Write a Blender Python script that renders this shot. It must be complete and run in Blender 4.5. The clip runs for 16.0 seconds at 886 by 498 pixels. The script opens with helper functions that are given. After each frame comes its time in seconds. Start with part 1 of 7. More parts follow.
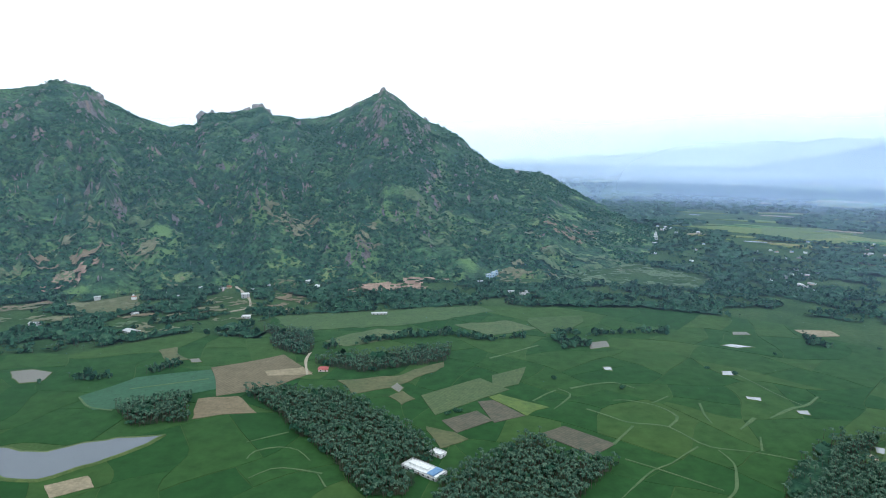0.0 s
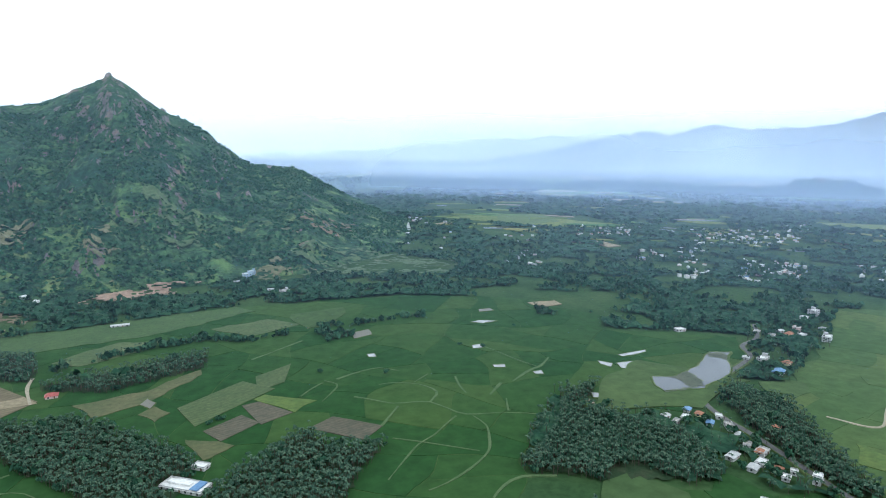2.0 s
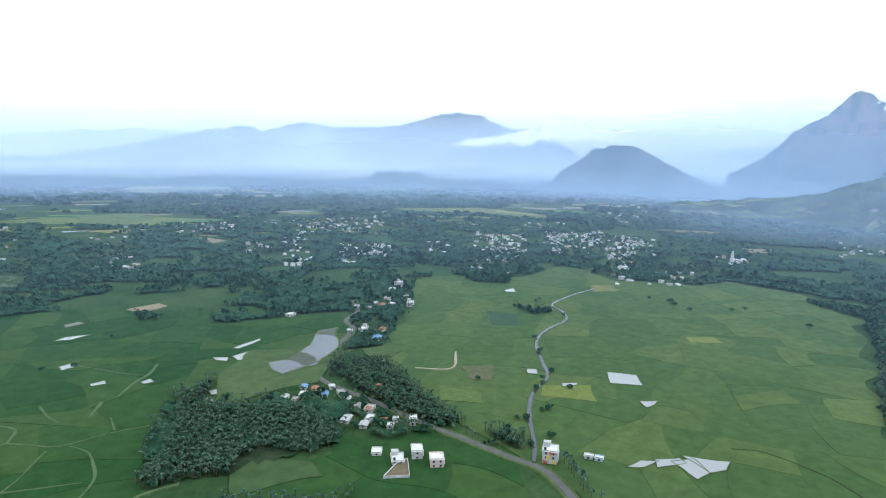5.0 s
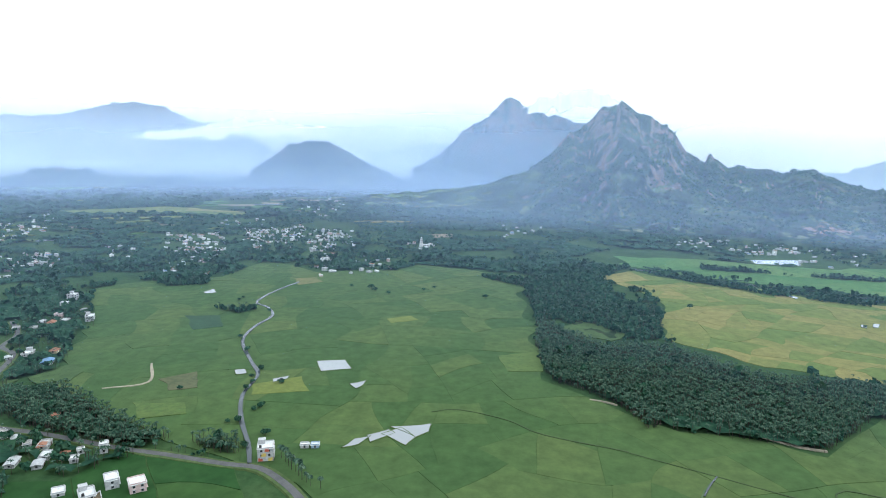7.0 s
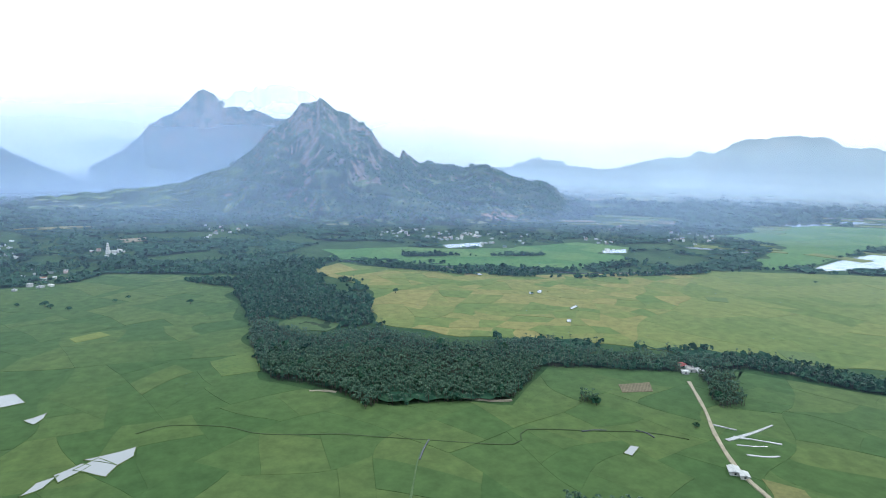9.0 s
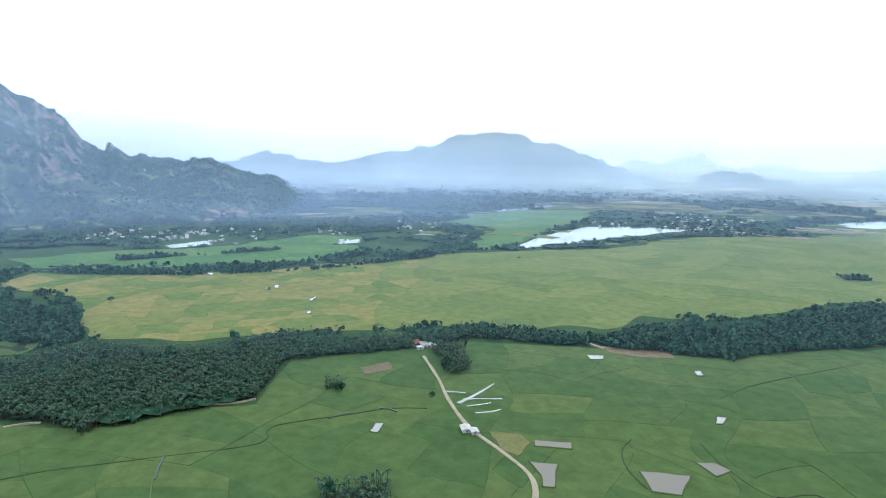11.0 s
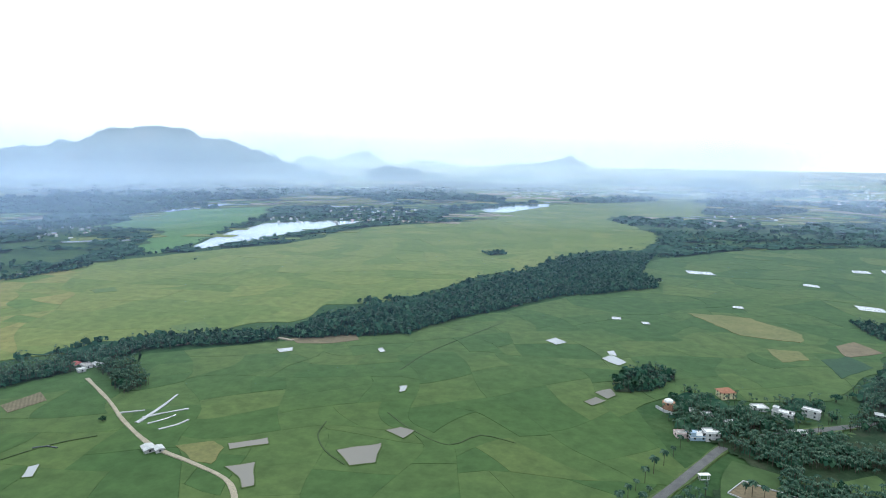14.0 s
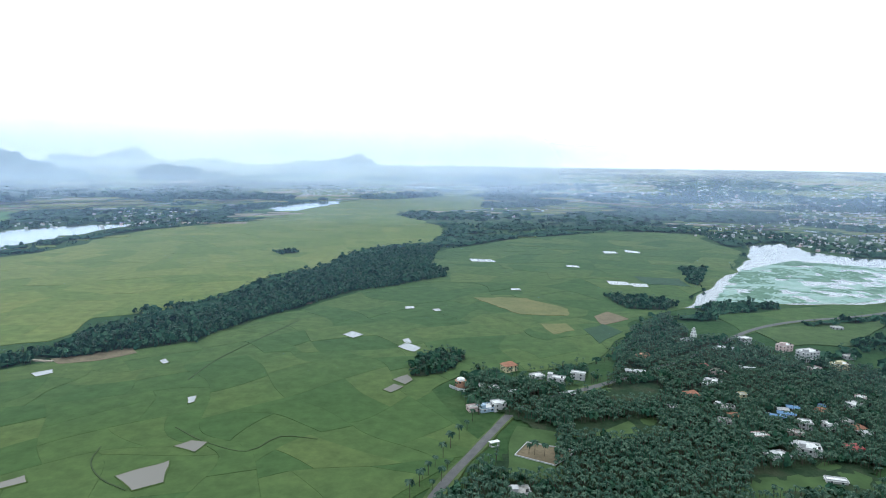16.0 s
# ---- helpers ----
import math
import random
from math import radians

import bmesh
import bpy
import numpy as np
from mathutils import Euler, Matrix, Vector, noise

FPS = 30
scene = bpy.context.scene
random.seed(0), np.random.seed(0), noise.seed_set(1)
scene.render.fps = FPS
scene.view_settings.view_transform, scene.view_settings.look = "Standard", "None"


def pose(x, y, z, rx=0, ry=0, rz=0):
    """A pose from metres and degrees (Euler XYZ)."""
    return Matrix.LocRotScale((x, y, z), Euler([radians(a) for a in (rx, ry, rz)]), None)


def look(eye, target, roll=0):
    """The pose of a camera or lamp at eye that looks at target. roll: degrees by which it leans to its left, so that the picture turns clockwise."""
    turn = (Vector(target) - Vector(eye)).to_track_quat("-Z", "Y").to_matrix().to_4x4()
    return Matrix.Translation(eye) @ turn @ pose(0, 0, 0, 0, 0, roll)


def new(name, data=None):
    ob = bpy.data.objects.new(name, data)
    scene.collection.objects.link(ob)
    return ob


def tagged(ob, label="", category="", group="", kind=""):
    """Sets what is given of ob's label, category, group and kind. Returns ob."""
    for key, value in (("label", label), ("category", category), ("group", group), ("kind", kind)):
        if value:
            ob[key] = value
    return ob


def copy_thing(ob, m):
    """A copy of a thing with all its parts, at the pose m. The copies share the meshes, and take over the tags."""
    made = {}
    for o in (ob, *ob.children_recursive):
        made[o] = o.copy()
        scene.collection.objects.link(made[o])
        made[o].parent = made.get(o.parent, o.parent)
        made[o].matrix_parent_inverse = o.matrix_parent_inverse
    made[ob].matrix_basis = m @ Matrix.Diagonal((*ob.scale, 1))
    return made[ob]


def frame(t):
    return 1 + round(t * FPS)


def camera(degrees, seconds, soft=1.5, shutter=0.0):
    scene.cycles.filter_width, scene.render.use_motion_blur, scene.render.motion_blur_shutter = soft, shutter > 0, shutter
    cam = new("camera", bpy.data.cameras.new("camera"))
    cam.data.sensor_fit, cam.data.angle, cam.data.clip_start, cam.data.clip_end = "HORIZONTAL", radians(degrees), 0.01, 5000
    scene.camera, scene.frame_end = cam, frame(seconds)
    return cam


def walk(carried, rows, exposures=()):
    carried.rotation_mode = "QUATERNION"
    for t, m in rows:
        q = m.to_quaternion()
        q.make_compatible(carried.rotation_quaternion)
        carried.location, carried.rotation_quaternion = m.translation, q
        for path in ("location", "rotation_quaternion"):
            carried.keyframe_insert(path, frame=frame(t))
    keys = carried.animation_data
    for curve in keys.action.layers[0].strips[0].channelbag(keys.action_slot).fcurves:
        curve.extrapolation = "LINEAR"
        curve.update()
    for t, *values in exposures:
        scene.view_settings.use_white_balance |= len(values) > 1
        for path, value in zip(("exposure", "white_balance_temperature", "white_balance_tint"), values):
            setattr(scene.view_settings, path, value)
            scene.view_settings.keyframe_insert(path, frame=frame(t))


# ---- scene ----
EXPOSURES = [(0.0, 0.09, 5850, 4.0), (4.0, 0.12, 5880, 4.5), (7.5, 0.24, 5900, 4.5), (13.0, 0.22, 5900, 5.0), (16.0, 0.08, 5850, 5.0)]
cam = camera(71.05, 16.0, soft=1.0)
PATH = [
    (0.0, pose(0.0, 0.0, 180.0, 81.54, -0.63, -0.00)),
    (0.5, pose(-0.2, -0.4, 179.5, 81.50, -0.63, -5.72)),
    (1.0, pose(-0.4, -0.8, 179.0, 81.46, -0.63, -10.88)),
    (1.5, pose(-0.6, -1.2, 178.5, 81.44, -0.67, -16.01)),
    (2.0, pose(-0.8, -1.5, 177.8, 81.40, -0.68, -22.28)),
    (2.5, pose(-1.1, -1.8, 177.2, 81.40, -0.91, -29.05)),
    (3.0, pose(-1.4, -2.1, 176.5, 81.40, -0.95, -34.93)),
    (3.5, pose(-1.7, -2.3, 175.8, 81.40, -1.05, -41.18)),
    (4.0, pose(-2.0, -2.5, 175.1, 81.42, -1.17, -47.26)),
    (4.2, pose(-2.1, -2.6, 174.8, 81.46, -1.13, -49.72)),
    (6.3, pose(-3.4, -3.0, 171.8, 81.57, -1.21, -71.49)),
    (6.5, pose(-3.5, -3.0, 171.5, 81.59, -1.23, -74.58)),
    (7.0, pose(-3.8, -3.0, 170.8, 81.69, -1.21, -85.14)),
    (7.5, pose(-4.1, -2.9, 170.1, 81.77, -1.19, -92.35)),
    (8.0, pose(-4.3, -2.8, 169.4, 81.83, -1.18, -99.13)),
    (8.5, pose(-4.5, -2.6, 168.7, 81.88, -1.11, -105.58)),
    (9.0, pose(-4.7, -2.5, 168.1, 81.93, -1.10, -111.81)),
    (9.5, pose(-4.8, -2.2, 167.5, 81.95, -1.06, -118.38)),
    (9.7, pose(-4.9, -2.1, 167.2, 81.97, -1.08, -121.33)),
    (11.8, pose(-5.2, -1.0, 164.6, 81.87, -0.78, -143.56)),
    (12.0, pose(-5.2, -0.9, 164.4, 81.94, -0.73, -145.48)),
    (12.5, pose(-5.2, -0.6, 163.8, 81.95, -0.78, -150.47)),
    (13.0, pose(-5.2, -0.3, 163.1, 81.96, -0.74, -155.94)),
    (13.5, pose(-5.1, -0.1, 162.5, 81.98, -0.75, -161.09)),
    (14.0, pose(-5.1, 0.1, 161.8, 81.99, -0.80, -165.36)),
    (14.5, pose(-5.0, 0.3, 161.0, 82.00, -0.81, -169.43)),
    (15.0, pose(-5.0, 0.4, 160.2, 82.03, -0.80, -173.92)),
    (15.5, pose(-5.0, 0.4, 159.4, 82.03, -0.79, -178.96)),
    (16.0, pose(-5.0, 0.3, 158.4, 82.06, -0.71, -184.53)),
]
walk(cam, PATH, EXPOSURES)

# ---- light: bright overcast sky, soft sun from the south-east ----
SUN_ELEVATION, SUN_AZIMUTH = radians(42), radians(150)
world = bpy.data.worlds.new("overcast_sky")
scene.world = world
world.use_nodes = True
wt = world.node_tree
sky = wt.nodes.new("ShaderNodeTexSky")
sky.sky_type, sky.sun_disc = "NISHITA", False
sky.sun_elevation, sky.sun_rotation = SUN_ELEVATION, SUN_AZIMUTH
sky_dim = wt.nodes.new("ShaderNodeMix")
sky_dim.data_type, sky_dim.blend_type = "RGBA", "MULTIPLY"
sky_dim.inputs["Factor"].default_value = 1.0
wt.links.new(sky.outputs[0], sky_dim.inputs["A"])
sky_dim.inputs["B"].default_value = (0.1, 0.1, 0.1, 1)
deck = wt.nodes.new("ShaderNodeMix")
deck.data_type = "RGBA"
deck.inputs["Factor"].default_value = 0.88
wt.links.new(sky_dim.outputs["Result"], deck.inputs["A"])
deck.inputs["B"].default_value = (1.52, 1.55, 1.58, 1)
background = wt.nodes["Background"]
background.inputs["Strength"].default_value = 1.0
wt.links.new(deck.outputs["Result"], background.inputs["Color"])
sun = new("sun", bpy.data.lights.new("sun", "SUN"))
sun.data.energy, sun.data.angle, sun.data.color = 1.0, radians(14), (1.0, 0.96, 0.9)
sun.matrix_world = look((0, 0, 0), (-math.sin(SUN_AZIMUTH) * math.cos(SUN_ELEVATION), -math.cos(SUN_AZIMUTH) * math.cos(SUN_ELEVATION), -math.sin(SUN_ELEVATION)))

# ---- plan, in metres, placed to fit the camera's view: x east, y north of the hover point; crests as compass bearing, distance, height ----
# Crests trace the camera's skyline; far ranges are pulled in to under 5 km
CREST_LEFT = [(-38.8, 2454, 335), (-36.2, 2454, 360), (-34.9, 2454, 376), (-32.7, 2454, 396), (-31.2, 2454, 415), (-29.4, 2421, 403), (-25.9, 2372, 305), (-23.4, 2323, 275), (-21.5, 2290, 279), (-20.8, 2274, 307), (-18.9, 2258, 324), (-15.9, 2225, 338), (-15.1, 2209, 316), (-11.8, 2176, 302), (-9.4, 2143, 330), (-7.3, 2127, 362), (-5.3, 2110, 400), (-4.1, 2094, 372), (-1.8, 2061, 302), (1.3, 2012, 248), (4.4, 1947, 160), (7.0, 1881, 138), (8.8, 1832, 140), (11.1, 1767, 102), (14.2, 1685, 63), (16.6, 1603, 36), (18.6, 1554, 11), (20.1, 1521, -12)]
CREST_BACK = [(76.7, 3900, -12), (80.8, 3900, 34), (82.9, 3900, 114), (84.9, 3900, 200), (85.9, 3900, 257), (86.9, 3900, 348), (88.4, 3900, 402), (89.9, 3900, 488), (91.1, 3900, 553), (91.9, 3900, 517), (93.2, 3900, 471), (95.2, 3900, 438), (97.0, 3900, 406), (99.0, 3900, 374), (101.4, 3900, 329), (104.7, 3900, 259), (108.4, 3900, 125)]
CREST_FRONT = [(90.2, 2860, 11), (94.2, 2860, 174), (96.1, 2860, 271), (98.0, 2860, 346), (99.3, 2860, 407), (100.8, 2860, 438), (101.7, 2860, 419), (102.5, 2860, 371), (103.4, 2860, 364), (105.1, 2860, 312), (106.3, 2860, 237), (107.9, 2860, 184), (108.3, 2860, 212), (109.7, 2860, 162), (110.5, 2860, 182), (111.8, 2860, 154), (113.9, 2860, 129), (115.0, 2860, 151), (116.2, 2860, 142), (116.8, 2750, 125), (118.9, 2750, 90), (120.9, 2750, 80), (122.2, 2750, 57), (123.5, 2750, 22), (126.0, 2750, -13)]
CREST_HILL = [(65.3, 3750, -76), (67.9, 3750, 69), (69.8, 3750, 152), (71.3, 3750, 225), (72.8, 3750, 260), (74.7, 3750, 250), (76.2, 3750, 210), (78.3, 3750, 130), (80.8, 3750, 67), (82.4, 3750, 1)]
CREST_TWIN = [(49.3, 3230, -8), (50.3, 3230, 22), (51.5, 3230, 81), (52.8, 3230, 103), (54.3, 3230, 91), (55.5, 3230, 104), (57.2, 3230, 53), (58.5, 3230, -1)]
CREST_KNOLL = [(49.3, 3090, -50), (52.3, 3090, 4), (54.4, 3090, -20), (56.1, 3090, -49)]
CREST_MOUND = [(44.9, 3180, -20), (46.2, 3180, 30), (47.2, 3180, 49), (48.8, 3180, 5), (49.6, 3180, -14)]
CREST_RANGE = [(22.1, 4650, 10), (23.5, 4650, 51), (26.8, 4650, 155), (30.8, 4650, 213), (33.8, 4650, 267), (37.9, 4650, 335), (40.4, 4650, 364), (42.0, 4650, 330), (44.0, 4650, 386), (46.0, 4650, 408), (48.1, 4650, 370), (52.1, 4650, 382), (54.5, 4650, 408), (56.9, 4650, 475), (59.2, 4650, 506), (61.5, 4650, 467), (63.8, 4650, 387), (65.1, 4650, 387), (66.2, 4650, 361), (67.7, 4650, 306), (70.2, 4650, 199), (72.6, 4650, 132)]
CREST_FAINT = [(2.7, 4890, 144), (6.0, 4890, 171), (7.6, 4890, 195), (8.8, 4890, 176), (17.7, 4890, 232), (29.3, 4890, 323), (36.8, 4890, 329), (42.0, 4890, 312), (52.2, 4890, 248), (61.8, 4890, 146)]
CREST_PLATEAU = [(73.7, 4890, 110), (76.7, 4890, 202), (80.8, 4890, 244), (84.9, 4890, 290), (89.0, 4890, 267), (93.7, 4890, 146)]
CREST_SOUTH = [(121.9, 3890, 0), (124.9, 3890, 81), (127.7, 3890, 167), (131.4, 3890, 217), (135.0, 3890, 247), (137.5, 3890, 326), (138.1, 3890, 317), (141.1, 3890, 345), (143.1, 3890, 331), (145.1, 3890, 265), (147.2, 3890, 267), (149.2, 3890, 217), (151.3, 3890, 157), (153.4, 3890, 110), (156.0, 3890, 64), (158.6, 3890, 18)]
CREST_SOUTHEAST = [(115.8, 3850, 54), (117.8, 3850, 133), (118.8, 3850, 178), (120.6, 3850, 204), (122.8, 3850, 167), (125.8, 3850, 137), (128.8, 3850, 75)]
CREST_PEAKS = [(151.3, 4860, 120), (152.3, 4860, 169), (153.4, 4860, 205), (155.4, 4860, 164), (156.4, 4860, 204), (158.7, 4860, 237), (160.0, 4860, 169), (161.5, 4860, 150), (163.5, 4860, 169), (165.4, 4860, 163), (167.4, 4860, 115)]
CREST_WEDGE = [(158.5, 3700, 108), (160.8, 3700, 139), (162.0, 3700, 128), (163.5, 3700, 103)]
CREST_LAST = [(169.2, 4860, 114), (170.2, 4860, 136), (171.9, 4860, 171), (173.7, 4860, 161), (175.4, 4860, 195), (177.1, 4860, 220), (178.1, 4860, 178), (179.0, 4860, 129)]
CREST_FOOTHILL = [(76.5, 2480, -4), (79, 2480, 22), (82, 2480, 34), (85, 2480, 52), (88, 2480, 64), (90.5, 2480, 92), (92.5, 2480, 128), (94.5, 2480, 150), (96.5, 2480, 128), (99, 2480, 80)]
FIELDS_NORTH = [(-501, 514), (-395, 536), (-331, 548), (-257, 606), (-177, 589), (-190, 676), (-117, 694), (62, 743), (150, 733), (240, 737), (392, 663), (419, 565), (397, 516), (260, 392), (208, 344), (157, 272), (98, 196), (-98, 131), (-262, 196)]
FIELDS_GROVESIDE = [(397, 516), (468, 480), (515, 446), (475, 404), (305, 310), (260, 392)]
FIELDS_ROADSIDE = [(193, 255), (202, 257), (263, 233), (287, 248), (284, 215), (312, 193), (307, 131), (196, 98), (98, 196)]
FIELDS_EAST = [(389, 300), (626, 442), (725, 488), (773, 464), (824, 370), (948, 359), (891, 260), (915, 144), (971, 116), (950, 16), (907, -52), (820, -47), (647, -51), (515, -45), (467, -53), (428, -93), (386, -122), (365, -208), (425, -267), (377, -366), (364, -426), (366, -424), (260, -491), (168, -538), (142, -600), (32, -766), (20, -768), (-40, -853), (-43, -1054), (-245, -1269), (-550, -1439), (-706, -1385), (-635, -1071), (-480, -847), (-324, -658), (-254, -598), (-176, -474), (-120, -456), (-63, -452), (-46, -417), (-59, -343), (-17, -277), (-98, -180), (65, -131), (196, 49), (292, 91), (308, 128), (326, 183)]
FIELDS_GOLD = [(915, -161), (985, -219), (816, -441), (746, -761), (453, -375), (491, -319), (522, -238), (604, -171), (779, -212)]
FIELDS_SOUTH = [(746, -761), (711, -842), (676, -923), (585, -1084), (559, -1408), (345, -1665), (297, -1985), (182, -2496), (-319, -2963), (-427, -2814), (-300, -2089), (-12, -1928), (-133, -1487), (-76, -1204), (43, -1138), (97, -965), (161, -846), (203, -708), (284, -627), (292, -548), (394, -457), (423, -416), (453, -375)]
FIELDS_STRIP = [(1147, -212), (1140, -364), (1071, -514), (1114, -762), (1023, -838), (880, -699), (827, -548), (915, -390), (1031, -229)]
FIELDS_LAKESIDE = [(1143, -1189), (1181, -1364), (1301, -1673), (1103, -1905), (925, -1565), (855, -1283), (742, -993), (731, -884), (815, -942), (942, -1170)]
FIELDS_FAR = [(674, 1674), (887, 1689), (1074, 1327), (986, 1313), (821, 1382)]
FIELDS_BRIGHT = [(1622, 1247), (1896, 1043), (1782, 724), (1649, 698), (1683, 924), (1590, 1135)]
# long pale fields between the far woods: crop, bearings of the two ends, distance, depth
STRIPS = [("south", 30.9, 40.1, 2234, 60), ("bare", 35.1, 41.2, 2393, 50), ("water", 42.4, 44.6, 2690, 60), ("gold", 42.7, 49.6, 1866, 46), ("lush", 33.0, 38.7, 1673, 50), ("bare", 59.9, 64.6, 2700, 60),
          ("south", 55.0, 64.6, 1790, 44), ("gold", 24.0, 31.0, 2050, 50), ("south", 50.0, 57.0, 2450, 60), ("lush", 66.0, 74.0, 2050, 60), ("bare", 69.0, 76.0, 2420, 50), ("gold", 77.0, 83.0, 1640, 40),
          ("bare", 120.5, 127.0, 2300, 60), ("south", 124.0, 133.0, 2080, 60), ("lush", 134.0, 142.0, 2500, 70), ("bare", 146.0, 152.0, 2750, 60), ("water", 128.0, 131.0, 2620, 60), ("gold", 150.0, 160.0, 2450, 70)]


def strip_outline(first, last, r, deep):
    """A long field across the line of sight, its ends drawn in."""
    pts = [(first, r), (first + (last - first) * 0.35, r - deep * 0.5), (last - (last - first) * 0.2, r - deep * 0.4), (last, r + deep * 0.1), (last - (last - first) * 0.3, r + deep * 0.5), (first + (last - first) * 0.2, r + deep * 0.45)]
    return [(d * math.sin(radians(a)), d * math.cos(radians(a))) for a, d in pts]


STRIP_OUTLINES = [strip_outline(*row[1:]) for row in STRIPS]
FIELDS_LAKEROAD = [(-349, -618), (-468, -654), (-604, -695), (-535, -613), (-419, -581), (-336, -534)]
CLEARINGS = []
CLEARINGS.append([(-113, -352), (-165, -358), (-167, -337), (-132, -328), (-112, -336)])
CLEARINGS.append([(-151, -412), (-196, -421), (-190, -389), (-148, -381)])
CLEARINGS.append([(-191, -289), (-248, -295), (-257, -279), (-234, -262), (-175, -263)])
CLEARINGS.append([(-77, -366), (-103, -348), (-87, -289), (-55, -291)])
CLEARINGS.append([(-353, -552), (-516, -590), (-465, -529), (-351, -498)])
CLEARINGS.append([(259, 355), (301, 393), (372, 415), (400, 356), (319, 311)])
CLEARINGS.append([(235, 265), (249, 235), (235, 222), (202, 252), (217, 270)])
CLEARINGS.append([(103, 693), (156, 695), (135, 625), (101, 634)])
CLEARINGS.append([(404, 352), (445, 328), (425, 301), (406, 298), (394, 318)])
CLEARINGS.append([(624, -67), (653, -101), (602, -138), (584, -125), (590, -88)])
WOODS = []
WOODS.append(('palm', [(-154, 456), (-77, 452), (-35, 408), (-9, 374), (-4, 349), (-17, 305), (-38, 305), (-76, 358), (-109, 405)]))
WOODS.append(('palm', [(1, 321), (43, 367), (63, 383), (73, 356), (108, 347), (81, 316), (63, 289), (-5, 288)]))
WOODS.append(('palm', [(-232, 422), (-182, 444), (-173, 397), (-206, 390)]))
WOODS.append(('palm', [(-105, 531), (11, 572), (5, 528), (-66, 499), (-111, 519)]))
WOODS.append(('palm', [(-184, 630), (-131, 611), (-116, 539), (-158, 558)]))
WOODS.append(('palm', [(259, 379), (300, 392), (257, 348), (289, 291), (275, 240), (254, 240), (203, 258), (171, 293), (186, 303), (224, 336)]))
WOODS.append(('palm', [(375, 346), (404, 303), (362, 240), (336, 188), (322, 199), (329, 244), (339, 288)]))
WOODS.append(('palm', [(330, 176), (340, 148), (321, 135), (321, 157)]))
WOODS.append(('palm', [(185, 245), (212, 200), (236, 186), (208, 196), (173, 229)]))
WOODS.append(('palm', [(636, -50), (632, -72), (566, -106), (569, -161), (497, -226), (485, -318), (425, -267), (369, -211), (405, -133), (382, -106), (430, -93), (469, -53), (515, -45)]))
WOODS.append(('wood', [(898, 18), (885, -55), (986, -112), (1031, -229), (881, -147), (762, -134), (734, -203), (598, -169), (594, -111), (664, -75), (636, -50), (820, -47)]))
WOODS.append(('palm', [(462, -303), (439, -333), (384, -434), (294, -493), (291, -491), (362, -431), (377, -366), (425, -267)]))
WOODS.append(('palm', [(378, -385), (355, -403), (304, -361), (307, -337)]))
WOODS.append(('belt', [(391, -454), (275, -518), (268, -592), (192, -647), (178, -735), (100, -918), (37, -1073), (-116, -1343), (40, -1066), (-93, -1143), (-147, -1488), (-61, -948), (-87, -852), (34, -758), (33, -772), (143, -604), (169, -542), (262, -494), (364, -430)]))
WOODS.append(('wood', [(-24, -490), (-49, -508), (-67, -483), (-46, -448), (-18, -443)]))
WOODS.append(('palm', [(360, -257), (347, -264), (340, -259), (350, -249)]))
WOODS.append(('palm', [(244, -173), (232, -176), (227, -188), (220, -201), (212, -194), (198, -178), (224, -160)]))
WOODS.append(('palm', [(-46, -417), (-68, -426), (-113, -424), (-143, -391), (-196, -491), (-237, -564), (-292, -617), (-278, -526), (-314, -525), (-332, -470), (-380, -428), (-225, -241), (-6, -254), (-43, -292), (-84, -346)]))
WOODS.append(('wood', [(-260, -719), (-307, -697), (-331, -672), (-305, -645), (-263, -652)]))
WOODS.append(('wood', [(-444, -905), (-484, -904), (-406, -767), (-405, -806)]))
WOODS.append(('wood', [(643, 302), (649, 272), (660, 251), (629, 264)]))
WOODS.append(('wood', [(850, -188), (824, -211), (826, -216), (821, -186)]))
WOODS.append(('wood', [(938, -291), (903, -336), (888, -331), (912, -283)]))
WOODS.append(('wood', [(857, -441), (849, -471), (813, -451), (822, -423)]))
WOODS.append(('wood', [(111, 604), (145, 594), (144, 577), (117, 564)]))
WOODS.append(('wood', [(373, 623), (381, 582), (381, 579), (357, 591)]))
WOODS.append(('wood', [(786, 460), (820, 392), (765, 370), (745, 417)]))
WOODS.append(('wood', [(202, -1087), (152, -1090), (152, -1092), (186, -1055)]))
WOODS.append(('belt', [(1017, -188), (843, -360), (762, -506), (727, -741), (738, -753), (768, -510), (858, -366)]))
WOODS.append(('belt', [(-325, 476), (-244, 485), (-228, 523), (-219, 502), (-245, 487), (-313, 464)]))
WOODS.append(('belt', [(-116, 570), (-76, 578), (-34, 599), (11, 607), (50, 590), (86, 615), (86, 601), (45, 601), (5, 618), (-35, 608), (-78, 587), (-108, 556)]))
WOODS.append(('belt', [(118, 638), (155, 611), (189, 622), (239, 635), (233, 620), (192, 630), (157, 618), (118, 616)]))
WOODS.append(('belt', [(1058, -351), (987, -481), (961, -590), (978, -600), (997, -487), (1017, -339)]))
WOODS.append(('village', [(286, 228), (330, 208), (350, 262), (338, 300), (322, 328), (290, 322), (286, 262)]))
WOODS.append(('village', [(600, 500), (660, 505), (640, 440), (560, 385), (462, 366), (440, 380), (470, 400), (540, 460)]))
LAKES = []
LAKES.append([(722, -966), (797, -1173), (831, -1408), (735, -1519), (610, -1556), (637, -1381), (659, -1219), (678, -1061), (690, -959)])
LAKES.append([(419, -2092), (351, -2325), (211, -2612), (197, -2356), (300, -2006), (363, -1982)])
LAKES.append([(1329, -1619), (1334, -1781), (1340, -2054), (1273, -1907), (1256, -1587)])
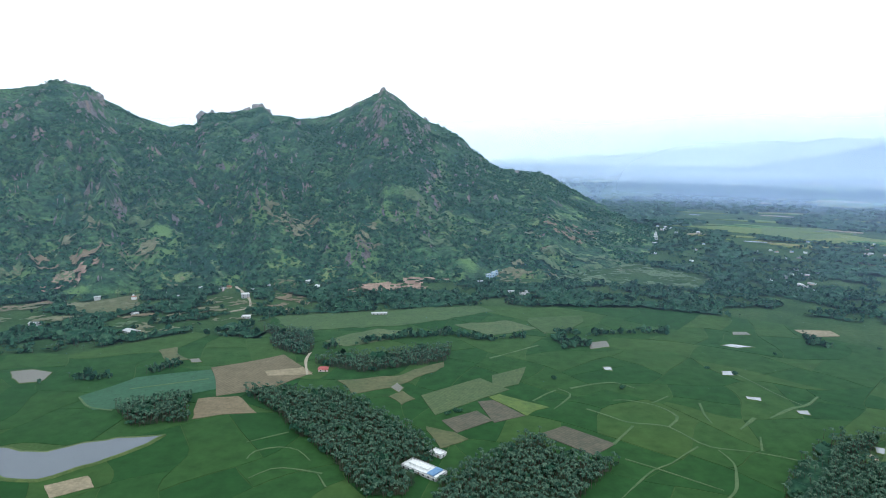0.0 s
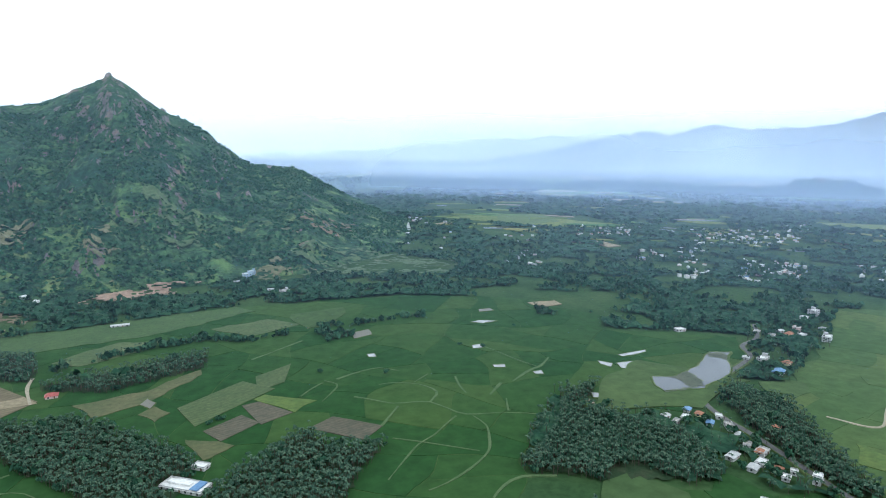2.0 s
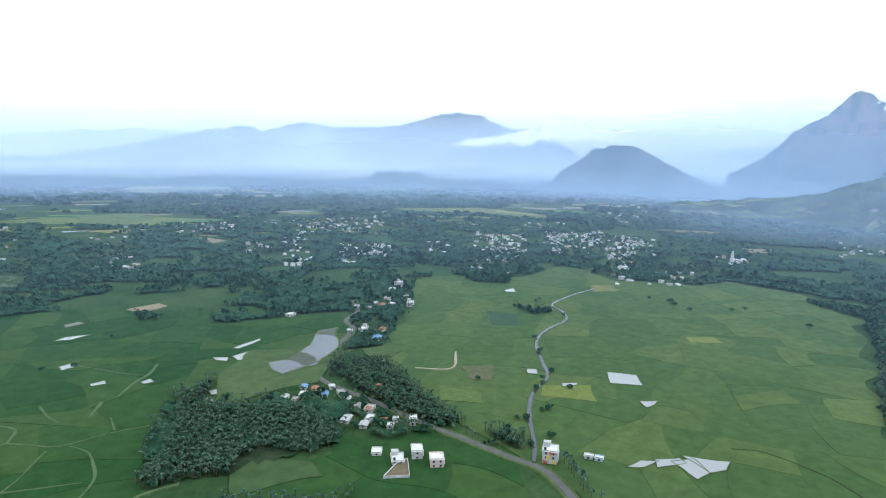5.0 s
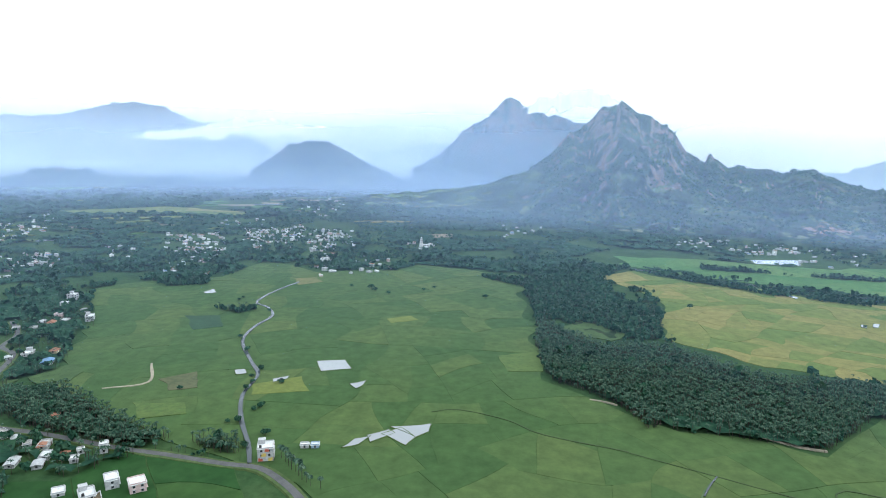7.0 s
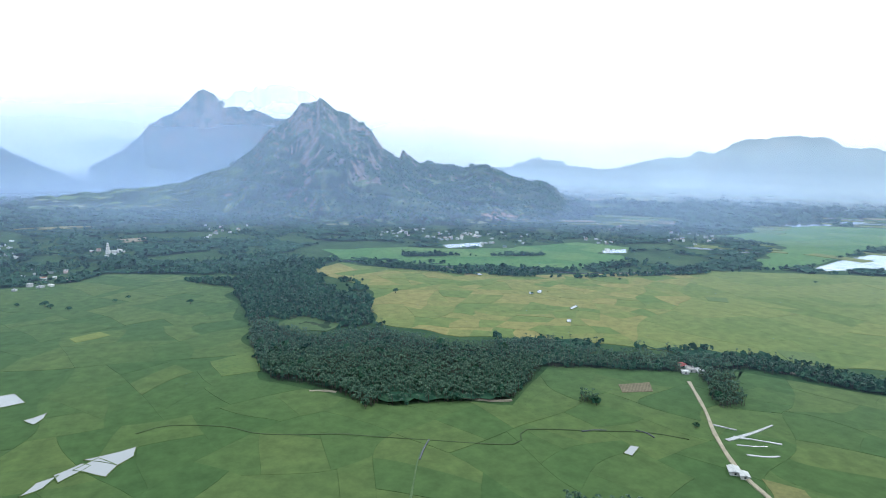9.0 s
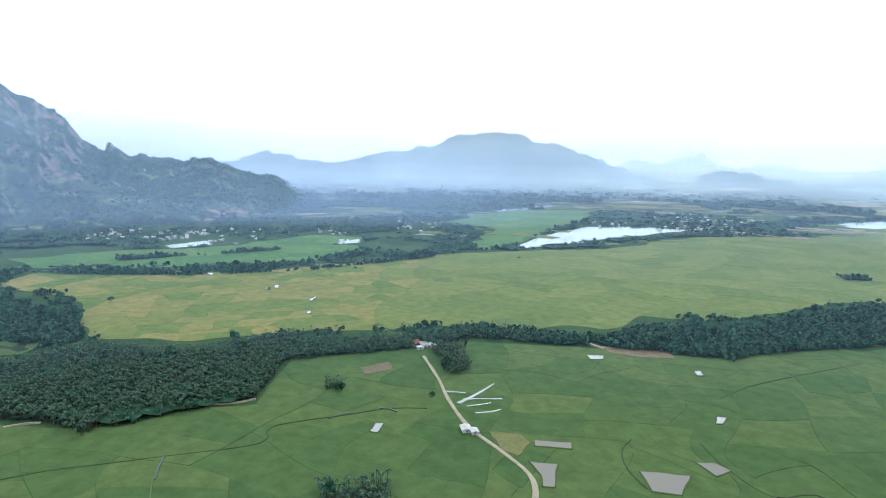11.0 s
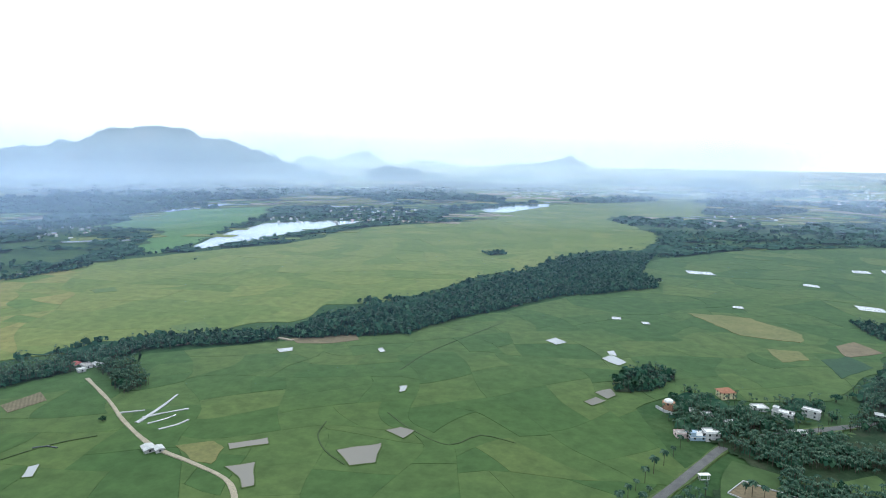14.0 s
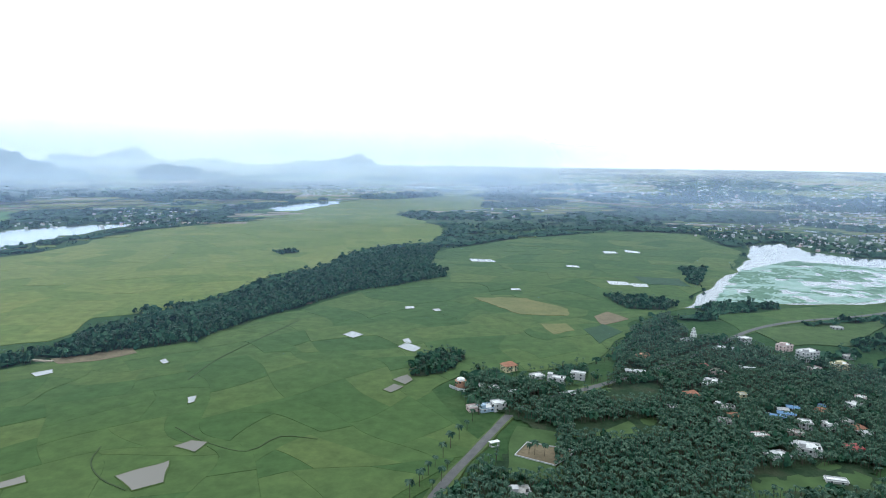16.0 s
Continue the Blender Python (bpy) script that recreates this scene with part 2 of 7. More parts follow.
LAKES.append([(-323, -655), (-385, -726), (-509, -884), (-609, -1005), (-711, -1179), (-809, -1224), (-786, -1086), (-806, -1024), (-862, -1005), (-883, -945), (-656, -694), (-544, -663), (-463, -666), (-404, -682), (-342, -655)])
LAKES.append([(341, 383), (360, 376), (399, 391), (438, 416), (460, 413), (414, 371), (363, 345), (327, 350), (329, 365)])
LAKES.append([(-292, 361), (-269, 358), (-250, 350), (-235, 353), (-222, 365), (-202, 375), (-178, 379), (-187, 359), (-205, 337), (-224, 320), (-263, 322)])
LAKES.append([(1150, -463), (1163, -557), (1098, -533), (1101, -456)])
LAKES.append([(990, -738), (998, -804), (951, -770), (957, -720)])
LAKES.append([(2578, -1785), (2506, -1971), (2457, -1901), (2527, -1750)])
FLOODED = []
FLOODED.append([(486, 140), (494, 118), (471, 106), (462, 131)])
FLOODED.append([(437, 103), (447, 90), (439, 90), (429, 95)])
FLOODED.append([(440, 161), (448, 151), (441, 150), (433, 158)])
FLOODED.append([(334, 82), (348, 77), (353, 67), (342, 72)])
FLOODED.append([(354, 70), (364, 58), (359, 54), (345, 66)])
FLOODED.append([(357, 62), (368, 51), (355, 41), (343, 46)])
FLOODED.append([(368, 58), (376, 33), (364, 33), (355, 41)])
FLOODED.append([(455, 200), (458, 193), (448, 186), (444, 194)])
FLOODED.append([(722, 352), (743, 349), (722, 335), (714, 346)])
FLOODED.append([(183, -270), (169, -279), (155, -258), (161, -254), (170, -264)])
FLOODED.append([(134, -304), (113, -319), (107, -295), (120, -288)])
FLOODED.append([(116, -336), (108, -344), (98, -340), (103, -328)])
FLOODED.append([(196, -294), (179, -308), (174, -300), (190, -287)])
FLOODED.append([(41, -559), (33, -570), (22, -558), (31, -546)])
FLOODED.append([(-7, -520), (-16, -535), (-29, -515), (-22, -503)])
FLOODED.append([(2, -419), (-6, -429), (-13, -423), (-4, -413)])
FLOODED.append([(-4, -437), (-15, -447), (-20, -435), (-14, -426)])
FLOODED.append([(263, -460), (252, -471), (247, -461), (255, -451)])
FLOODED.append([(179, -489), (176, -494), (167, -484), (171, -480)])
FLOODED.append([(134, -407), (129, -411), (125, -400), (128, -397)])
FLOODED.append([(-15, -668), (-25, -670), (-26, -658), (-17, -656)])
FLOODED.append([(-45, -655), (-54, -658), (-55, -647), (-47, -646)])
FLOODED.append([(-12, -541), (-19, -544), (-21, -532), (-15, -530)])
FLOODED.append([(273, -231), (280, -241), (277, -245), (268, -233)])
FLOODED.append([(689, -404), (687, -410), (675, -403), (677, -398)])
FLOODED.append([(697, -422), (695, -428), (678, -417), (679, -412)])
FLOODED.append([(599, -408), (609, -424), (601, -420), (590, -404)])
FLOODED.append([(553, -374), (550, -379), (540, -372), (542, -367)])
FLOODED.append([(844, -393), (826, -402), (816, -395), (832, -388)])
FLOODED.append([(-132, -1011), (-167, -1005), (-172, -975), (-131, -981)])
FLOODED.append([(-387, -1098), (-412, -1098), (-408, -1069), (-379, -1069)])
FLOODED.append([(-436, -1120), (-455, -1098), (-452, -1070), (-428, -1084)])
FLOODED.append([(-294, -816), (-322, -807), (-321, -784), (-292, -788)])
FLOODED.append([(-321, -799), (-343, -791), (-338, -768), (-317, -776)])
FLOODED.append([(-277, -947), (-294, -942), (-291, -921), (-273, -926)])
FLOODED.append([(-152, -768), (-165, -768), (-165, -754), (-151, -754)])
FLOODED.append([(309, 634), (324, 633), (324, 623), (304, 622)])
FLOODED.append([(274, 586), (286, 590), (305, 583), (286, 577)])
FLOODED.append([(145, 591), (165, 597), (162, 577), (141, 570)])
FLOODED.append([(233, 455), (245, 452), (242, 445), (232, 449)])
FLOODED.append([(257, 427), (266, 428), (263, 419), (256, 421)])
FLOODED.append([(241, 511), (252, 511), (249, 500), (237, 500)])
FLOODED.append([(139, 519), (146, 519), (145, 509), (139, 511)])
FLOODED.append([(-40, 465), (-35, 476), (-28, 465), (-32, 454)])
FLOODED.append([(339, 412), (350, 409), (342, 398), (331, 398)])
FLOODED.append([(-354, 491), (-340, 498), (-319, 492), (-313, 471), (-328, 466), (-343, 475)])
FLOODED.append([(-223, 529), (-215, 531), (-209, 521), (-217, 519)])
FLOODED.append([(325, 432), (333, 420), (325, 413), (321, 423)])
FLOODED.append([(337, 420), (355, 419), (359, 403), (342, 396), (332, 408)])
FLOODED.append([(276, 371), (290, 363), (308, 358), (307, 353), (284, 355), (271, 363)])
FLOODED.append([(355, 441), (389, 443), (386, 438), (356, 433)])
PLOTS = []
PLOTS.append(('furrow', [(-197, 507), (-144, 545), (-108, 498), (-132, 462), (-169, 442)]))
PLOTS.append(('soil', [(-179, 436), (-152, 444), (-128, 414), (-171, 401)]))
PLOTS.append(('bare', [(-216, 317), (-198, 327), (-187, 316), (-204, 305)]))
PLOTS.append(('bare', [(-150, 502), (-119, 512), (-108, 493), (-144, 489)]))
PLOTS.append(('stripe', [(4, 406), (29, 422), (39, 404), (12, 385)]))
PLOTS.append(('stripe', [(30, 439), (42, 442), (62, 412), (39, 400)]))
PLOTS.append(('lime', [(39, 447), (48, 455), (80, 427), (62, 412)]))
PLOTS.append(('stripe', [(65, 383), (84, 396), (109, 374), (91, 358)]))
PLOTS.append(('dry', [(-82, 479), (-42, 493), (7, 523), (5, 509), (-40, 464), (-69, 454)]))
PLOTS.append(('dry', [(-7, 396), (12, 385), (19, 376), (-3, 364)]))
PLOTS.append(('rowcrop', [(-13, 451), (33, 489), (56, 465), (0, 415)]))
PLOTS.append(('rowcrop', [(42, 496), (71, 518), (64, 477), (44, 464)]))
PLOTS.append(('dry', [(-42, 446), (-28, 458), (-16, 444), (-28, 429)]))
PLOTS.append(('soil', [(108, 659), (137, 665), (141, 642), (105, 624)]))
PLOTS.append(('pale', [(-116, 584), (-71, 628), (-24, 623), (-45, 594), (-96, 567)]))
PLOTS.append(('meadow', [(-193, 685), (48, 739), (66, 712), (-49, 644), (-151, 618)]))
PLOTS.append(('pale', [(12, 653), (75, 672), (102, 641), (46, 609)]))
PLOTS.append(('dry', [(-451, 708), (-389, 787), (-354, 713), (-397, 672)]))
PLOTS.append(('dry', [(-258, 551), (-246, 562), (-224, 529), (-236, 520)]))
PLOTS.append(('bare', [(380, 642), (418, 642), (417, 622), (379, 615)]))
PLOTS.append(('teal', [(-270, 442), (-249, 481), (-195, 502), (-174, 458), (-224, 419), (-244, 418)]))
PLOTS.append(('yellow', [(428, 170), (449, 140), (420, 127), (406, 163)]))
PLOTS.append(('yellow', [(634, 104), (649, 82), (634, 73), (617, 96)]))
PLOTS.append(('gold', [(827, 269), (844, 246), (811, 228), (787, 252)]))
PLOTS.append(('dry', [(431, 247), (447, 227), (411, 209), (406, 226)]))
PLOTS.append(('lime', [(522, -10), (539, -45), (487, -48), (482, -19)]))
PLOTS.append(('lime', [(596, -609), (582, -633), (560, -614), (579, -597)]))
PLOTS.append(('lime', [(398, -499), (379, -527), (353, -506), (368, -484)]))
PLOTS.append(('gold', [(-101, -713), (-162, -711), (-200, -653), (-185, -623), (-139, -634)]))
PLOTS.append(('gold', [(-153, -592), (-176, -591), (-179, -562), (-155, -555)]))
PLOTS.append(('soil', [(-212, -623), (-234, -642), (-246, -607), (-208, -582)]))
PLOTS.append(('dark', [(-186, -568), (-210, -588), (-221, -557), (-187, -521)]))
PLOTS.append(('dark', [(-347, -849), (-403, -827), (-398, -775), (-346, -787)]))
PLOTS.append(('soil', [(267, -499), (238, -512), (209, -526), (201, -511), (228, -492), (255, -483)]))
PLOTS.append(('soil', [(130, -681), (88, -707), (87, -691), (124, -666)]))
PLOTS.append(('gold', [(224, -282), (205, -296), (193, -287), (193, -269), (207, -270)]))
PLOTS.append(('furrow', [(369, -302), (365, -328), (347, -318), (353, -294)]))
PLOTS.append(('teal', [(629, -71), (640, -90), (620, -98), (610, -75)]))
PLOTS.append(('bare', [(1375, 144), (1400, 90), (1351, 82), (1320, 134)]))
PLOTS.append(('lime', [(382, 240), (384, 204), (366, 195), (357, 222)]))
PLOTS.append(('dark', [(610, 318), (616, 283), (574, 262), (560, 287)]))
PLOTS.append(('lime', [(873, 1697), (1024, 1655), (947, 1457), (803, 1408), (768, 1478)]))
PLOTS.append(('bare', [(1388, 821), (1475, 808), (1407, 755), (1321, 773)]))
ROADS = []
ROADS.append(('asphalt', 4.2, [(229, 49), (276, 87), (293, 103), (306, 121), (308, 141), (314, 177), (319, 213), (330, 265), (335, 303), (347, 332), (376, 353), (419, 371), (465, 394), (484, 420), (520, 435), (560, 473)]))
ROADS.append(('asphalt', 5.0, [(-7, -221), (-21, -267), (-34, -294), (-47, -316), (-65, -347), (-80, -371), (-101, -391), (-142, -412), (-198, -445), (-270, -494), (-342, -553), (-394, -582), (-442, -597), (-484, -605), (-545, -625), (-615, -664)]))
ROADS.append(('track', 2.5, [(356, -358), (308, -327), (275, -303), (236, -280), (202, -269), (175, -259), (161, -246), (152, -230)]))
ROADS.append(('track', 2.5, [(-110, 491), (-119, 527), (-120, 551)]))
ROADS.append(('track', 2.5, [(252, 351), (261, 361), (266, 361), (265, 353)]))
ROADS.append(('track', 3.0, [(-245, 696), (-229, 718), (-244, 768), (-278, 828), (-325, 906)]))
ROADS.append(('path', 1.4, [(174, 365), (176, 349), (170, 332), (161, 315), (144, 301), (124, 290), (111, 286)]))
ROADS.append(('path', 1.4, [(106, 427), (119, 415), (129, 405), (144, 402), (155, 398), (163, 382), (171, 369), (197, 362), (224, 349)]))
ROADS.append(('path', 1.2, [(163, 369), (151, 359), (138, 347), (125, 339), (112, 325), (94, 304)]))
ROADS.append(('path', 1.6, [(110, 371), (119, 383), (131, 399)]))
ROADS.append(('path', 0.9, [(112, 352), (127, 341), (144, 327), (156, 317)]))
ROADS.append(('path', 1.4, [(155, 398), (167, 415), (159, 434), (141, 444), (130, 444)]))
ROADS.append(('path', 1.2, [(157, 439), (174, 453)]))
ROADS.append(('path', 1.2, [(193, 440), (188, 419), (187, 405)]))
ROADS.append(('path', 1.8, [(202, 395), (221, 414)]))
ROADS.append(('path', 2.0, [(232, 414), (256, 431), (273, 439), (290, 455)]))
ROADS.append(('path', 1.5, [(250, 505), (256, 481), (261, 458), (269, 436)]))
ROADS.append(('path', 1.6, [(102, 467), (122, 477), (141, 481), (154, 469)]))
ROADS.append(('path', 1.2, [(69, 441), (81, 455), (90, 463)]))
ROADS.append(('path', 1.2, [(82, 426), (94, 443), (100, 456), (92, 467)]))
ROADS.append(('path', 1.6, [(140, 267), (151, 276), (165, 281), (184, 275)]))
ROADS.append(('path', 1.2, [(210, 384), (201, 364)]))
ROADS.append(('path', 1.9, [(44, 539), (65, 556), (94, 580)]))
ROADS.append(('path', 1.0, [(-115, 347), (-113, 357), (-100, 363), (-87, 359), (-77, 346)]))
ROADS.append(('path', 1.1, [(-107, 325), (-97, 336), (-84, 336), (-67, 331)]))
ROADS.append(('path', 1.1, [(-69, 330), (-62, 316)]))
ROADS.append(('path', 1.0, [(-122, 369), (-110, 377), (-99, 384)]))
ROADS.append(('path', 1.6, [(-268, 439), (-250, 421), (-231, 416)]))
ROADS.append(('path', 1.6, [(-239, 456), (-187, 480)]))
ROADS.append(('track', 2.0, [(404, 276), (421, 251), (461, 271)]))
ROADS.append(('path', 1.4, [(269, -98), (310, -117), (328, -130)]))
ROADS.append(('stream', 3.0, [(310, 128), (322, 133), (335, 139), (370, 158), (407, 172), (448, 177), (479, 195), (532, 224), (579, 232), (625, 230), (660, 248), (684, 270), (748, 269), (805, 258)]))
ROADS.append(('stream', 5.0, [(1007, -224), (895, -382), (830, -499), (784, -572), (755, -769)]))
ROADS.append(('track', 2.5, [(378, -429), (344, -455), (293, -493), (260, -491)]))
ROADS.append(('track', 1.8, [(411, -132), (398, -153), (385, -175), (372, -194), (368, -208)]))
ROADS.append(('track', 1.6, [(432, -76), (429, -87), (424, -94)]))
ROADS.append(('stream', 0.9, [(328, -130), (318, -123), (306, -116)]))
ROADS.append(('stream', 0.9, [(307, -225), (306, -234), (303, -241)]))
ROADS.append(('stream', 0.8, [(297, -259), (291, -263), (284, -263)]))
ROADS.append(('bund', 1.4, [(143, -443), (136, -486), (123, -525), (87, -616)]))
ROADS.append(('bund', 1.1, [(354, -81), (331, -124), (306, -176), (321, -193), (304, -236), (291, -265), (275, -282)]))
ROADS.append(('bund', 1.2, [(124, -362), (102, -342), (75, -328), (60, -346), (38, -341)]))
ROADS.append(('bund', 1.1, [(156, -338), (153, -320), (140, -302), (123, -290)]))
ROADS.append(('bund', 1.4, [(395, 35), (401, 17), (388, -16), (369, -38), (352, -87)]))
ROADS.append(('puddle', 1.7, [(287, -313), (281, -317), (275, -321)]))
ROADS.append(('puddle', 2.0, [(266, -303), (267, -316), (269, -331), (273, -350)]))
ROADS.append(('puddle', 1.7, [(268, -311), (262, -319), (256, -325), (250, -331)]))
ROADS.append(('puddle', 1.0, [(259, -304), (254, -312), (251, -320)]))
ROADS.append(('puddle', 0.9, [(247, -299), (241, -308), (239, -316)]))
HOUSES = []
HOUSES.append(('shop', 319, 122, 12, 11, 3, 18))
HOUSES.append(('bluewhite', 72, 908, 15, 10, 3, 10))
HOUSES.append(('bluewhite', 80, 926, 13, 10, 3, 6))
HOUSES.append(('flat', 334, 104, 5, 7, 1, 12))
HOUSES.append(('bluewhite', 335, 98, 5, 6, 1, 12))
HOUSES.append(('flat', 269, 210, 10, 8, 1, 35))
HOUSES.append(('flat', 269, 195, 15, 10, 1, 40))
HOUSES.append(('flat', 280, 189, 13, 9, 2, 38))
HOUSES.append(('pink', 278, 174, 12, 11, 2, 38))
HOUSES.append(('flat', 315, 216, 8, 6, 2, 30))
HOUSES.append(('tile', 305, 233, 9, 7, 1, 30))
HOUSES.append(('flat', 316, 253, 13, 8, 1, 20))
HOUSES.append(('flat', 304, 243, 11, 7, 1, 20))
HOUSES.append(('tin', 294, 240, 10, 7, 1, 25))
HOUSES.append(('flat', 312, 228, 6, 5, 1, 35))
HOUSES.append(('flat', 326, 287, 15, 7, 1, 60))
HOUSES.append(('flat', 298, 306, 9, 5, 1, 30))
HOUSES.append(('flat', 309, 309, 9, 7, 1, 30))
HOUSES.append(('bluetin', 320, 319, 8, 6, 1, 30))
HOUSES.append(('bluetin', 318, 296, 9, 6, 1, 40))
HOUSES.append(('tin', 294, 255, 13, 7, 1, 20))
HOUSES.append(('tile', 314, 253, 8, 6, 1, 30))
HOUSES.append(('tile', 352, 274, 9, 8, 1, 30))
HOUSES.append(('tin', 298, 316, 7, 6, 1, 10))
HOUSES.append(('flat', 332, 302, 7, 6, 1, 50))
HOUSES.append(('tin', 321, 275, 8, 6, 1, 40))
HOUSES.append(('flat', 315, 263, 8, 6, 1, 35))
HOUSES.append(('flat', 302, 225, 7, 6, 1, 30))
HOUSES.append(('tile', 322, 310, 7, 6, 1, 30))
HOUSES.append(('flat', 656, 477, 14, 12, 3, 10))
HOUSES.append(('flat', 579, 404, 16, 11, 2, 30))
HOUSES.append(('tile', 560, 431, 12, 9, 1, 20))
HOUSES.append(('flat', 570, 424, 11, 9, 1, 15))
HOUSES.append(('flat', 539, 434, 11, 9, 1, 30))
HOUSES.append(('flat', 469, 384, 18, 8, 1, 15))
HOUSES.append(('bluetin', 451, 353, 16, 11, 1, 25))
HOUSES.append(('tile', 478, 367, 10, 8, 1, 15))
HOUSES.append(('flat', 466, 483, 14, 10, 1, 0))
HOUSES.append(('flat', 536, 449, 10, 8, 1, 30))
HOUSES.append(('pink', 581, 439, 9, 9, 2, 15))
HOUSES.append(('tin', 562, 443, 9, 7, 1, 0))
HOUSES.append(('tin', 455, 390, 9, 7, 1, 40))
HOUSES.append(('flat', 627, 466, 10, 10, 2, 15))
HOUSES.append(('flat', 612, 433, 9, 7, 1, 0))
HOUSES.append(('hall', -9, 335, 33, 13, 1, -38))
HOUSES.append(('flat', -1, 355, 12, 8, 1, -38))
HOUSES.append(('redtile', -99, 503, 11, 9, 1, 5))
HOUSES.append(('bluewhite', 86, 948, 26, 18, 2, 10))
HOUSES.append(('flat', 110, 805, 16, 12, 1, 20))
HOUSES.append(('tin', -71, 693, 24, 8, 1, 5))
HOUSES.append(('tin', 94, 818, 12, 8, 1, 0))
HOUSES.append(('flat', -249, 771, 14, 10, 2, 20))
HOUSES.append(('flat', -322, 897, 12, 9, 1, 30))
HOUSES.append(('tin', -313, 857, 11, 8, 1, 0))
HOUSES.append(('flat', -217, 672, 13, 9, 1, 10))
HOUSES.append(('tin', -314, 610, 22, 12, 1, -30))
HOUSES.append(('tin', -428, 635, 14, 9, 1, 0))
HOUSES.append(('tin', -343, 817, 10, 8, 1, 0))
HOUSES.append(('tile', -289, 827, 9, 8, 1, 20))
HOUSES.append(('flat', -297, 873, 10, 8, 1, 10))
HOUSES.append(('tin', -254, 811, 9, 7, 1, 0))
HOUSES.append(('flat', -249, 956, 10, 8, 1, 0))
HOUSES.append(('tin', 56, 885, 10, 8, 1, 20))
HOUSES.append(('flat', 377, -379, 14, 9, 1, -30))
HOUSES.append(('redtile', 387, -380, 10, 8, 1, -30))
HOUSES.append(('tin', 371, -384, 12, 8, 1, -30))
HOUSES.append(('flat', 373, -370, 8, 8, 1, -30))
HOUSES.append(('tin', 234, -275, 11, 8, 1, -35))
HOUSES.append(('tin', 228, -276, 8, 6, 1, -35))
HOUSES.append(('flat', 1196, 126, 40, 14, 1, 80))
HOUSES.append(('dome', -53, -422, 12, 12, 2, 0))
HOUSES.append(('tile', -94, -455, 15, 12, 2, 20))
HOUSES.append(('flat', -112, -438, 13, 11, 1, 20))
HOUSES.append(('flat', -123, -425, 24, 12, 2, -28))
HOUSES.append(('flat', -142, -434, 20, 9, 2, -28))
HOUSES.append(('flat', -73, -380, 12, 10, 2, 15))
HOUSES.append(('bluewhite', -65, -380, 13, 11, 1, 15))
HOUSES.append(('pink', -57, -380, 12, 9, 1, 15))
HOUSES.append(('flat', -66, -418, 10, 9, 1, 0))
HOUSES.append(('flat', -76, -415, 9, 8, 1, 20))
HOUSES.append(('shelter', -62, -328, 9, 4, 1, 20))
HOUSES.append(('flat', -66, -276, 14, 11, 1, 0))
HOUSES.append(('tin', -125, -401, 14, 8, 1, 20))
HOUSES.append(('tin', -88, -406, 9, 7, 1, 20))
HOUSES.append(('flat', -272, -527, 11, 7, 1, 20))
HOUSES.append(('flat', -271, -527, 24, 9, 1, 20))
HOUSES.append(('flat', -321, -519, 13, 11, 2, 20))
HOUSES.append(('flat', -288, -501, 16, 9, 1, 10))
HOUSES.append(('tin', -295, -498, 12, 9, 1, 10))
HOUSES.append(('brick', -212, -481, 17, 12, 1, 15))
HOUSES.append(('tin', -190, -445, 28, 9, 1, -18))
HOUSES.append(('pink', -344, -497, 24, 15, 2, 15))
HOUSES.append(('flat', -347, -471, 30, 20, 3, 15))
HOUSES.append(('pink', -334, -444, 20, 12, 1, 15))
HOUSES.append(('cream', -357, -446, 18, 12, 2, 15))
HOUSES.append(('flat', -441, -562, 14, 10, 1, 0))
HOUSES.append(('pink', -253, -440, 14, 11, 1, 10))
HOUSES.append(('flat', -238, -420, 18, 11, 1, 10))
HOUSES.append(('tin', -230, -415, 10, 8, 1, 10))
HOUSES.append(('tile', -210, -396, 16, 12, 1, 10))
HOUSES.append(('flat', -222, -373, 18, 10, 1, -20))
HOUSES.append(('flat', -210, -351, 11, 9, 1, -20))
HOUSES.append(('tin', -188, -375, 8, 7, 1, 0))
HOUSES.append(('bluetin', -256, -360, 20, 9, 1, -25))
HOUSES.append(('bluetin', -247, -356, 16, 8, 1, -25))
HOUSES.append(('bluetin', -267, -369, 12, 8, 1, -25))
HOUSES.append(('tin', -258, -367, 9, 7, 1, -20))
HOUSES.append(('bluetin', -286, -372, 10, 8, 1, -20))
HOUSES.append(('tile', -282, -364, 12, 9, 1, -20))
HOUSES.append(('flat', -255, -340, 10, 9, 2, -20))
HOUSES.append(('pink', -244, -332, 13, 9, 1, -20))
HOUSES.append(('tile', -255, -346, 9, 8, 1, -20))
HOUSES.append(('flat', -268, -337, 9, 9, 2, 10))
HOUSES.append(('pink', -220, -330, 13, 9, 1, 0))
HOUSES.append(('flat', -235, -308, 17, 14, 2, -25))
HOUSES.append(('flat', -215, -305, 17, 11, 1, 10))
HOUSES.append(('tin', -233, -319, 11, 8, 1, -20))
HOUSES.append(('flat', -228, -277, 20, 8, 1, -20))
HOUSES.append(('redtile', -264, -312, 14, 10, 1, 0))
HOUSES.append(('cream', -242, -387, 7, 6, 2, 0))
HOUSES.append(('flat', -285, -346, 12, 9, 1, 15))
HOUSES.append(('tile', -286, -337, 11, 9, 1, 15))
HOUSES.append(('flat', -306, -366, 12, 10, 2, 15))
HOUSES.append(('pink', -326, -384, 12, 9, 1, 15))
HOUSES.append(('tin', -285, -329, 11, 8, 1, 0))
HOUSES.append(('tile', -221, -359, 9, 8, 1, 0))
HOUSES.append(('tin', -283, -448, 26, 6, 1, -25))
HOUSES.append(('redtile', -250, -455, 9, 8, 1, 0))
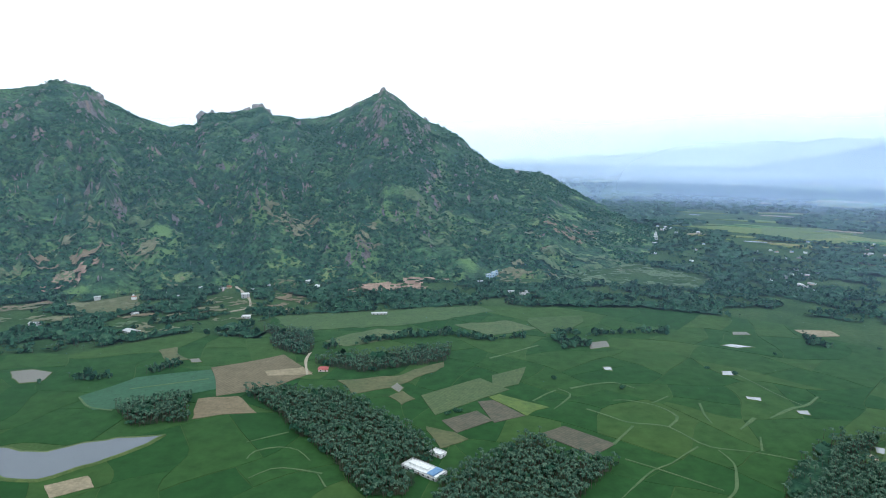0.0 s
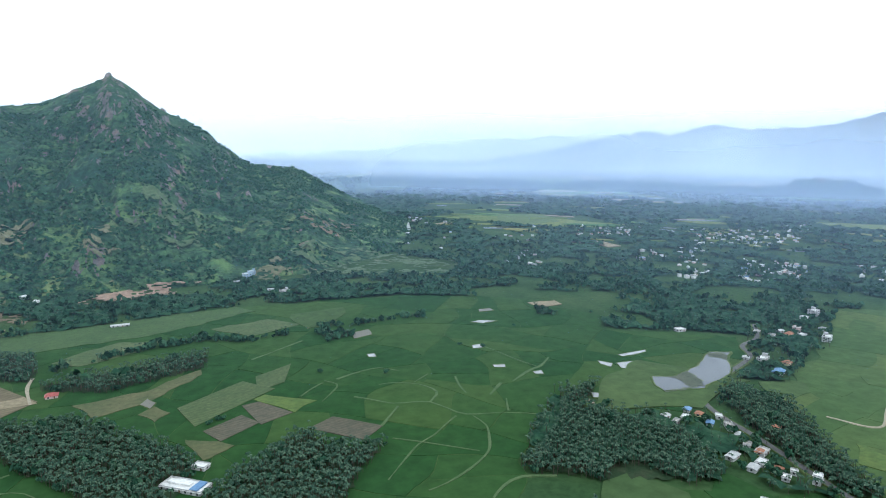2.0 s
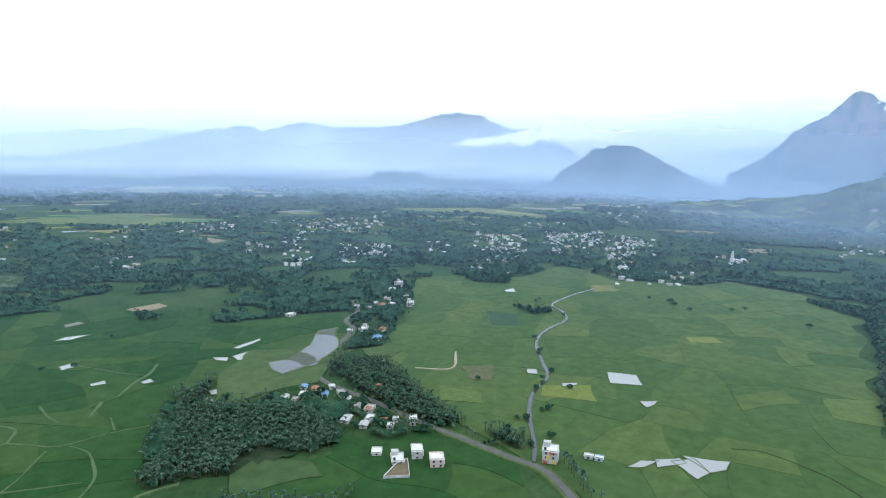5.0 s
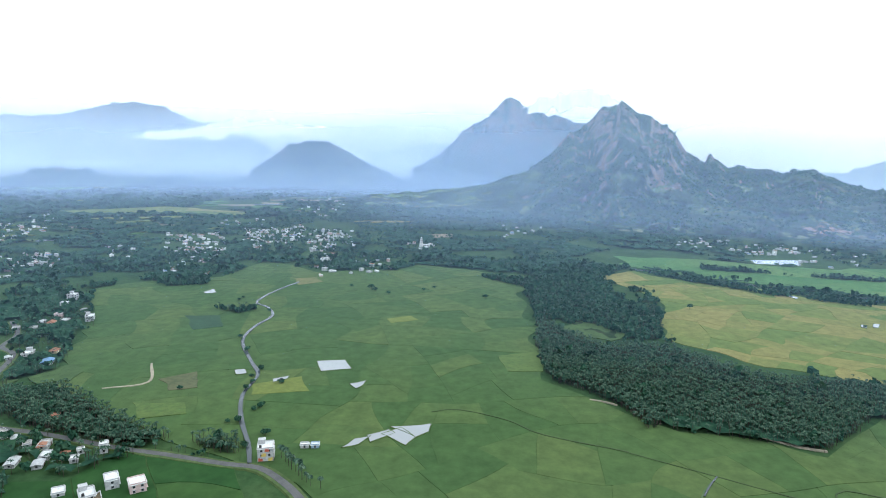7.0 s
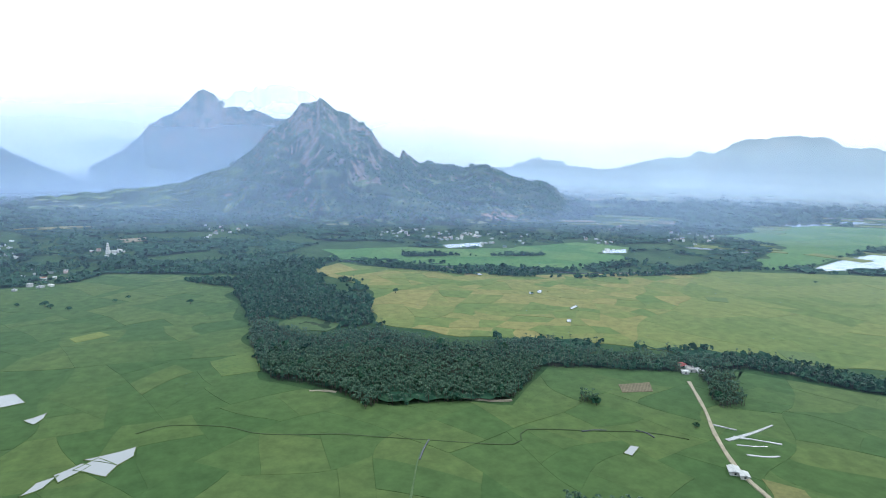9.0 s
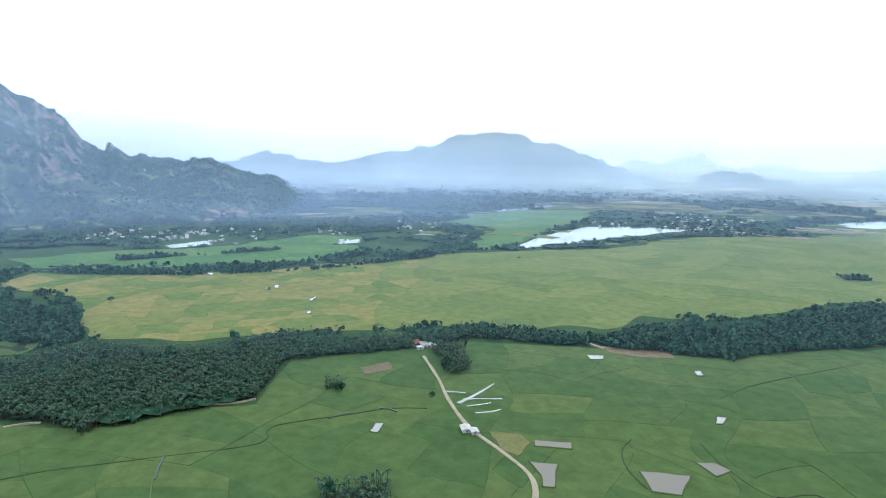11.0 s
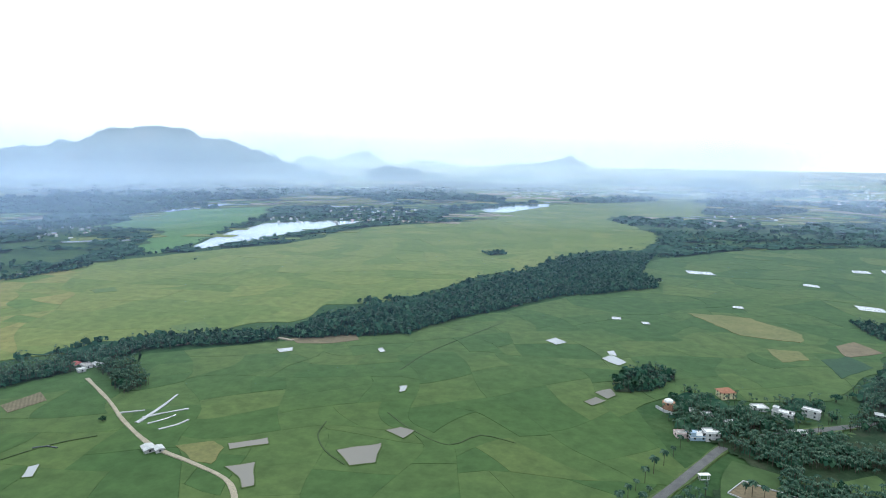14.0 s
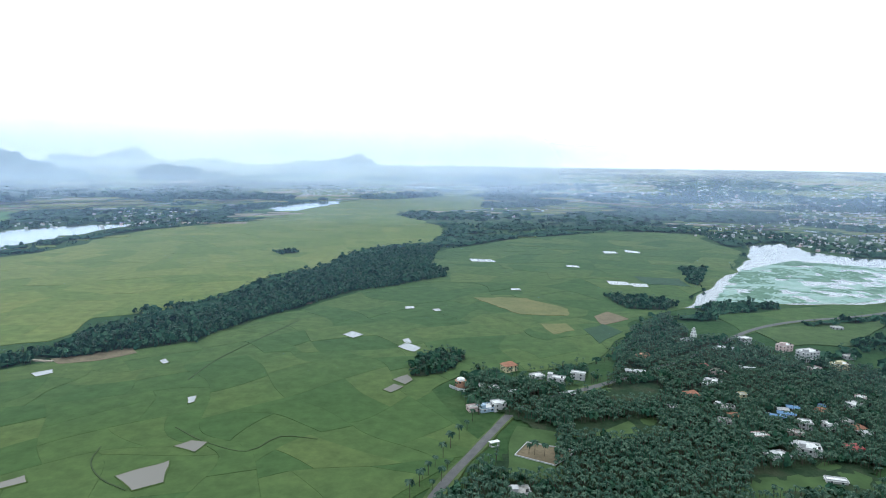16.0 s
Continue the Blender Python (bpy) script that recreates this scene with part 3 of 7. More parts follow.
HOUSES.append(('flat', -385, -473, 12, 10, 1, 0))
TOWNS = []
TOWNS.append((70, [(952, 976), (1126, 862), (1389, 1066), (1169, 1201)]))
TOWNS.append((50, [(741, 660), (818, 606), (984, 731), (890, 795)]))
TOWNS.append((22, [(663, 697), (696, 673), (937, 909), (891, 939)]))
TOWNS.append((30, [(811, 1189), (916, 1121), (1043, 1277), (922, 1351)]))
TOWNS.append((55, [(889, 476), (957, 428), (1306, 590), (1210, 654)]))
TOWNS.append((60, [(1113, 465), (1232, 381), (1491, 466), (1343, 565)]))
TOWNS.append((50, [(1063, 322), (1152, 259), (1399, 319), (1289, 395)]))
TOWNS.append((10, [(902, 592), (935, 569), (1085, 663), (1046, 689)]))
TOWNS.append((8, [(727, 864), (762, 840), (837, 924), (799, 950)]))
TOWNS.append((14, [(471, 864), (514, 833), (649, 1050), (594, 1087)]))
TOWNS.append((14, [(1333, 1100), (1403, 1058), (1573, 1187), (1492, 1233)]))
TOWNS.append((6, [(535, 1542), (563, 1524), (612, 1656), (581, 1674)]))
TOWNS.append((20, [(1621, 514), (1772, 415), (2562, 609), (2328, 746)]))
TOWNS.append((60, [(1053, 440), (1090, 275), (1439, 364), (1381, 576)]))
TOWNS.append((30, [(808, 451), (819, 392), (1264, 602), (1241, 690)]))
TOWNS.append((25, [(848, 247), (868, 144), (1077, 180), (1049, 305)]))
TOWNS.append((8, [(1118, 155), (1132, 94), (1248, 104), (1232, 172)]))
TOWNS.append((20, [(1273, -352), (1304, -485), (1453, -539), (1416, -390)]))
TOWNS.append((26, [(1204, -449), (1237, -599), (1390, -670), (1350, -502)]))
TOWNS.append((10, [(1418, 661), (1450, 548), (1578, 596), (1541, 718)]))
TOWNS.append((14, [(1650, -874), (1684, -1004), (2397, -1418), (2345, -1233)]))
TOWNS.append((10, [(1371, -10), (1397, -112), (1644, -130), (1610, -11)]))
TOWNS.append((12, [(461, 906), (557, 911), (825, 1364), (681, 1353)]))
TOWNS.append((8, [(355, 1045), (455, 1051), (725, 1695), (565, 1679)]))
TOWNS.append((18, [(-339, 757), (-256, 761), (-335, 1002), (-443, 995)]))
TOWNS.append((10, [(-230, 795), (-120, 800), (-151, 1013), (-289, 1004)]))
TOWNS.append((6, [(-390, 671), (-304, 675), (-368, 823), (-472, 817)]))
TOWNS.append((40, [(659, -1429), (504, -1545), (676, -2059), (877, -1895)]))
TOWNS.append((10, [(818, -1416), (746, -1472), (858, -1690), (940, -1625)]))
TOWNS.append((12, [(1046, -950), (968, -1007), (1142, -1188), (1232, -1120)]))
TOWNS.append((16, [(1009, -706), (952, -746), (1392, -1092), (1471, -1032)]))
TOWNS.append((90, [(402, -2795), (5, -3001), (12, -3454), (474, -3270)]))
TOWNS.append((90, [(8, -3204), (-353, -3329), (-396, -3785), (14, -3670)]))
TOWNS.append((12, [(1129, -539), (1032, -606), (1253, -738), (1367, -655)]))
TOWNS.append((90, [(-732, -1071), (-918, -1072), (-1161, -1363), (-922, -1357)]))
TOWNS.append((30, [(-677, -1278), (-872, -1282), (-1134, -1676), (-877, -1663)]))
TOWNS.append((300, [(-1163, -2216), (-1877, -2222), (-2509, -2989), (-1693, -3249)]))
TOWNS.append((150, [(-795, -2815), (-1432, -2739), (-1842, -3541), (-1033, -3680)]))
TOWNS.append((16, [(-258, -1681), (-482, -1693), (-615, -2168), (-327, -2143)]))
TOWNS.append((130, [(-1008, -1534), (-1313, -1545), (-1847, -2186), (-1428, -2184)]))
TOWNS.append((30, [(695, -1492), (456, -1502), (624, -2059), (944, -2031)]))
TOWNS.append((14, [(-677, -1329), (-798, -1332), (-931, -1559), (-789, -1553)]))
TREES = []
TREES.append(('palm', 319, 113))
TREES.append(('palm', 315, 109))
TREES.append(('palm', 311, 106))
TREES.append(('palm', 307, 103))
TREES.append(('palm', 305, 100))
TREES.append(('palm', 301, 97))
TREES.append(('palm', 297, 94))
TREES.append(('palm', 295, 91))
TREES.append(('palm', 292, 88))
TREES.append(('palm', 290, 82))
TREES.append(('palm', -13, -275))
TREES.append(('palm', -18, -286))
TREES.append(('palm', -23, -297))
TREES.append(('palm', -27, -305))
TREES.append(('palm', -32, -315))
TREES.append(('palm', -37, -326))
TREES.append(('palm', -43, -337))
TREES.append(('palm', -49, -349))
TREES.append(('palm', -54, -362))
TREES.append(('palm', -59, -372))
TREES.append(('palm', -24, -281))
TREES.append(('palm', -29, -289))
TREES.append(('palm', -20, -293))
TREES.append(('palm', -33, -300))
TREES.append(('bush', 330, 139))
TREES.append(('bush', 363, 157))
TREES.append(('bush', 418, 174))
TREES.append(('bush', 460, 179))
TREES.append(('bush', 505, 209))
TREES.append(('bush', 543, 231))
TREES.append(('bush', 643, 240))
TREES.append(('bush', 443, 180))
TREES.append(('palm', -79, -315))
TREES.append(('palm', -82, -314))
TREES.append(('palm', -87, -312))
TREES.append(('bush', 5, 414))
TREES.append(('bush', 11, 419))
TREES.append(('bush', 14, 419))
TREES.append(('bush', 93, 487))
TREES.append(('bush', 230, 516))
TREES.append(('bush', 143, 467))
TREES.append(('bush', 311, 557))
TREES.append(('bush', 209, 638))
TREES.append(('bush', 248, 502))
TREES.append(('bush', 288, -300))
TREES.append(('bush', 625, -850))
TREES.append(('bush', 730, -580))
TREES.append(('bush', 681, -404))
TREES.append(('tree', -167, -467))
TREES.append(('tree', -181, -478))
TREES.append(('tree', -180, -450))
TREES.append(('tree', -119, -416))
TREES.append(('tree', -214, -521))
TREES.append(('bush', 387, 151))
TREES.append(('bush', 347, 133))
TREES.append(('bush', 382, 154))
TREES.append(('bush', 361, 163))
TREES.append(('bush', 432, 175))
TREES.append(('bush', 433, 153))
TREES.append(('tree', 784, 181))
TREES.append(('tree', 775, 153))
TREES.append(('tree', 765, 146))
TREES.append(('tree', 748, 126))
TREES.append(('tree', 735, -237))
TREES.append(('tree', 778, 85))
TREES.append(('tree', 794, 73))
TREES.append(('tree', 747, 5))
TREES.append(('bush', 700, 293))
TREES.append(('bush', 688, 293))
TREES.append(('bush', 411, 221))
SCARS = []
SCARS.append(('bare', [(-122, 822), (-100, 846), (-50, 872), (15, 890), (34, 874), (-20, 841), (-70, 815), (-112, 800)]))
SCARS.append(('soil', [(-206, 719), (-216, 796), (-173, 772), (-164, 713), (-184, 701)]))
SCARS.append(('dry', [(-467, 889), (-435, 955), (-409, 880), (-439, 850)]))
SCARS.append(('dry', [(-561, 901), (-550, 989), (-520, 950), (-536, 873)]))
SCARS.append(('pale', [(170, 1034), (315, 1071), (411, 948), (364, 854), (259, 875), (134, 910)]))
SCARS.append(('dry', [(58, 919), (107, 978), (151, 911), (95, 867)]))
SCARS.append(('pale', [(-67, 1175), (9, 1218), (16, 972), (-46, 968)]))
SCARS.append(('soil', [(202, 1232), (338, 1326), (269, 1130), (195, 1125)]))
SCARS.append(('bare', [(-534, 808), (-462, 856), (-447, 812), (-499, 775)]))
SCARS.append(('dry', [(-446, 723), (-386, 781), (-354, 713), (-399, 677)]))
SCARS.append(('dry', [(-314, 1090), (-231, 1129), (-202, 984), (-281, 1005)]))
SCARS.append(('pale', [(-547, 1074), (-493, 1110), (-452, 995), (-489, 967)]))
SCARS.append(('bare', [(1574, -754), (1530, -797), (1529, -882), (1578, -926), (1620, -861), (1627, -793)]))
SCARS.append(('dry', [(1644, -816), (1603, -903), (1662, -921), (1687, -852)]))
# narrow terraces and clearings along the foot of the near mountain
scar_dice = np.random.default_rng(44)
for _first, _last, _near, _far, _count in ((-39, -15, 680, 1080, 40), (-14, 2, 850, 1060, 7), (4, 17, 900, 1150, 9)):
    for _ in range(_count):
        _a, _r = radians(scar_dice.uniform(_first, _last)), scar_dice.uniform(_near, _far)
        _w, _d = scar_dice.uniform(14, 42), scar_dice.uniform(8, 26)
        _c, _s = math.cos(_a), math.sin(_a)
        _ring = [(_w * math.cos(k * math.pi / 4) * scar_dice.uniform(0.6, 1.3), _d * math.sin(k * math.pi / 4) * scar_dice.uniform(0.6, 1.3)) for k in range(8)]
        SCARS.append((str(scar_dice.choice(("dry", "pale", "pale", "dry", "soil"))), [(round(_r * _s + u * _c + v * _s), round(_r * _c - u * _s + v * _c)) for u, v in _ring]))
WALLS = []
WALLS.append(('compound', [(248, 189), (263, 192), (272, 190), (257, 178)]))
WALLS.append(('plot', [(-71, -314), (-90, -301), (-106, -317), (-81, -329)]))
WALLS.append(('kerb', [(-45, -422), (-50, -415), (-59, -409), (-65, -407)]))
WEEDS = []
WEEDS.append([(-461, -805), (-539, -904), (-680, -992), (-766, -934), (-826, -881), (-661, -700), (-551, -672), (-466, -671), (-370, -671)])
CRAGS = [(-20.7, 17), (-20.1, 13), (-18.4, 12), (-17.2, 13), (-16.2, 15), (-15.5, 12), (-5.4, 9), (-28.4, 12), (-30.6, 13), (-1.6, 8), (6.8, 8)]


# ---- small helpers ----
rng = np.random.default_rng(7)


def lattice(ix, iy, seed):
    n = np.sin(ix * 127.1 + iy * 311.7 + seed * 74.7) * 43758.5453
    return n - np.floor(n)


def noise2(x, y, seed=0):
    x, y = np.asarray(x, float), np.asarray(y, float)
    ix, iy = np.floor(x), np.floor(y)
    fx, fy = x - ix, y - iy
    fx, fy = fx * fx * (3 - 2 * fx), fy * fy * (3 - 2 * fy)
    a, b = lattice(ix, iy, seed), lattice(ix + 1, iy, seed)
    c, d = lattice(ix, iy + 1, seed), lattice(ix + 1, iy + 1, seed)
    return (a + (b - a) * fx) * (1 - fy) + (c + (d - c) * fx) * fy


def fbm(x, y, seed=0, octaves=4):
    total, amp, norm = 0.0, 1.0, 0.0
    for k in range(octaves):
        total = total + amp * noise2(np.asarray(x) * 2 ** k, np.asarray(y) * 2 ** k, seed + k)
        norm, amp = norm + amp, amp * 0.5
    return total / norm


def ridged(x, y, seed=0, octaves=4):
    """Sharp-crested noise, 0 in the gullies and 1 on the ribs."""
    total, amp, norm = 0.0, 1.0, 0.0
    for k in range(octaves):
        n = 1 - np.abs(2 * noise2(np.asarray(x) * 2.03 ** k, np.asarray(y) * 2.03 ** k, seed + 7 * k) - 1)
        total, norm, amp = total + amp * n ** 1.4, norm + amp, amp * 0.52
    return total / norm


def ground_height(x, y):
    """Flat valley floor, raised far away so its edge meets the horizon in the camera's view."""
    r = np.hypot(x, y)
    u = np.clip((r - 2700) / 2200, 0, 1)
    return 64 * u * u * (3 - 2 * u) + 65 * u * np.clip((r - 2700) / 500, 0, 1)


def inside(x, y, outline):
    x, y = np.asarray(x, float), np.asarray(y, float)
    hit = np.zeros(x.shape, bool)
    px, py = outline[-1]
    for qx, qy in outline:
        cross = (qy > y) != (py > y)
        if qy != py:
            hit ^= cross & (x < (px - qx) * (y - qy) / (py - qy) + qx)
        px, py = qx, qy
    return hit


def inside_any(x, y, outlines):
    hit = np.zeros(np.shape(x), bool)
    for o in outlines:
        hit |= inside(x, y, o)
    return hit


def smooth_line(points, step=6.0):
    """A smooth line through the plan points, with a point about every step metres."""
    p = [Vector((a, b)) for a, b in points]
    p = [p[0] * 2 - p[1]] + p + [p[-1] * 2 - p[-2]]
    out = []
    for i in range(1, len(p) - 2):
        n = max(2, int((p[i + 1] - p[i]).length / step))
        for k in range(n):
            u = k / n
            out.append(0.5 * ((2 * p[i]) + (p[i + 1] - p[i - 1]) * u + (2 * p[i - 1] - 5 * p[i] + 4 * p[i + 1] - p[i + 2]) * u * u + (3 * p[i] - p[i - 1] - 3 * p[i + 1] + p[i + 2]) * u ** 3))
    out.append(p[-2])
    return np.array([(v.x, v.y) for v in out])


def mesh_of(name, verts, faces, material, smooth=False):
    me = bpy.data.meshes.new(name)
    me.from_pydata([tuple(v) for v in verts], [], [tuple(f) for f in faces])
    for m in material if isinstance(material, (list, tuple)) else [material]:
        me.materials.append(m)
    if smooth:
        me.polygons.foreach_set("use_smooth", [True] * len(me.polygons))
    me.update()
    return me


def big_mesh(name, verts, tris, material, smooth=False):
    """A mesh of triangles from arrays."""
    me = bpy.data.meshes.new(name)
    me.vertices.add(len(verts))
    me.vertices.foreach_set("co", np.asarray(verts, np.float32).ravel())
    me.loops.add(len(tris) * 3)
    me.loops.foreach_set("vertex_index", np.asarray(tris, np.int32).ravel())
    me.polygons.add(len(tris))
    me.polygons.foreach_set("loop_start", np.arange(0, len(tris) * 3, 3, dtype=np.int32))
    me.polygons.foreach_set("use_smooth", np.full(len(tris), smooth, dtype=bool))
    me.materials.append(material)
    me.update(calc_edges=True)
    return me


def spread(shapes, x, y, z, size, tall=None, lean=0.0):
    """Many copies of the shapes (verts, tris), each turned at random, as one pair of arrays."""
    n = len(x)
    turn = rng.uniform(0, 2 * math.pi, n)
    tall = size if tall is None else tall
    pick = rng.integers(0, len(shapes), n)
    vs, ts, base = [], [], 0
    for s, (v, t) in enumerate(shapes):
        ids = np.nonzero(pick == s)[0]
        if not len(ids):
            continue
        c, q = np.cos(turn[ids])[:, None], np.sin(turn[ids])[:, None]
        out = np.empty((len(ids), len(v), 3))
        out[:, :, 0] = x[ids][:, None] + (v[:, 0] * c - v[:, 1] * q) * size[ids][:, None]
        out[:, :, 1] = y[ids][:, None] + (v[:, 0] * q + v[:, 1] * c) * size[ids][:, None]
        out[:, :, 2] = z[ids][:, None] + v[:, 2] * tall[ids][:, None]
        vs.append(out.reshape(-1, 3))
        ts.append((t[None] + (np.arange(len(ids)) * len(v))[:, None, None]).reshape(-1, 3) + base)
        base += len(ids) * len(v)
    return np.concatenate(vs), np.concatenate(ts)


def part(name, data, parent, label=""):
    ob = new(name, data)
    ob.parent = parent
    if label:
        tagged(ob, label)
    return ob


# ---- materials ----
def material(name, colours, scale=1.0, rough=0.85, bump=0.0, detail=6.0, vary=None, share=0.62, rows=0.0, fine=None, metallic=0.0, spec=0.3, spread_pos=(0.3, 0.7), bump_scale=None):
    """Noise between colours over the real surface; vary: "object" or "island" shifts the tone from piece to piece."""
    m = bpy.data.materials.new(name)
    m.use_nodes = True
    nt = m.node_tree
    b = nt.nodes["Principled BSDF"]
    b.inputs["Roughness"].default_value = rough
    b.inputs["Metallic"].default_value = metallic
    b.inputs["Specular IOR Level"].default_value = spec
    geo = nt.nodes.new("ShaderNodeNewGeometry")
    tex = nt.nodes.new("ShaderNodeTexNoise")
    tex.inputs["Scale"].default_value = scale
    tex.inputs["Detail"].default_value = detail
    tex.inputs["Roughness"].default_value = 0.6
    nt.links.new(geo.outputs["Position"], tex.inputs["Vector"])
    value = tex.outputs["Fac"]
    if vary:
        if vary == "object":
            pick = nt.nodes.new("ShaderNodeObjectInfo").outputs["Random"]
        else:
            pick = geo.outputs["Random Per Island"]
        mix = nt.nodes.new("ShaderNodeMix")
        mix.inputs["Factor"].default_value = share
        nt.links.new(value, mix.inputs["A"])
        nt.links.new(pick, mix.inputs["B"])
        value = mix.outputs["Result"]
        spread_pos = (0.12, 0.88)
    ramp = nt.nodes.new("ShaderNodeValToRGB")
    nt.links.new(value, ramp.inputs[0])
    el = ramp.color_ramp.elements
    while len(el) < len(colours):
        el.new(0.5)
    for i, c in enumerate(colours):
        el[i].position = spread_pos[0] + (spread_pos[1] - spread_pos[0]) * i / max(1, len(colours) - 1)
        el[i].color = (*c, 1)
    colour = ramp.outputs[0]
    if fine:
        tex2 = nt.nodes.new("ShaderNodeTexNoise")
        tex2.inputs["Scale"].default_value = fine
        tex2.inputs["Detail"].default_value = 7
        tex2.inputs["Roughness"].default_value = 0.65
        nt.links.new(geo.outputs["Position"], tex2.inputs["Vector"])
        r2 = nt.nodes.new("ShaderNodeValToRGB")
        r2.color_ramp.elements[0].position, r2.color_ramp.elements[0].color = 0.3, (0.72, 0.74, 0.74, 1)
        r2.color_ramp.elements[1].position, r2.color_ramp.elements[1].color = 0.7, (1.2, 1.18, 1.15, 1)
        nt.links.new(tex2.outputs["Fac"], r2.inputs[0])
        mul = nt.nodes.new("ShaderNodeMix")
        mul.data_type, mul.blend_type = "RGBA", "MULTIPLY"
        mul.inputs["Factor"].default_value = 1.0
        nt.links.new(colour, mul.inputs["A"])
        nt.links.new(r2.outputs[0], mul.inputs["B"])
        colour = mul.outputs["Result"]
    nt.links.new(colour, b.inputs["Base Color"])
    if rows:
        wave = nt.nodes.new("ShaderNodeTexWave")
        wave.wave_type, wave.bands_direction = "BANDS", "DIAGONAL"
        wave.inputs["Scale"].default_value = rows
        wave.inputs["Distortion"].default_value, wave.inputs["Detail"].default_value = 1.2, 2
        nt.links.new(geo.outputs["Position"], wave.inputs["Vector"])
        r3 = nt.nodes.new("ShaderNodeValToRGB")
        r3.color_ramp.elements[0].position, r3.color_ramp.elements[0].color = 0.25, (0.88, 0.89, 0.88, 1)
        r3.color_ramp.elements[1].position, r3.color_ramp.elements[1].color = 0.75, (1.08, 1.07, 1.07, 1)
        nt.links.new(wave.outputs["Fac"], r3.inputs[0])
        mul = nt.nodes.new("ShaderNodeMix")
        mul.data_type, mul.blend_type = "RGBA", "MULTIPLY"
        mul.inputs["Factor"].default_value = 1.0
        nt.links.new(colour, mul.inputs["A"])
        nt.links.new(r3.outputs[0], mul.inputs["B"])
        nt.links.new(mul.outputs["Result"], b.inputs["Base Color"])
    if bump:
        bn = nt.nodes.new("ShaderNodeBump")
        bn.inputs["Strength"].default_value = min(1.0, bump)
        bn.inputs["Distance"].default_value = bump
        src = tex
        if bump_scale:
            src = nt.nodes.new("ShaderNodeTexNoise")
            src.inputs["Scale"].default_value = bump_scale
            src.inputs["Detail"].default_value = 4
            nt.links.new(geo.outputs["Position"], src.inputs["Vector"])
        nt.links.new(src.outputs["Fac"], bn.inputs["Height"])
        nt.links.new(bn.outputs[0], b.inputs["Normal"])
    return m


GROUND = material("grassy_ground", [(0.022, 0.052, 0.022), (0.034, 0.070, 0.027), (0.052, 0.086, 0.034)], 0.015, 0.95, 0.3, 8, fine=0.2, spec=0.05)
PADDY = {}
for _kind, _tones in {
    "north": [(0.013, 0.048, 0.014), (0.018, 0.057, 0.016), (0.027, 0.067, 0.019), (0.046, 0.084, 0.024)],
    "east": [(0.038, 0.078, 0.027), (0.049, 0.091, 0.031), (0.063, 0.102, 0.035), (0.084, 0.116, 0.040)],
    "gold": [(0.08, 0.13, 0.036), (0.115, 0.148, 0.042), (0.155, 0.160, 0.052), (0.20, 0.178, 0.064)],
    "south": [(0.084, 0.126, 0.036), (0.100, 0.139, 0.040), (0.118, 0.150, 0.045), (0.146, 0.165, 0.050)],
    "marsh": [(0.028, 0.066, 0.022), (0.036, 0.078, 0.026), (0.048, 0.086, 0.032), (0.066, 0.098, 0.042)],
    "clearing": [(0.040, 0.076, 0.030), (0.058, 0.094, 0.036), (0.085, 0.112, 0.046)],
    "lush": [(0.05, 0.125, 0.04), (0.07, 0.145, 0.045), (0.10, 0.165, 0.052)],
}.items():
    for _how in ("object", "island"):
        PADDY[_kind, _how] = material("paddy_" + _kind, _tones, 0.012, 0.9, 0.06, 5, vary=_how, share=0.66 if _kind == "gold" else 0.52, fine=0.09, bump_scale=1.2, spec=0.08)
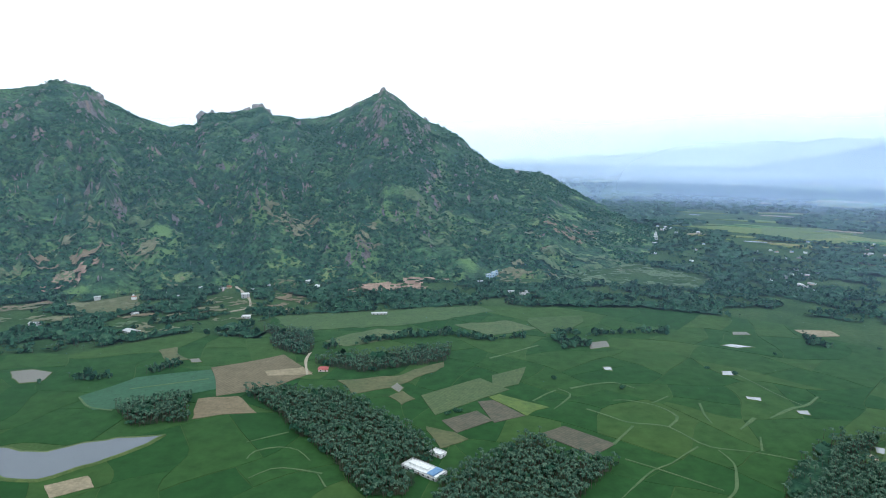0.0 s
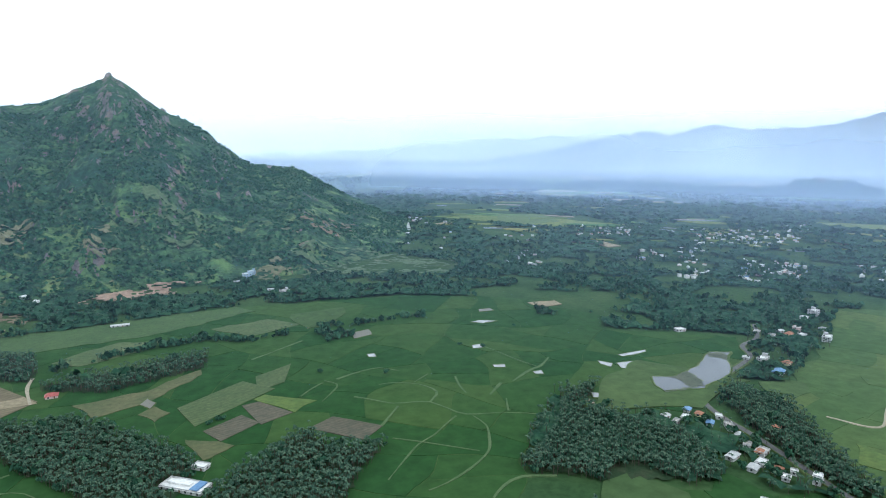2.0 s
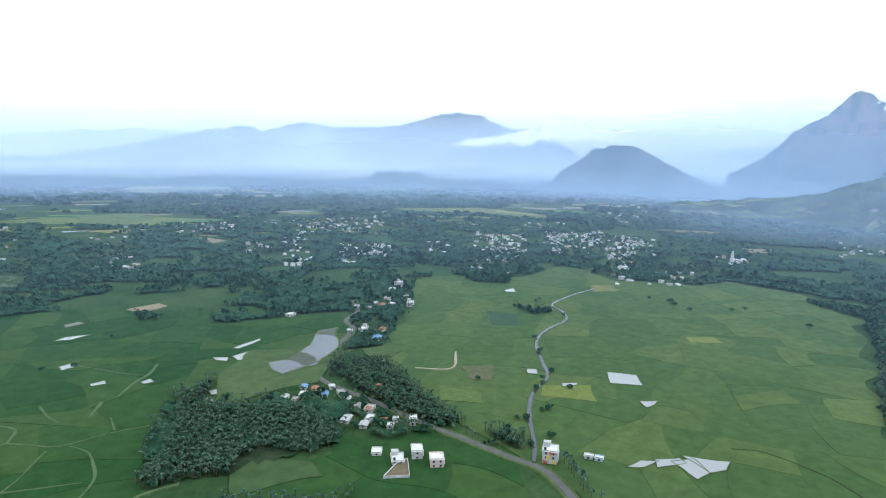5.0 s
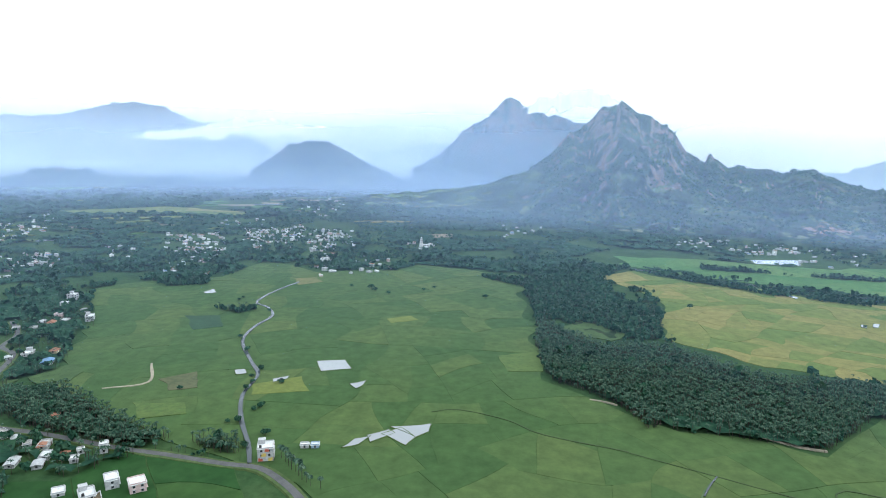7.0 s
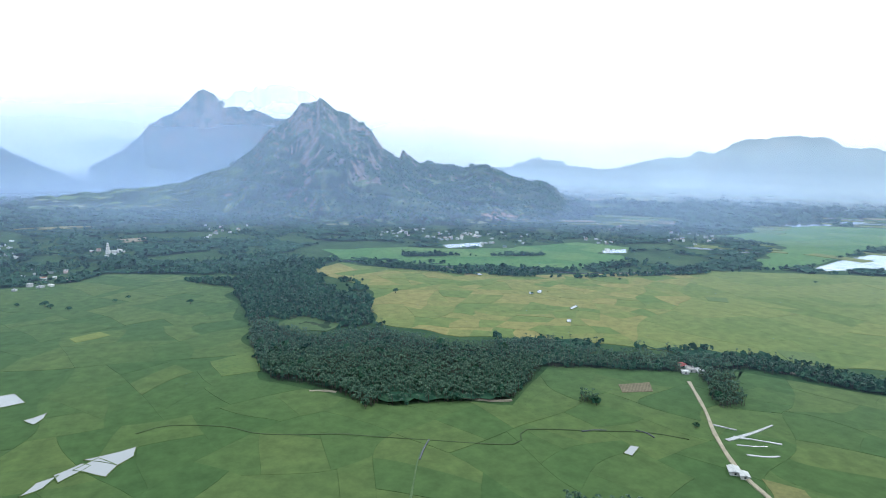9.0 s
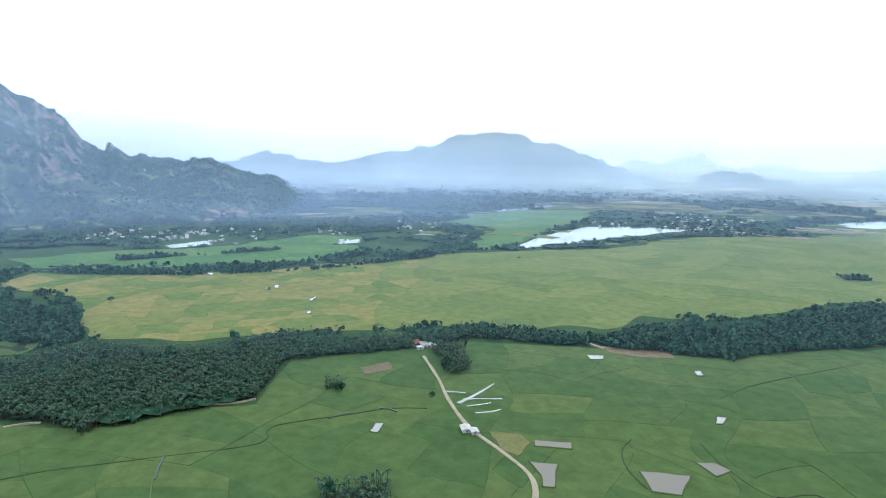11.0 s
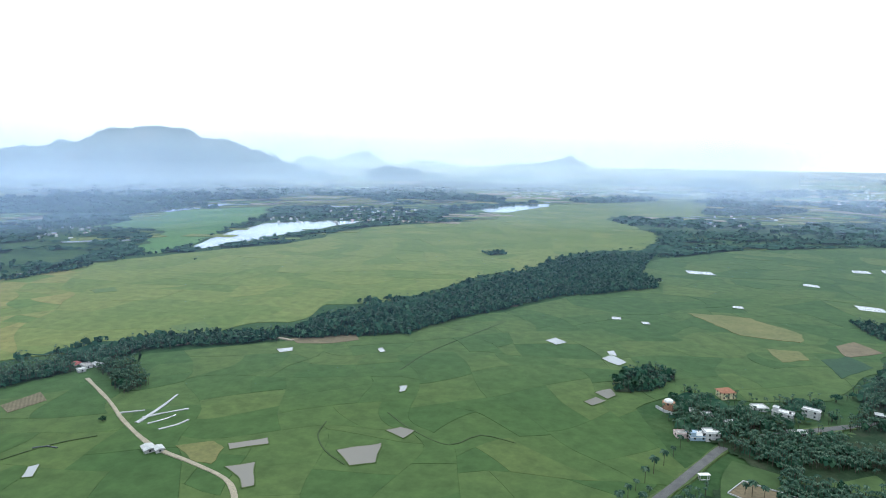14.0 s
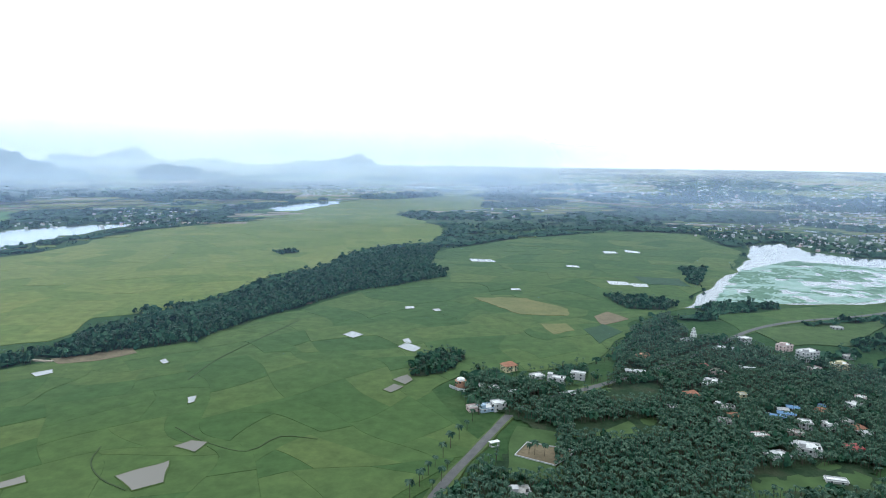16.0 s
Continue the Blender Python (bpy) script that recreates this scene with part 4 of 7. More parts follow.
PLOT = {
    "soil": material("ploughed_soil", [(0.115, 0.094, 0.056), (0.16, 0.128, 0.080)], 0.12, 0.95, 0.2, fine=0.5),
    "furrow": material("furrowed_brown_field", [(0.098, 0.085, 0.052), (0.135, 0.112, 0.070)], 0.1, 0.95, 0.2, fine=0.5, rows=0.2),
    "bare": material("bare_earth", [(0.17, 0.145, 0.092), (0.24, 0.20, 0.135)], 0.1, 0.95, 0.1, fine=0.4),
    "red": material("reddish_earth", [(0.13, 0.085, 0.06), (0.30, 0.215, 0.16)], 0.08, 0.95, 0.2, fine=0.3),
    "slope_dry": material("dry_slope_grass", [(0.075, 0.09, 0.045), (0.15, 0.145, 0.085)], 0.06, 0.95, 0.15, fine=0.25),
    "slope_pale": material("pale_slope_grass", [(0.045, 0.085, 0.038), (0.085, 0.125, 0.058)], 0.05, 0.95, 0.12, fine=0.25),
    "stripe": material("furrowed_dark_soil", [(0.06, 0.062, 0.045), (0.095, 0.085, 0.06)], 0.15, 0.95, 0.2, fine=0.5, rows=0.2),
    "lime": material("young_crop", [(0.055, 0.10, 0.022), (0.078, 0.116, 0.026)], 0.08, 0.9, 0.1, fine=0.3),
    "meadow": material("light_green_crop", [(0.030, 0.068, 0.020), (0.045, 0.085, 0.025)], 0.03, 0.9, 0.1, fine=0.2),
    "rowcrop": material("planted_row_crop", [(0.045, 0.078, 0.03), (0.065, 0.09, 0.036)], 0.05, 0.95, 0.12, fine=0.4, rows=0.2),
    "yellow": material("ripening_crop", [(0.10, 0.13, 0.024), (0.125, 0.15, 0.032)], 0.08, 0.9, 0.1, fine=0.3),
    "gold": material("golden_crop", [(0.095, 0.108, 0.034), (0.14, 0.135, 0.048)], 0.04, 0.9, 0.1, fine=0.3),
    "dry": material("dry_grass", [(0.058, 0.076, 0.032), (0.098, 0.098, 0.048)], 0.05, 0.95, 0.15, fine=0.3),
    "pale": material("pale_grass", [(0.045, 0.08, 0.03), (0.075, 0.10, 0.042)], 0.04, 0.95, 0.12, fine=0.3),
    "teal": material("bluish_crop", [(0.02, 0.072, 0.036), (0.03, 0.085, 0.044)], 0.04, 0.9, 0.1, fine=0.3),
    "dark": material("dark_crop", [(0.013, 0.045, 0.02), (0.022, 0.062, 0.026)], 0.06, 0.9, 0.1, fine=0.3),
}
PALM = material("palm_leaf", [(0.009, 0.030, 0.021), (0.032, 0.070, 0.046), (0.105, 0.155, 0.102)], 0.16, 0.7, vary="island", share=0.5, detail=2, spec=0.1)
LEAF = material("tree_leaf", [(0.012, 0.040, 0.028), (0.028, 0.076, 0.046), (0.066, 0.128, 0.072)], 0.12, 0.8, vary="island", share=0.5, detail=2, spec=0.06)
SCRUB = material("hill_scrub", [(0.014, 0.052, 0.034), (0.030, 0.090, 0.048), (0.070, 0.140, 0.062)], 0.011, 0.85, vary="island", share=0.5, spec=0.06)
BARK = material("bark", [(0.035, 0.028, 0.022), (0.07, 0.058, 0.045)], 0.5, 0.95)
ASPHALT = material("asphalt", [(0.075, 0.075, 0.08), (0.115, 0.115, 0.115)], 0.2, 0.9, fine=2)
DIRT = material("dirt_track", [(0.22, 0.195, 0.145), (0.34, 0.30, 0.23)], 0.15, 0.95, fine=1.2)
BANK_PATH = material("footpath_grass", [(0.04, 0.085, 0.03), (0.085, 0.125, 0.055)], 0.12, 0.95, 0.2, fine=0.8)
GRASS = material("verge_grass", [(0.04, 0.075, 0.022), (0.08, 0.11, 0.035)], 0.15, 0.95, 0.2, fine=0.8)
BUND = material("bund_earth", [(0.028, 0.052, 0.02), (0.05, 0.074, 0.028)], 0.2, 0.95, 0.2, fine=0.9)


def water(name, tint, rough, blend):
    m = bpy.data.materials.new(name)
    m.use_nodes = True
    nt = m.node_tree
    b = nt.nodes["Principled BSDF"]
    b.inputs["Base Color"].default_value = (*tint, 1)
    b.inputs["Roughness"].default_value = rough
    b.inputs["Specular IOR Level"].default_value = 0.05 if blend else 0.2
    if not blend:
        return m
    gloss = nt.nodes.new("ShaderNodeBsdfGlossy")
    gloss.inputs["Roughness"].default_value = rough
    gloss.inputs["Color"].default_value = (0.9, 0.93, 0.96, 1)
    lw = nt.nodes.new("ShaderNodeLayerWeight")
    lw.inputs["Blend"].default_value = blend
    mix = nt.nodes.new("ShaderNodeMixShader")
    nt.links.new(lw.outputs["Facing"], mix.inputs["Fac"])
    nt.links.new(b.outputs[0], mix.inputs[1])
    nt.links.new(gloss.outputs[0], mix.inputs[2])
    nt.links.new(mix.outputs[0], nt.nodes["Material Output"].inputs["Surface"])
    return m


WATER = water("lake_water", (0.26, 0.29, 0.31), 0.12, 0.42)
POND = water("pond_water", (0.088, 0.102, 0.120), 0.2, 0.0)
REED_LAKE = water("weedy_lake_water", (0.08, 0.10, 0.11), 0.12, 0.1)
MUD = water("muddy_paddy_water", (0.118, 0.111, 0.094), 0.45, 0.0)
STREAM = water("stream_water", (0.038, 0.047, 0.052), 0.2, 0.035)
SHALLOW = water("flooded_paddy_water", (0.2, 0.21, 0.21), 0.2, 0.10)


def mountain_material(name, dark, light, rock, rockiness, scale, bare_from=None):
    """Scrub in two tones with bare rock on the steep and broken parts; the far hills' tones hold haze blue."""
    m = bpy.data.materials.new(name)
    m.use_nodes = True
    nt = m.node_tree
    b = nt.nodes["Principled BSDF"]
    b.inputs["Roughness"].default_value = 0.95
    b.inputs["Specular IOR Level"].default_value = 0.15
    geo = nt.nodes.new("ShaderNodeNewGeometry")

    def tex(s, d=6.0):
        t = nt.nodes.new("ShaderNodeTexNoise")
        t.inputs["Scale"].default_value, t.inputs["Detail"].default_value, t.inputs["Roughness"].default_value = s, d, 0.65
        nt.links.new(geo.outputs["Position"], t.inputs["Vector"])
        return t.outputs["Fac"]

    def step(value, lo, hi):
        r = nt.nodes.new("ShaderNodeMapRange")
        r.inputs["From Min"].default_value, r.inputs["From Max"].default_value = lo, hi
        nt.links.new(value, r.inputs["Value"])
        return r.outputs["Result"]

    def blend(fac, a, c):
        x = nt.nodes.new("ShaderNodeMix")
        x.data_type = "RGBA"
        nt.links.new(fac, x.inputs["Factor"])
        for key, v in (("A", a), ("B", c)):
            if isinstance(v, tuple):
                x.inputs[key].default_value = (*v, 1)
            else:
                nt.links.new(v, x.inputs[key])
        return x.outputs["Result"]

    green = blend(step(tex(scale * 0.8, 5), 0.40, 0.62), dark, light)
    green = blend(step(tex(scale * 7, 5), 0.36, 0.60), tuple(0.5 * c for c in dark), green)
    sep = nt.nodes.new("ShaderNodeSeparateXYZ")
    nt.links.new(geo.outputs["Normal"], sep.inputs[0])
    sep_p = nt.nodes.new("ShaderNodeSeparateXYZ")
    nt.links.new(geo.outputs["Position"], sep_p.inputs[0])

    def plus(value, share, base):
        x = nt.nodes.new("ShaderNodeMath")
        x.operation = "MULTIPLY_ADD"
        nt.links.new(value, x.inputs[0])
        x.inputs[1].default_value = share
        nt.links.new(base, x.inputs[2])
        return x.outputs[0]

    def both(a, c):
        x = nt.nodes.new("ShaderNodeMath")
        x.operation = "MULTIPLY"
        nt.links.new(a, x.inputs[0])
        nt.links.new(c, x.inputs[1])
        return x.outputs[0]

    # pale grass between the trees, mostly on the lower and gentler slopes
    grass = both(step(tex(scale * 1.1, 9), 0.54, 0.62), step(sep_p.outputs["Z"], 330, 60))
    green = blend(grass, green, tuple(c * k for c, k in zip(light, (1.55, 1.3, 1.15))))
    dry = both(step(tex(scale * 1.7, 9), 0.57, 0.64), step(sep_p.outputs["Z"], 150, 10))
    green = blend(dry, green, tuple(c * k for c, k in zip(light, (2.3, 1.5, 1.45))))
    value = plus(step(sep.outputs["Z"], 0.92, 0.66), 0.17, tex(scale * 1.5, 9))
    if bare_from:
        value = plus(step(sep_p.outputs["Z"], *bare_from), 0.10, value)
    rocky = step(value, 0.73 - rockiness, 0.78 - rockiness)
    stone = blend(step(tex(scale * 11, 7), 0.32, 0.66), tuple(0.42 * c for c in rock), rock)
    stone = blend(step(tex(scale * 2.3, 3), 0.48, 0.66), stone, tuple(c * k for c, k in zip(rock, (1.16, 0.92, 0.78))))
    nt.links.new(blend(rocky, green, stone), b.inputs["Base Color"])
    bn = nt.nodes.new("ShaderNodeBump")
    bn.inputs["Strength"].default_value, bn.inputs["Distance"].default_value = 1.0, 7.0
    nt.links.new(tex(scale * 6, 8), bn.inputs["Height"])
    nt.links.new(bn.outputs[0], b.inputs["Normal"])
    return m


HILL_NEAR = mountain_material("scrub_hillside", (0.018, 0.062, 0.038), (0.062, 0.128, 0.052), (0.155, 0.142, 0.138), 0.04, 0.013, (170, 400))
HILL_ROCK = mountain_material("rocky_hillside", (0.014, 0.038, 0.029), (0.068, 0.118, 0.060), (0.175, 0.155, 0.145), 0.05, 0.0085, (130, 280))
# Blue of the distance haze is put into these base colours
HILL_FAR = mountain_material("hazy_blue_hillside", (0.05, 0.075, 0.09), (0.07, 0.095, 0.11), (0.12, 0.13, 0.15), 0.05, 0.004)


# ---- distance haze, painted as tinted see-through sheets, each leaning out over the plain, then tilted up to catch skylight ----
def haze_sheet(r0, r1, amount, first=-180.0, last=180.0, top=520.0, lean=500.0, colour=(0.40, 0.54, 0.80, 1), settle=2.6, both=0.0, hold=30.0, full=0.0):
    m = bpy.data.materials.new("painted_haze")
    m.use_nodes = True
    nt = m.node_tree
    nt.nodes.remove(nt.nodes["Principled BSDF"])
    geo = nt.nodes.new("ShaderNodeNewGeometry")
    sep = nt.nodes.new("ShaderNodeSeparateXYZ")
    nt.links.new(geo.outputs["Position"], sep.inputs[0])
    flat = nt.nodes.new("ShaderNodeVectorMath")
    flat.operation = "MULTIPLY"
    flat.inputs[1].default_value = (1, 1, 0)
    nt.links.new(geo.outputs["Position"], flat.inputs[0])
    dist = nt.nodes.new("ShaderNodeVectorMath")
    dist.operation = "LENGTH"
    nt.links.new(flat.outputs[0], dist.inputs[0])

    def ranged(v, a, b_, lo, hi, smooth=True):
        r = nt.nodes.new("ShaderNodeMapRange")
        r.interpolation_type = "SMOOTHSTEP" if smooth else "LINEAR"
        for k, x in (("From Min", a), ("From Max", b_), ("To Min", lo), ("To Max", hi)):
            r.inputs[k].default_value = x
        nt.links.new(v, r.inputs["Value"])
        return r.outputs["Result"]

    def times(a, b_):
        x = nt.nodes.new("ShaderNodeMath")
        x.operation = "MULTIPLY"
        nt.links.new(a, x.inputs[0])
        nt.links.new(b_, x.inputs[1])
        return x.outputs[0]

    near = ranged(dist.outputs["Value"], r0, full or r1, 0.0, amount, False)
    way = nt.nodes.new("ShaderNodeVectorMath")
    way.operation = "DOT_PRODUCT"
    norm = nt.nodes.new("ShaderNodeVectorMath")
    norm.operation = "NORMALIZE"
    nt.links.new(flat.outputs[0], norm.inputs[0])
    nt.links.new(norm.outputs[0], way.inputs[0])
    way.inputs[1].default_value = (math.sin(radians(105)), math.cos(radians(105)), 0)
    # denser toward the east, standing in for brighter air on the sunward side
    side = ranged(way.outputs["Value"], -0.4, 0.9, 0.6, 1.0)
    # faded out lower down to the south, so the sky there renders white
    south = nt.nodes.new("ShaderNodeVectorMath")
    south.operation = "DOT_PRODUCT"
    nt.links.new(norm.outputs[0], south.inputs[0])
    south.inputs[1].default_value = (math.sin(radians(175)), math.cos(radians(175)), 0)
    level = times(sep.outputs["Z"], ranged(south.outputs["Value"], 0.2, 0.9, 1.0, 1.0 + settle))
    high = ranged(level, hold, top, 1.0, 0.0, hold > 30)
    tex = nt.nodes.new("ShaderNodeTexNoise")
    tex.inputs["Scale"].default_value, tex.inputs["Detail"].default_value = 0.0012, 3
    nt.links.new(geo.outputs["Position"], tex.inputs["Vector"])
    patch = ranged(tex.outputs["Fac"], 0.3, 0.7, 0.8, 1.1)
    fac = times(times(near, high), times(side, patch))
    if first > -180:
        mid, half = radians((first + last) / 2), radians((last - first) / 2)
        face = nt.nodes.new("ShaderNodeVectorMath")
        face.operation = "DOT_PRODUCT"
        nt.links.new(norm.outputs[0], face.inputs[0])
        face.inputs[1].default_value = (math.sin(mid), math.cos(mid), 0)
        fac = times(fac, ranged(face.outputs["Value"], math.cos(half), math.cos(half - radians(16)), 0.0, 1.0))
    dif, clear, mix = (nt.nodes.new("ShaderNode" + k) for k in ("BsdfDiffuse", "BsdfTransparent", "MixShader"))
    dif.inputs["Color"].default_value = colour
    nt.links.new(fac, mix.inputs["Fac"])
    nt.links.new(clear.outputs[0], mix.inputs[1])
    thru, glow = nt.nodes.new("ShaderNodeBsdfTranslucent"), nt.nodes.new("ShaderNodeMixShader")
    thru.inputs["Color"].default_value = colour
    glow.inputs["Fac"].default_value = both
    nt.links.new(dif.outputs[0], glow.inputs[1])
    nt.links.new(thru.outputs[0], glow.inputs[2])
    nt.links.new(glow.outputs[0], mix.inputs[2])
    nt.links.new(mix.outputs[0], nt.nodes["Material Output"].inputs["Surface"])
    profile = [(r0, 1.0), (r0 * 0.5 + r1 * 0.5, 12.0), (r1, 24.0)] + [(r1 + lean * k / 6, 24 + (top - 24) * k / 6) for k in range(1, 7)]
    n = max(8, int((last - first) / 3))
    verts, faces = [], []
    for k in range(n + 1):
        a = radians(first + (last - first) * k / n)
        for r, z in profile:
            verts.append((r * math.sin(a), r * math.cos(a), z + float(ground_height(r, 0))))
    w = len(profile)
    for k in range(n):
        for j in range(w - 1):
            i = k * w + j
            faces.append((i, i + w, i + w + 1, i + 1))
    ob = new("haze", mesh_of("haze", verts, faces, m, True))
    return tagged(ob, "thin pale blue see-through sheet that stands in for valley haze", "haze", kind="structure")


# Sheet colours, amounts and places are tuned to veil each range from the camera
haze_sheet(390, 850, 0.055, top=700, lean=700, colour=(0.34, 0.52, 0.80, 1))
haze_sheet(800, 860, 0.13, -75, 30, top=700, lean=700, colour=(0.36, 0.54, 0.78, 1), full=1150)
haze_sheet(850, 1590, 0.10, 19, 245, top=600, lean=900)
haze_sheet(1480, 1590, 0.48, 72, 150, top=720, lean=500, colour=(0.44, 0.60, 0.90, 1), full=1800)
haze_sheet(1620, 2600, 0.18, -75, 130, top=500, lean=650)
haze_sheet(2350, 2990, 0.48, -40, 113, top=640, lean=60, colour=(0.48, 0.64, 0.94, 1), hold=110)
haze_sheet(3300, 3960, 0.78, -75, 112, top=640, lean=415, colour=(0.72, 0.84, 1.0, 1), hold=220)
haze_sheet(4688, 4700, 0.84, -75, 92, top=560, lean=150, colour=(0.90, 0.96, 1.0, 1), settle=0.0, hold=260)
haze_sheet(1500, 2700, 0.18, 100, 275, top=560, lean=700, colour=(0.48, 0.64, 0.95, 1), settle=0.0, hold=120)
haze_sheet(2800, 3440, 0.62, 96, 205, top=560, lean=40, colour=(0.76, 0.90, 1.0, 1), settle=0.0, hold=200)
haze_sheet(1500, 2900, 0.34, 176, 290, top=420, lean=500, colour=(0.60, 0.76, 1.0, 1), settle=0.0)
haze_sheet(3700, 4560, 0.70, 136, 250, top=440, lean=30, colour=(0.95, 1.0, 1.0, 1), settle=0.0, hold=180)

# ---- ground: one sheet out to the horizon ----
rings = np.concatenate([np.arange(0, 1500, 30.0), np.arange(1500, 4970, 55.0)])
rings[0] = 0.5
N_AZ = 240
gv, gf = [], []
for r in rings:
    for k in range(N_AZ):
        a = 2 * math.pi * k / N_AZ
        gv.append((r * math.sin(a), r * math.cos(a), float(ground_height(r, 0))))
for i in range(len(rings) - 1):
    for k in range(N_AZ):
        a, b = i * N_AZ + k, i * N_AZ + (k + 1) % N_AZ
        gf.append((a, a + N_AZ, b + N_AZ, b))
gf.append(tuple(range(N_AZ)))
ground = tagged(new("ground", mesh_of("ground", gv, gf, GROUND, True)), "green farmland valley floor with grassy banks", "ground", kind="structure")


# ---- mountains ----
def make_mountain(name, crest, foot, mat, label, cols, rows, rough=0.35, seed=0, jag=3.0, power=1.35, back=0.6, gap=190.0, spurs=()):
    """A ridge along its crest line, with ribs and gullies down to the foot; spurs: bearing at the crest and at the foot, height, width."""
    az = np.array([c[0] for c in crest], float)
    rc = np.array([c[1] for c in crest], float)
    zc = np.array([c[2] for c in crest], float)
    fa = np.array([f[0] for f in foot], float)
    fr = np.array([f[1] for f in foot], float)

    def height(a, r):
        cr, cz, f = np.interp(a, az, rc), np.interp(a, az, zc), np.interp(a, fa, fr)
        arc = np.radians(a) * cr
        cz = cz + (fbm(arc / 45, arc * 0, seed + 5, 4) - 0.5) * jag * 2
        s = (r - f) / np.maximum(cr - f, 50)
        up = np.clip(s, 0, 1)
        x, y = r * np.sin(np.radians(a)), r * np.cos(np.radians(a))
        wob = (fbm(x / 230, y / 230, seed + 1, 3) - 0.5) * 190
        wob2 = (fbm(x / 180, y / 180, seed + 3, 3) - 0.5) * 150
        rib = ridged((arc + wob) / gap, s * 1.1 + wob2 / 420, seed, 4)
        knob = ridged((x + wob2) / 85, (y + wob) / 85, seed + 9, 4)
        tall = np.clip(np.abs(cz) / 130, 0, 1.4)
        front = cz * (0.2 * up + 0.8 * up ** power) + np.abs(cz) * rough * up ** 0.6 * (1 - up) ** 0.65 * (rib - 0.52) * 1.5
        front = front + tall * (knob - 0.55) * 40 * up ** 0.5 * (1 - 0.7 * up)
        for top, low, rise, wide in spurs:
            d = np.radians(a - (low + (top - low) * up)) * np.maximum(r, 1) / (wide * (1.25 - 0.5 * up))
            front = front + rise * np.exp(-np.abs(d) ** 1.5) * 3.2 * up ** 0.9 * (1 - up)
        front = np.minimum(front, 172 + (cz - 172) * np.maximum(r, 1) / cr - 3 * (1 - up))
        behind = cz * (1 - np.clip((s - 1) / back, 0, 1)) ** 1.2
        return np.where(s <= 0, -6.0, np.where(s <= 1, front, behind) - 1.5)

    A = np.linspace(az[0], az[-1], cols)
    S = np.concatenate([np.linspace(-0.03, 1, rows), 1 + back * np.linspace(0.1, 1.05, 6)])
    a, s = np.meshgrid(A, S, indexing="ij")
    cr, f = np.interp(a, az, rc), np.interp(a, fa, fr)
    r = f + s * np.maximum(cr - f, 50)
    z = height(a, r)
    v = np.stack([r * np.sin(np.radians(a)), r * np.cos(np.radians(a)), z], -1).reshape(-1, 3)
    i = np.arange(cols * len(S)).reshape(cols, len(S))
    q = np.stack([i[:-1, :-1], i[:-1, 1:], i[1:, 1:], i[1:, :-1]], -1).reshape(-1, 4)
    tris = np.concatenate([q[:, [0, 1, 2]], q[:, [0, 2, 3]]])
    ob = tagged(new(name, big_mesh(name, v, tris, mat, True)), label, "mountain", kind="structure")
    return ob, height


LEFT_FOOT = [(-40, 900), (-25, 880), (-10, 860), (0, 870), (10, 930), (16, 1060), (21, 1260)]
FRONT_FOOT = [(88, 2150), (93, 1900), (98, 1680), (102, 1600), (110, 1600), (118, 1700), (126, 2040)]
LEFT_SPURS = ((-5.3, -1.0, 70, 95), (-20.5, -15.0, 60, 90), (-31.2, -27.0, 60, 120), (1.3, 8.0, 45, 80), (-13.0, -9.0, 34, 70), (-36.0, -36.0, 50, 100))
FRONT_SPURS = ((100.8, 102.4, 95, 120), (97.0, 94.5, 60, 110), (105.5, 107.0, 50, 100), (110.5, 111.0, 36, 80), (115.0, 115.5, 36, 80), (120.0, 119.5, 26, 70))
_, height_left = make_mountain("mountain", CREST_LEFT, LEFT_FOOT, HILL_NEAR, "steep scrub-covered mountain with bare rocky peaks", 760, 140, 0.5, 3, 7.0, 1.3, spurs=LEFT_SPURS)
_, height_front = make_mountain("mountain", CREST_FRONT, FRONT_FOOT, HILL_ROCK, "craggy grey rock mountain with wooded lower slopes", 700, 135, 0.55, 11, 22.0, 1.55, spurs=FRONT_SPURS)
make_mountain("mountain", CREST_BACK, [(75, 3050), (108, 3050)], HILL_ROCK, "hazy rocky mountain with a cloud at its summit", 420, 64, 0.6, 17, 20.0, 1.4, gap=260.0, spurs=((91.1, 90.0, 110, 130), (96.0, 97.0, 80, 120), (86.0, 83.5, 60, 120)))
make_mountain("mountain", CREST_FOOTHILL, [(76, 2080), (90, 1960), (99, 1800)], HILL_ROCK, "low wooded foothill joining the two rocky mountains", 200, 40, 0.4, 19, 12.0, 1.15)
make_mountain("mountain", CREST_HILL, [(65, 3020), (82, 3020)], HILL_ROCK, "rounded hazy hill standing in the plain", 240, 48, 0.4, 23, 15.0, 1.1)
make_mountain("mountain", CREST_TWIN, [(49, 3060), (59, 3060)], HILL_ROCK, "low twin-topped hill in the haze", 140, 34, 0.5, 29, 14.0, 1.0)
make_mountain("mountain", CREST_KNOLL, [(49, 3010), (57, 3010)], HILL_ROCK, "low dark wooded knoll in the plain", 60, 16, 0.2, 31, 3.0, 0.9)
make_mountain("mountain", CREST_MOUND, [(44, 3050), (50, 3050)], HILL_ROCK, "small pointed hill in the plain", 50, 16, 0.2, 37, 3.0, 1.0)
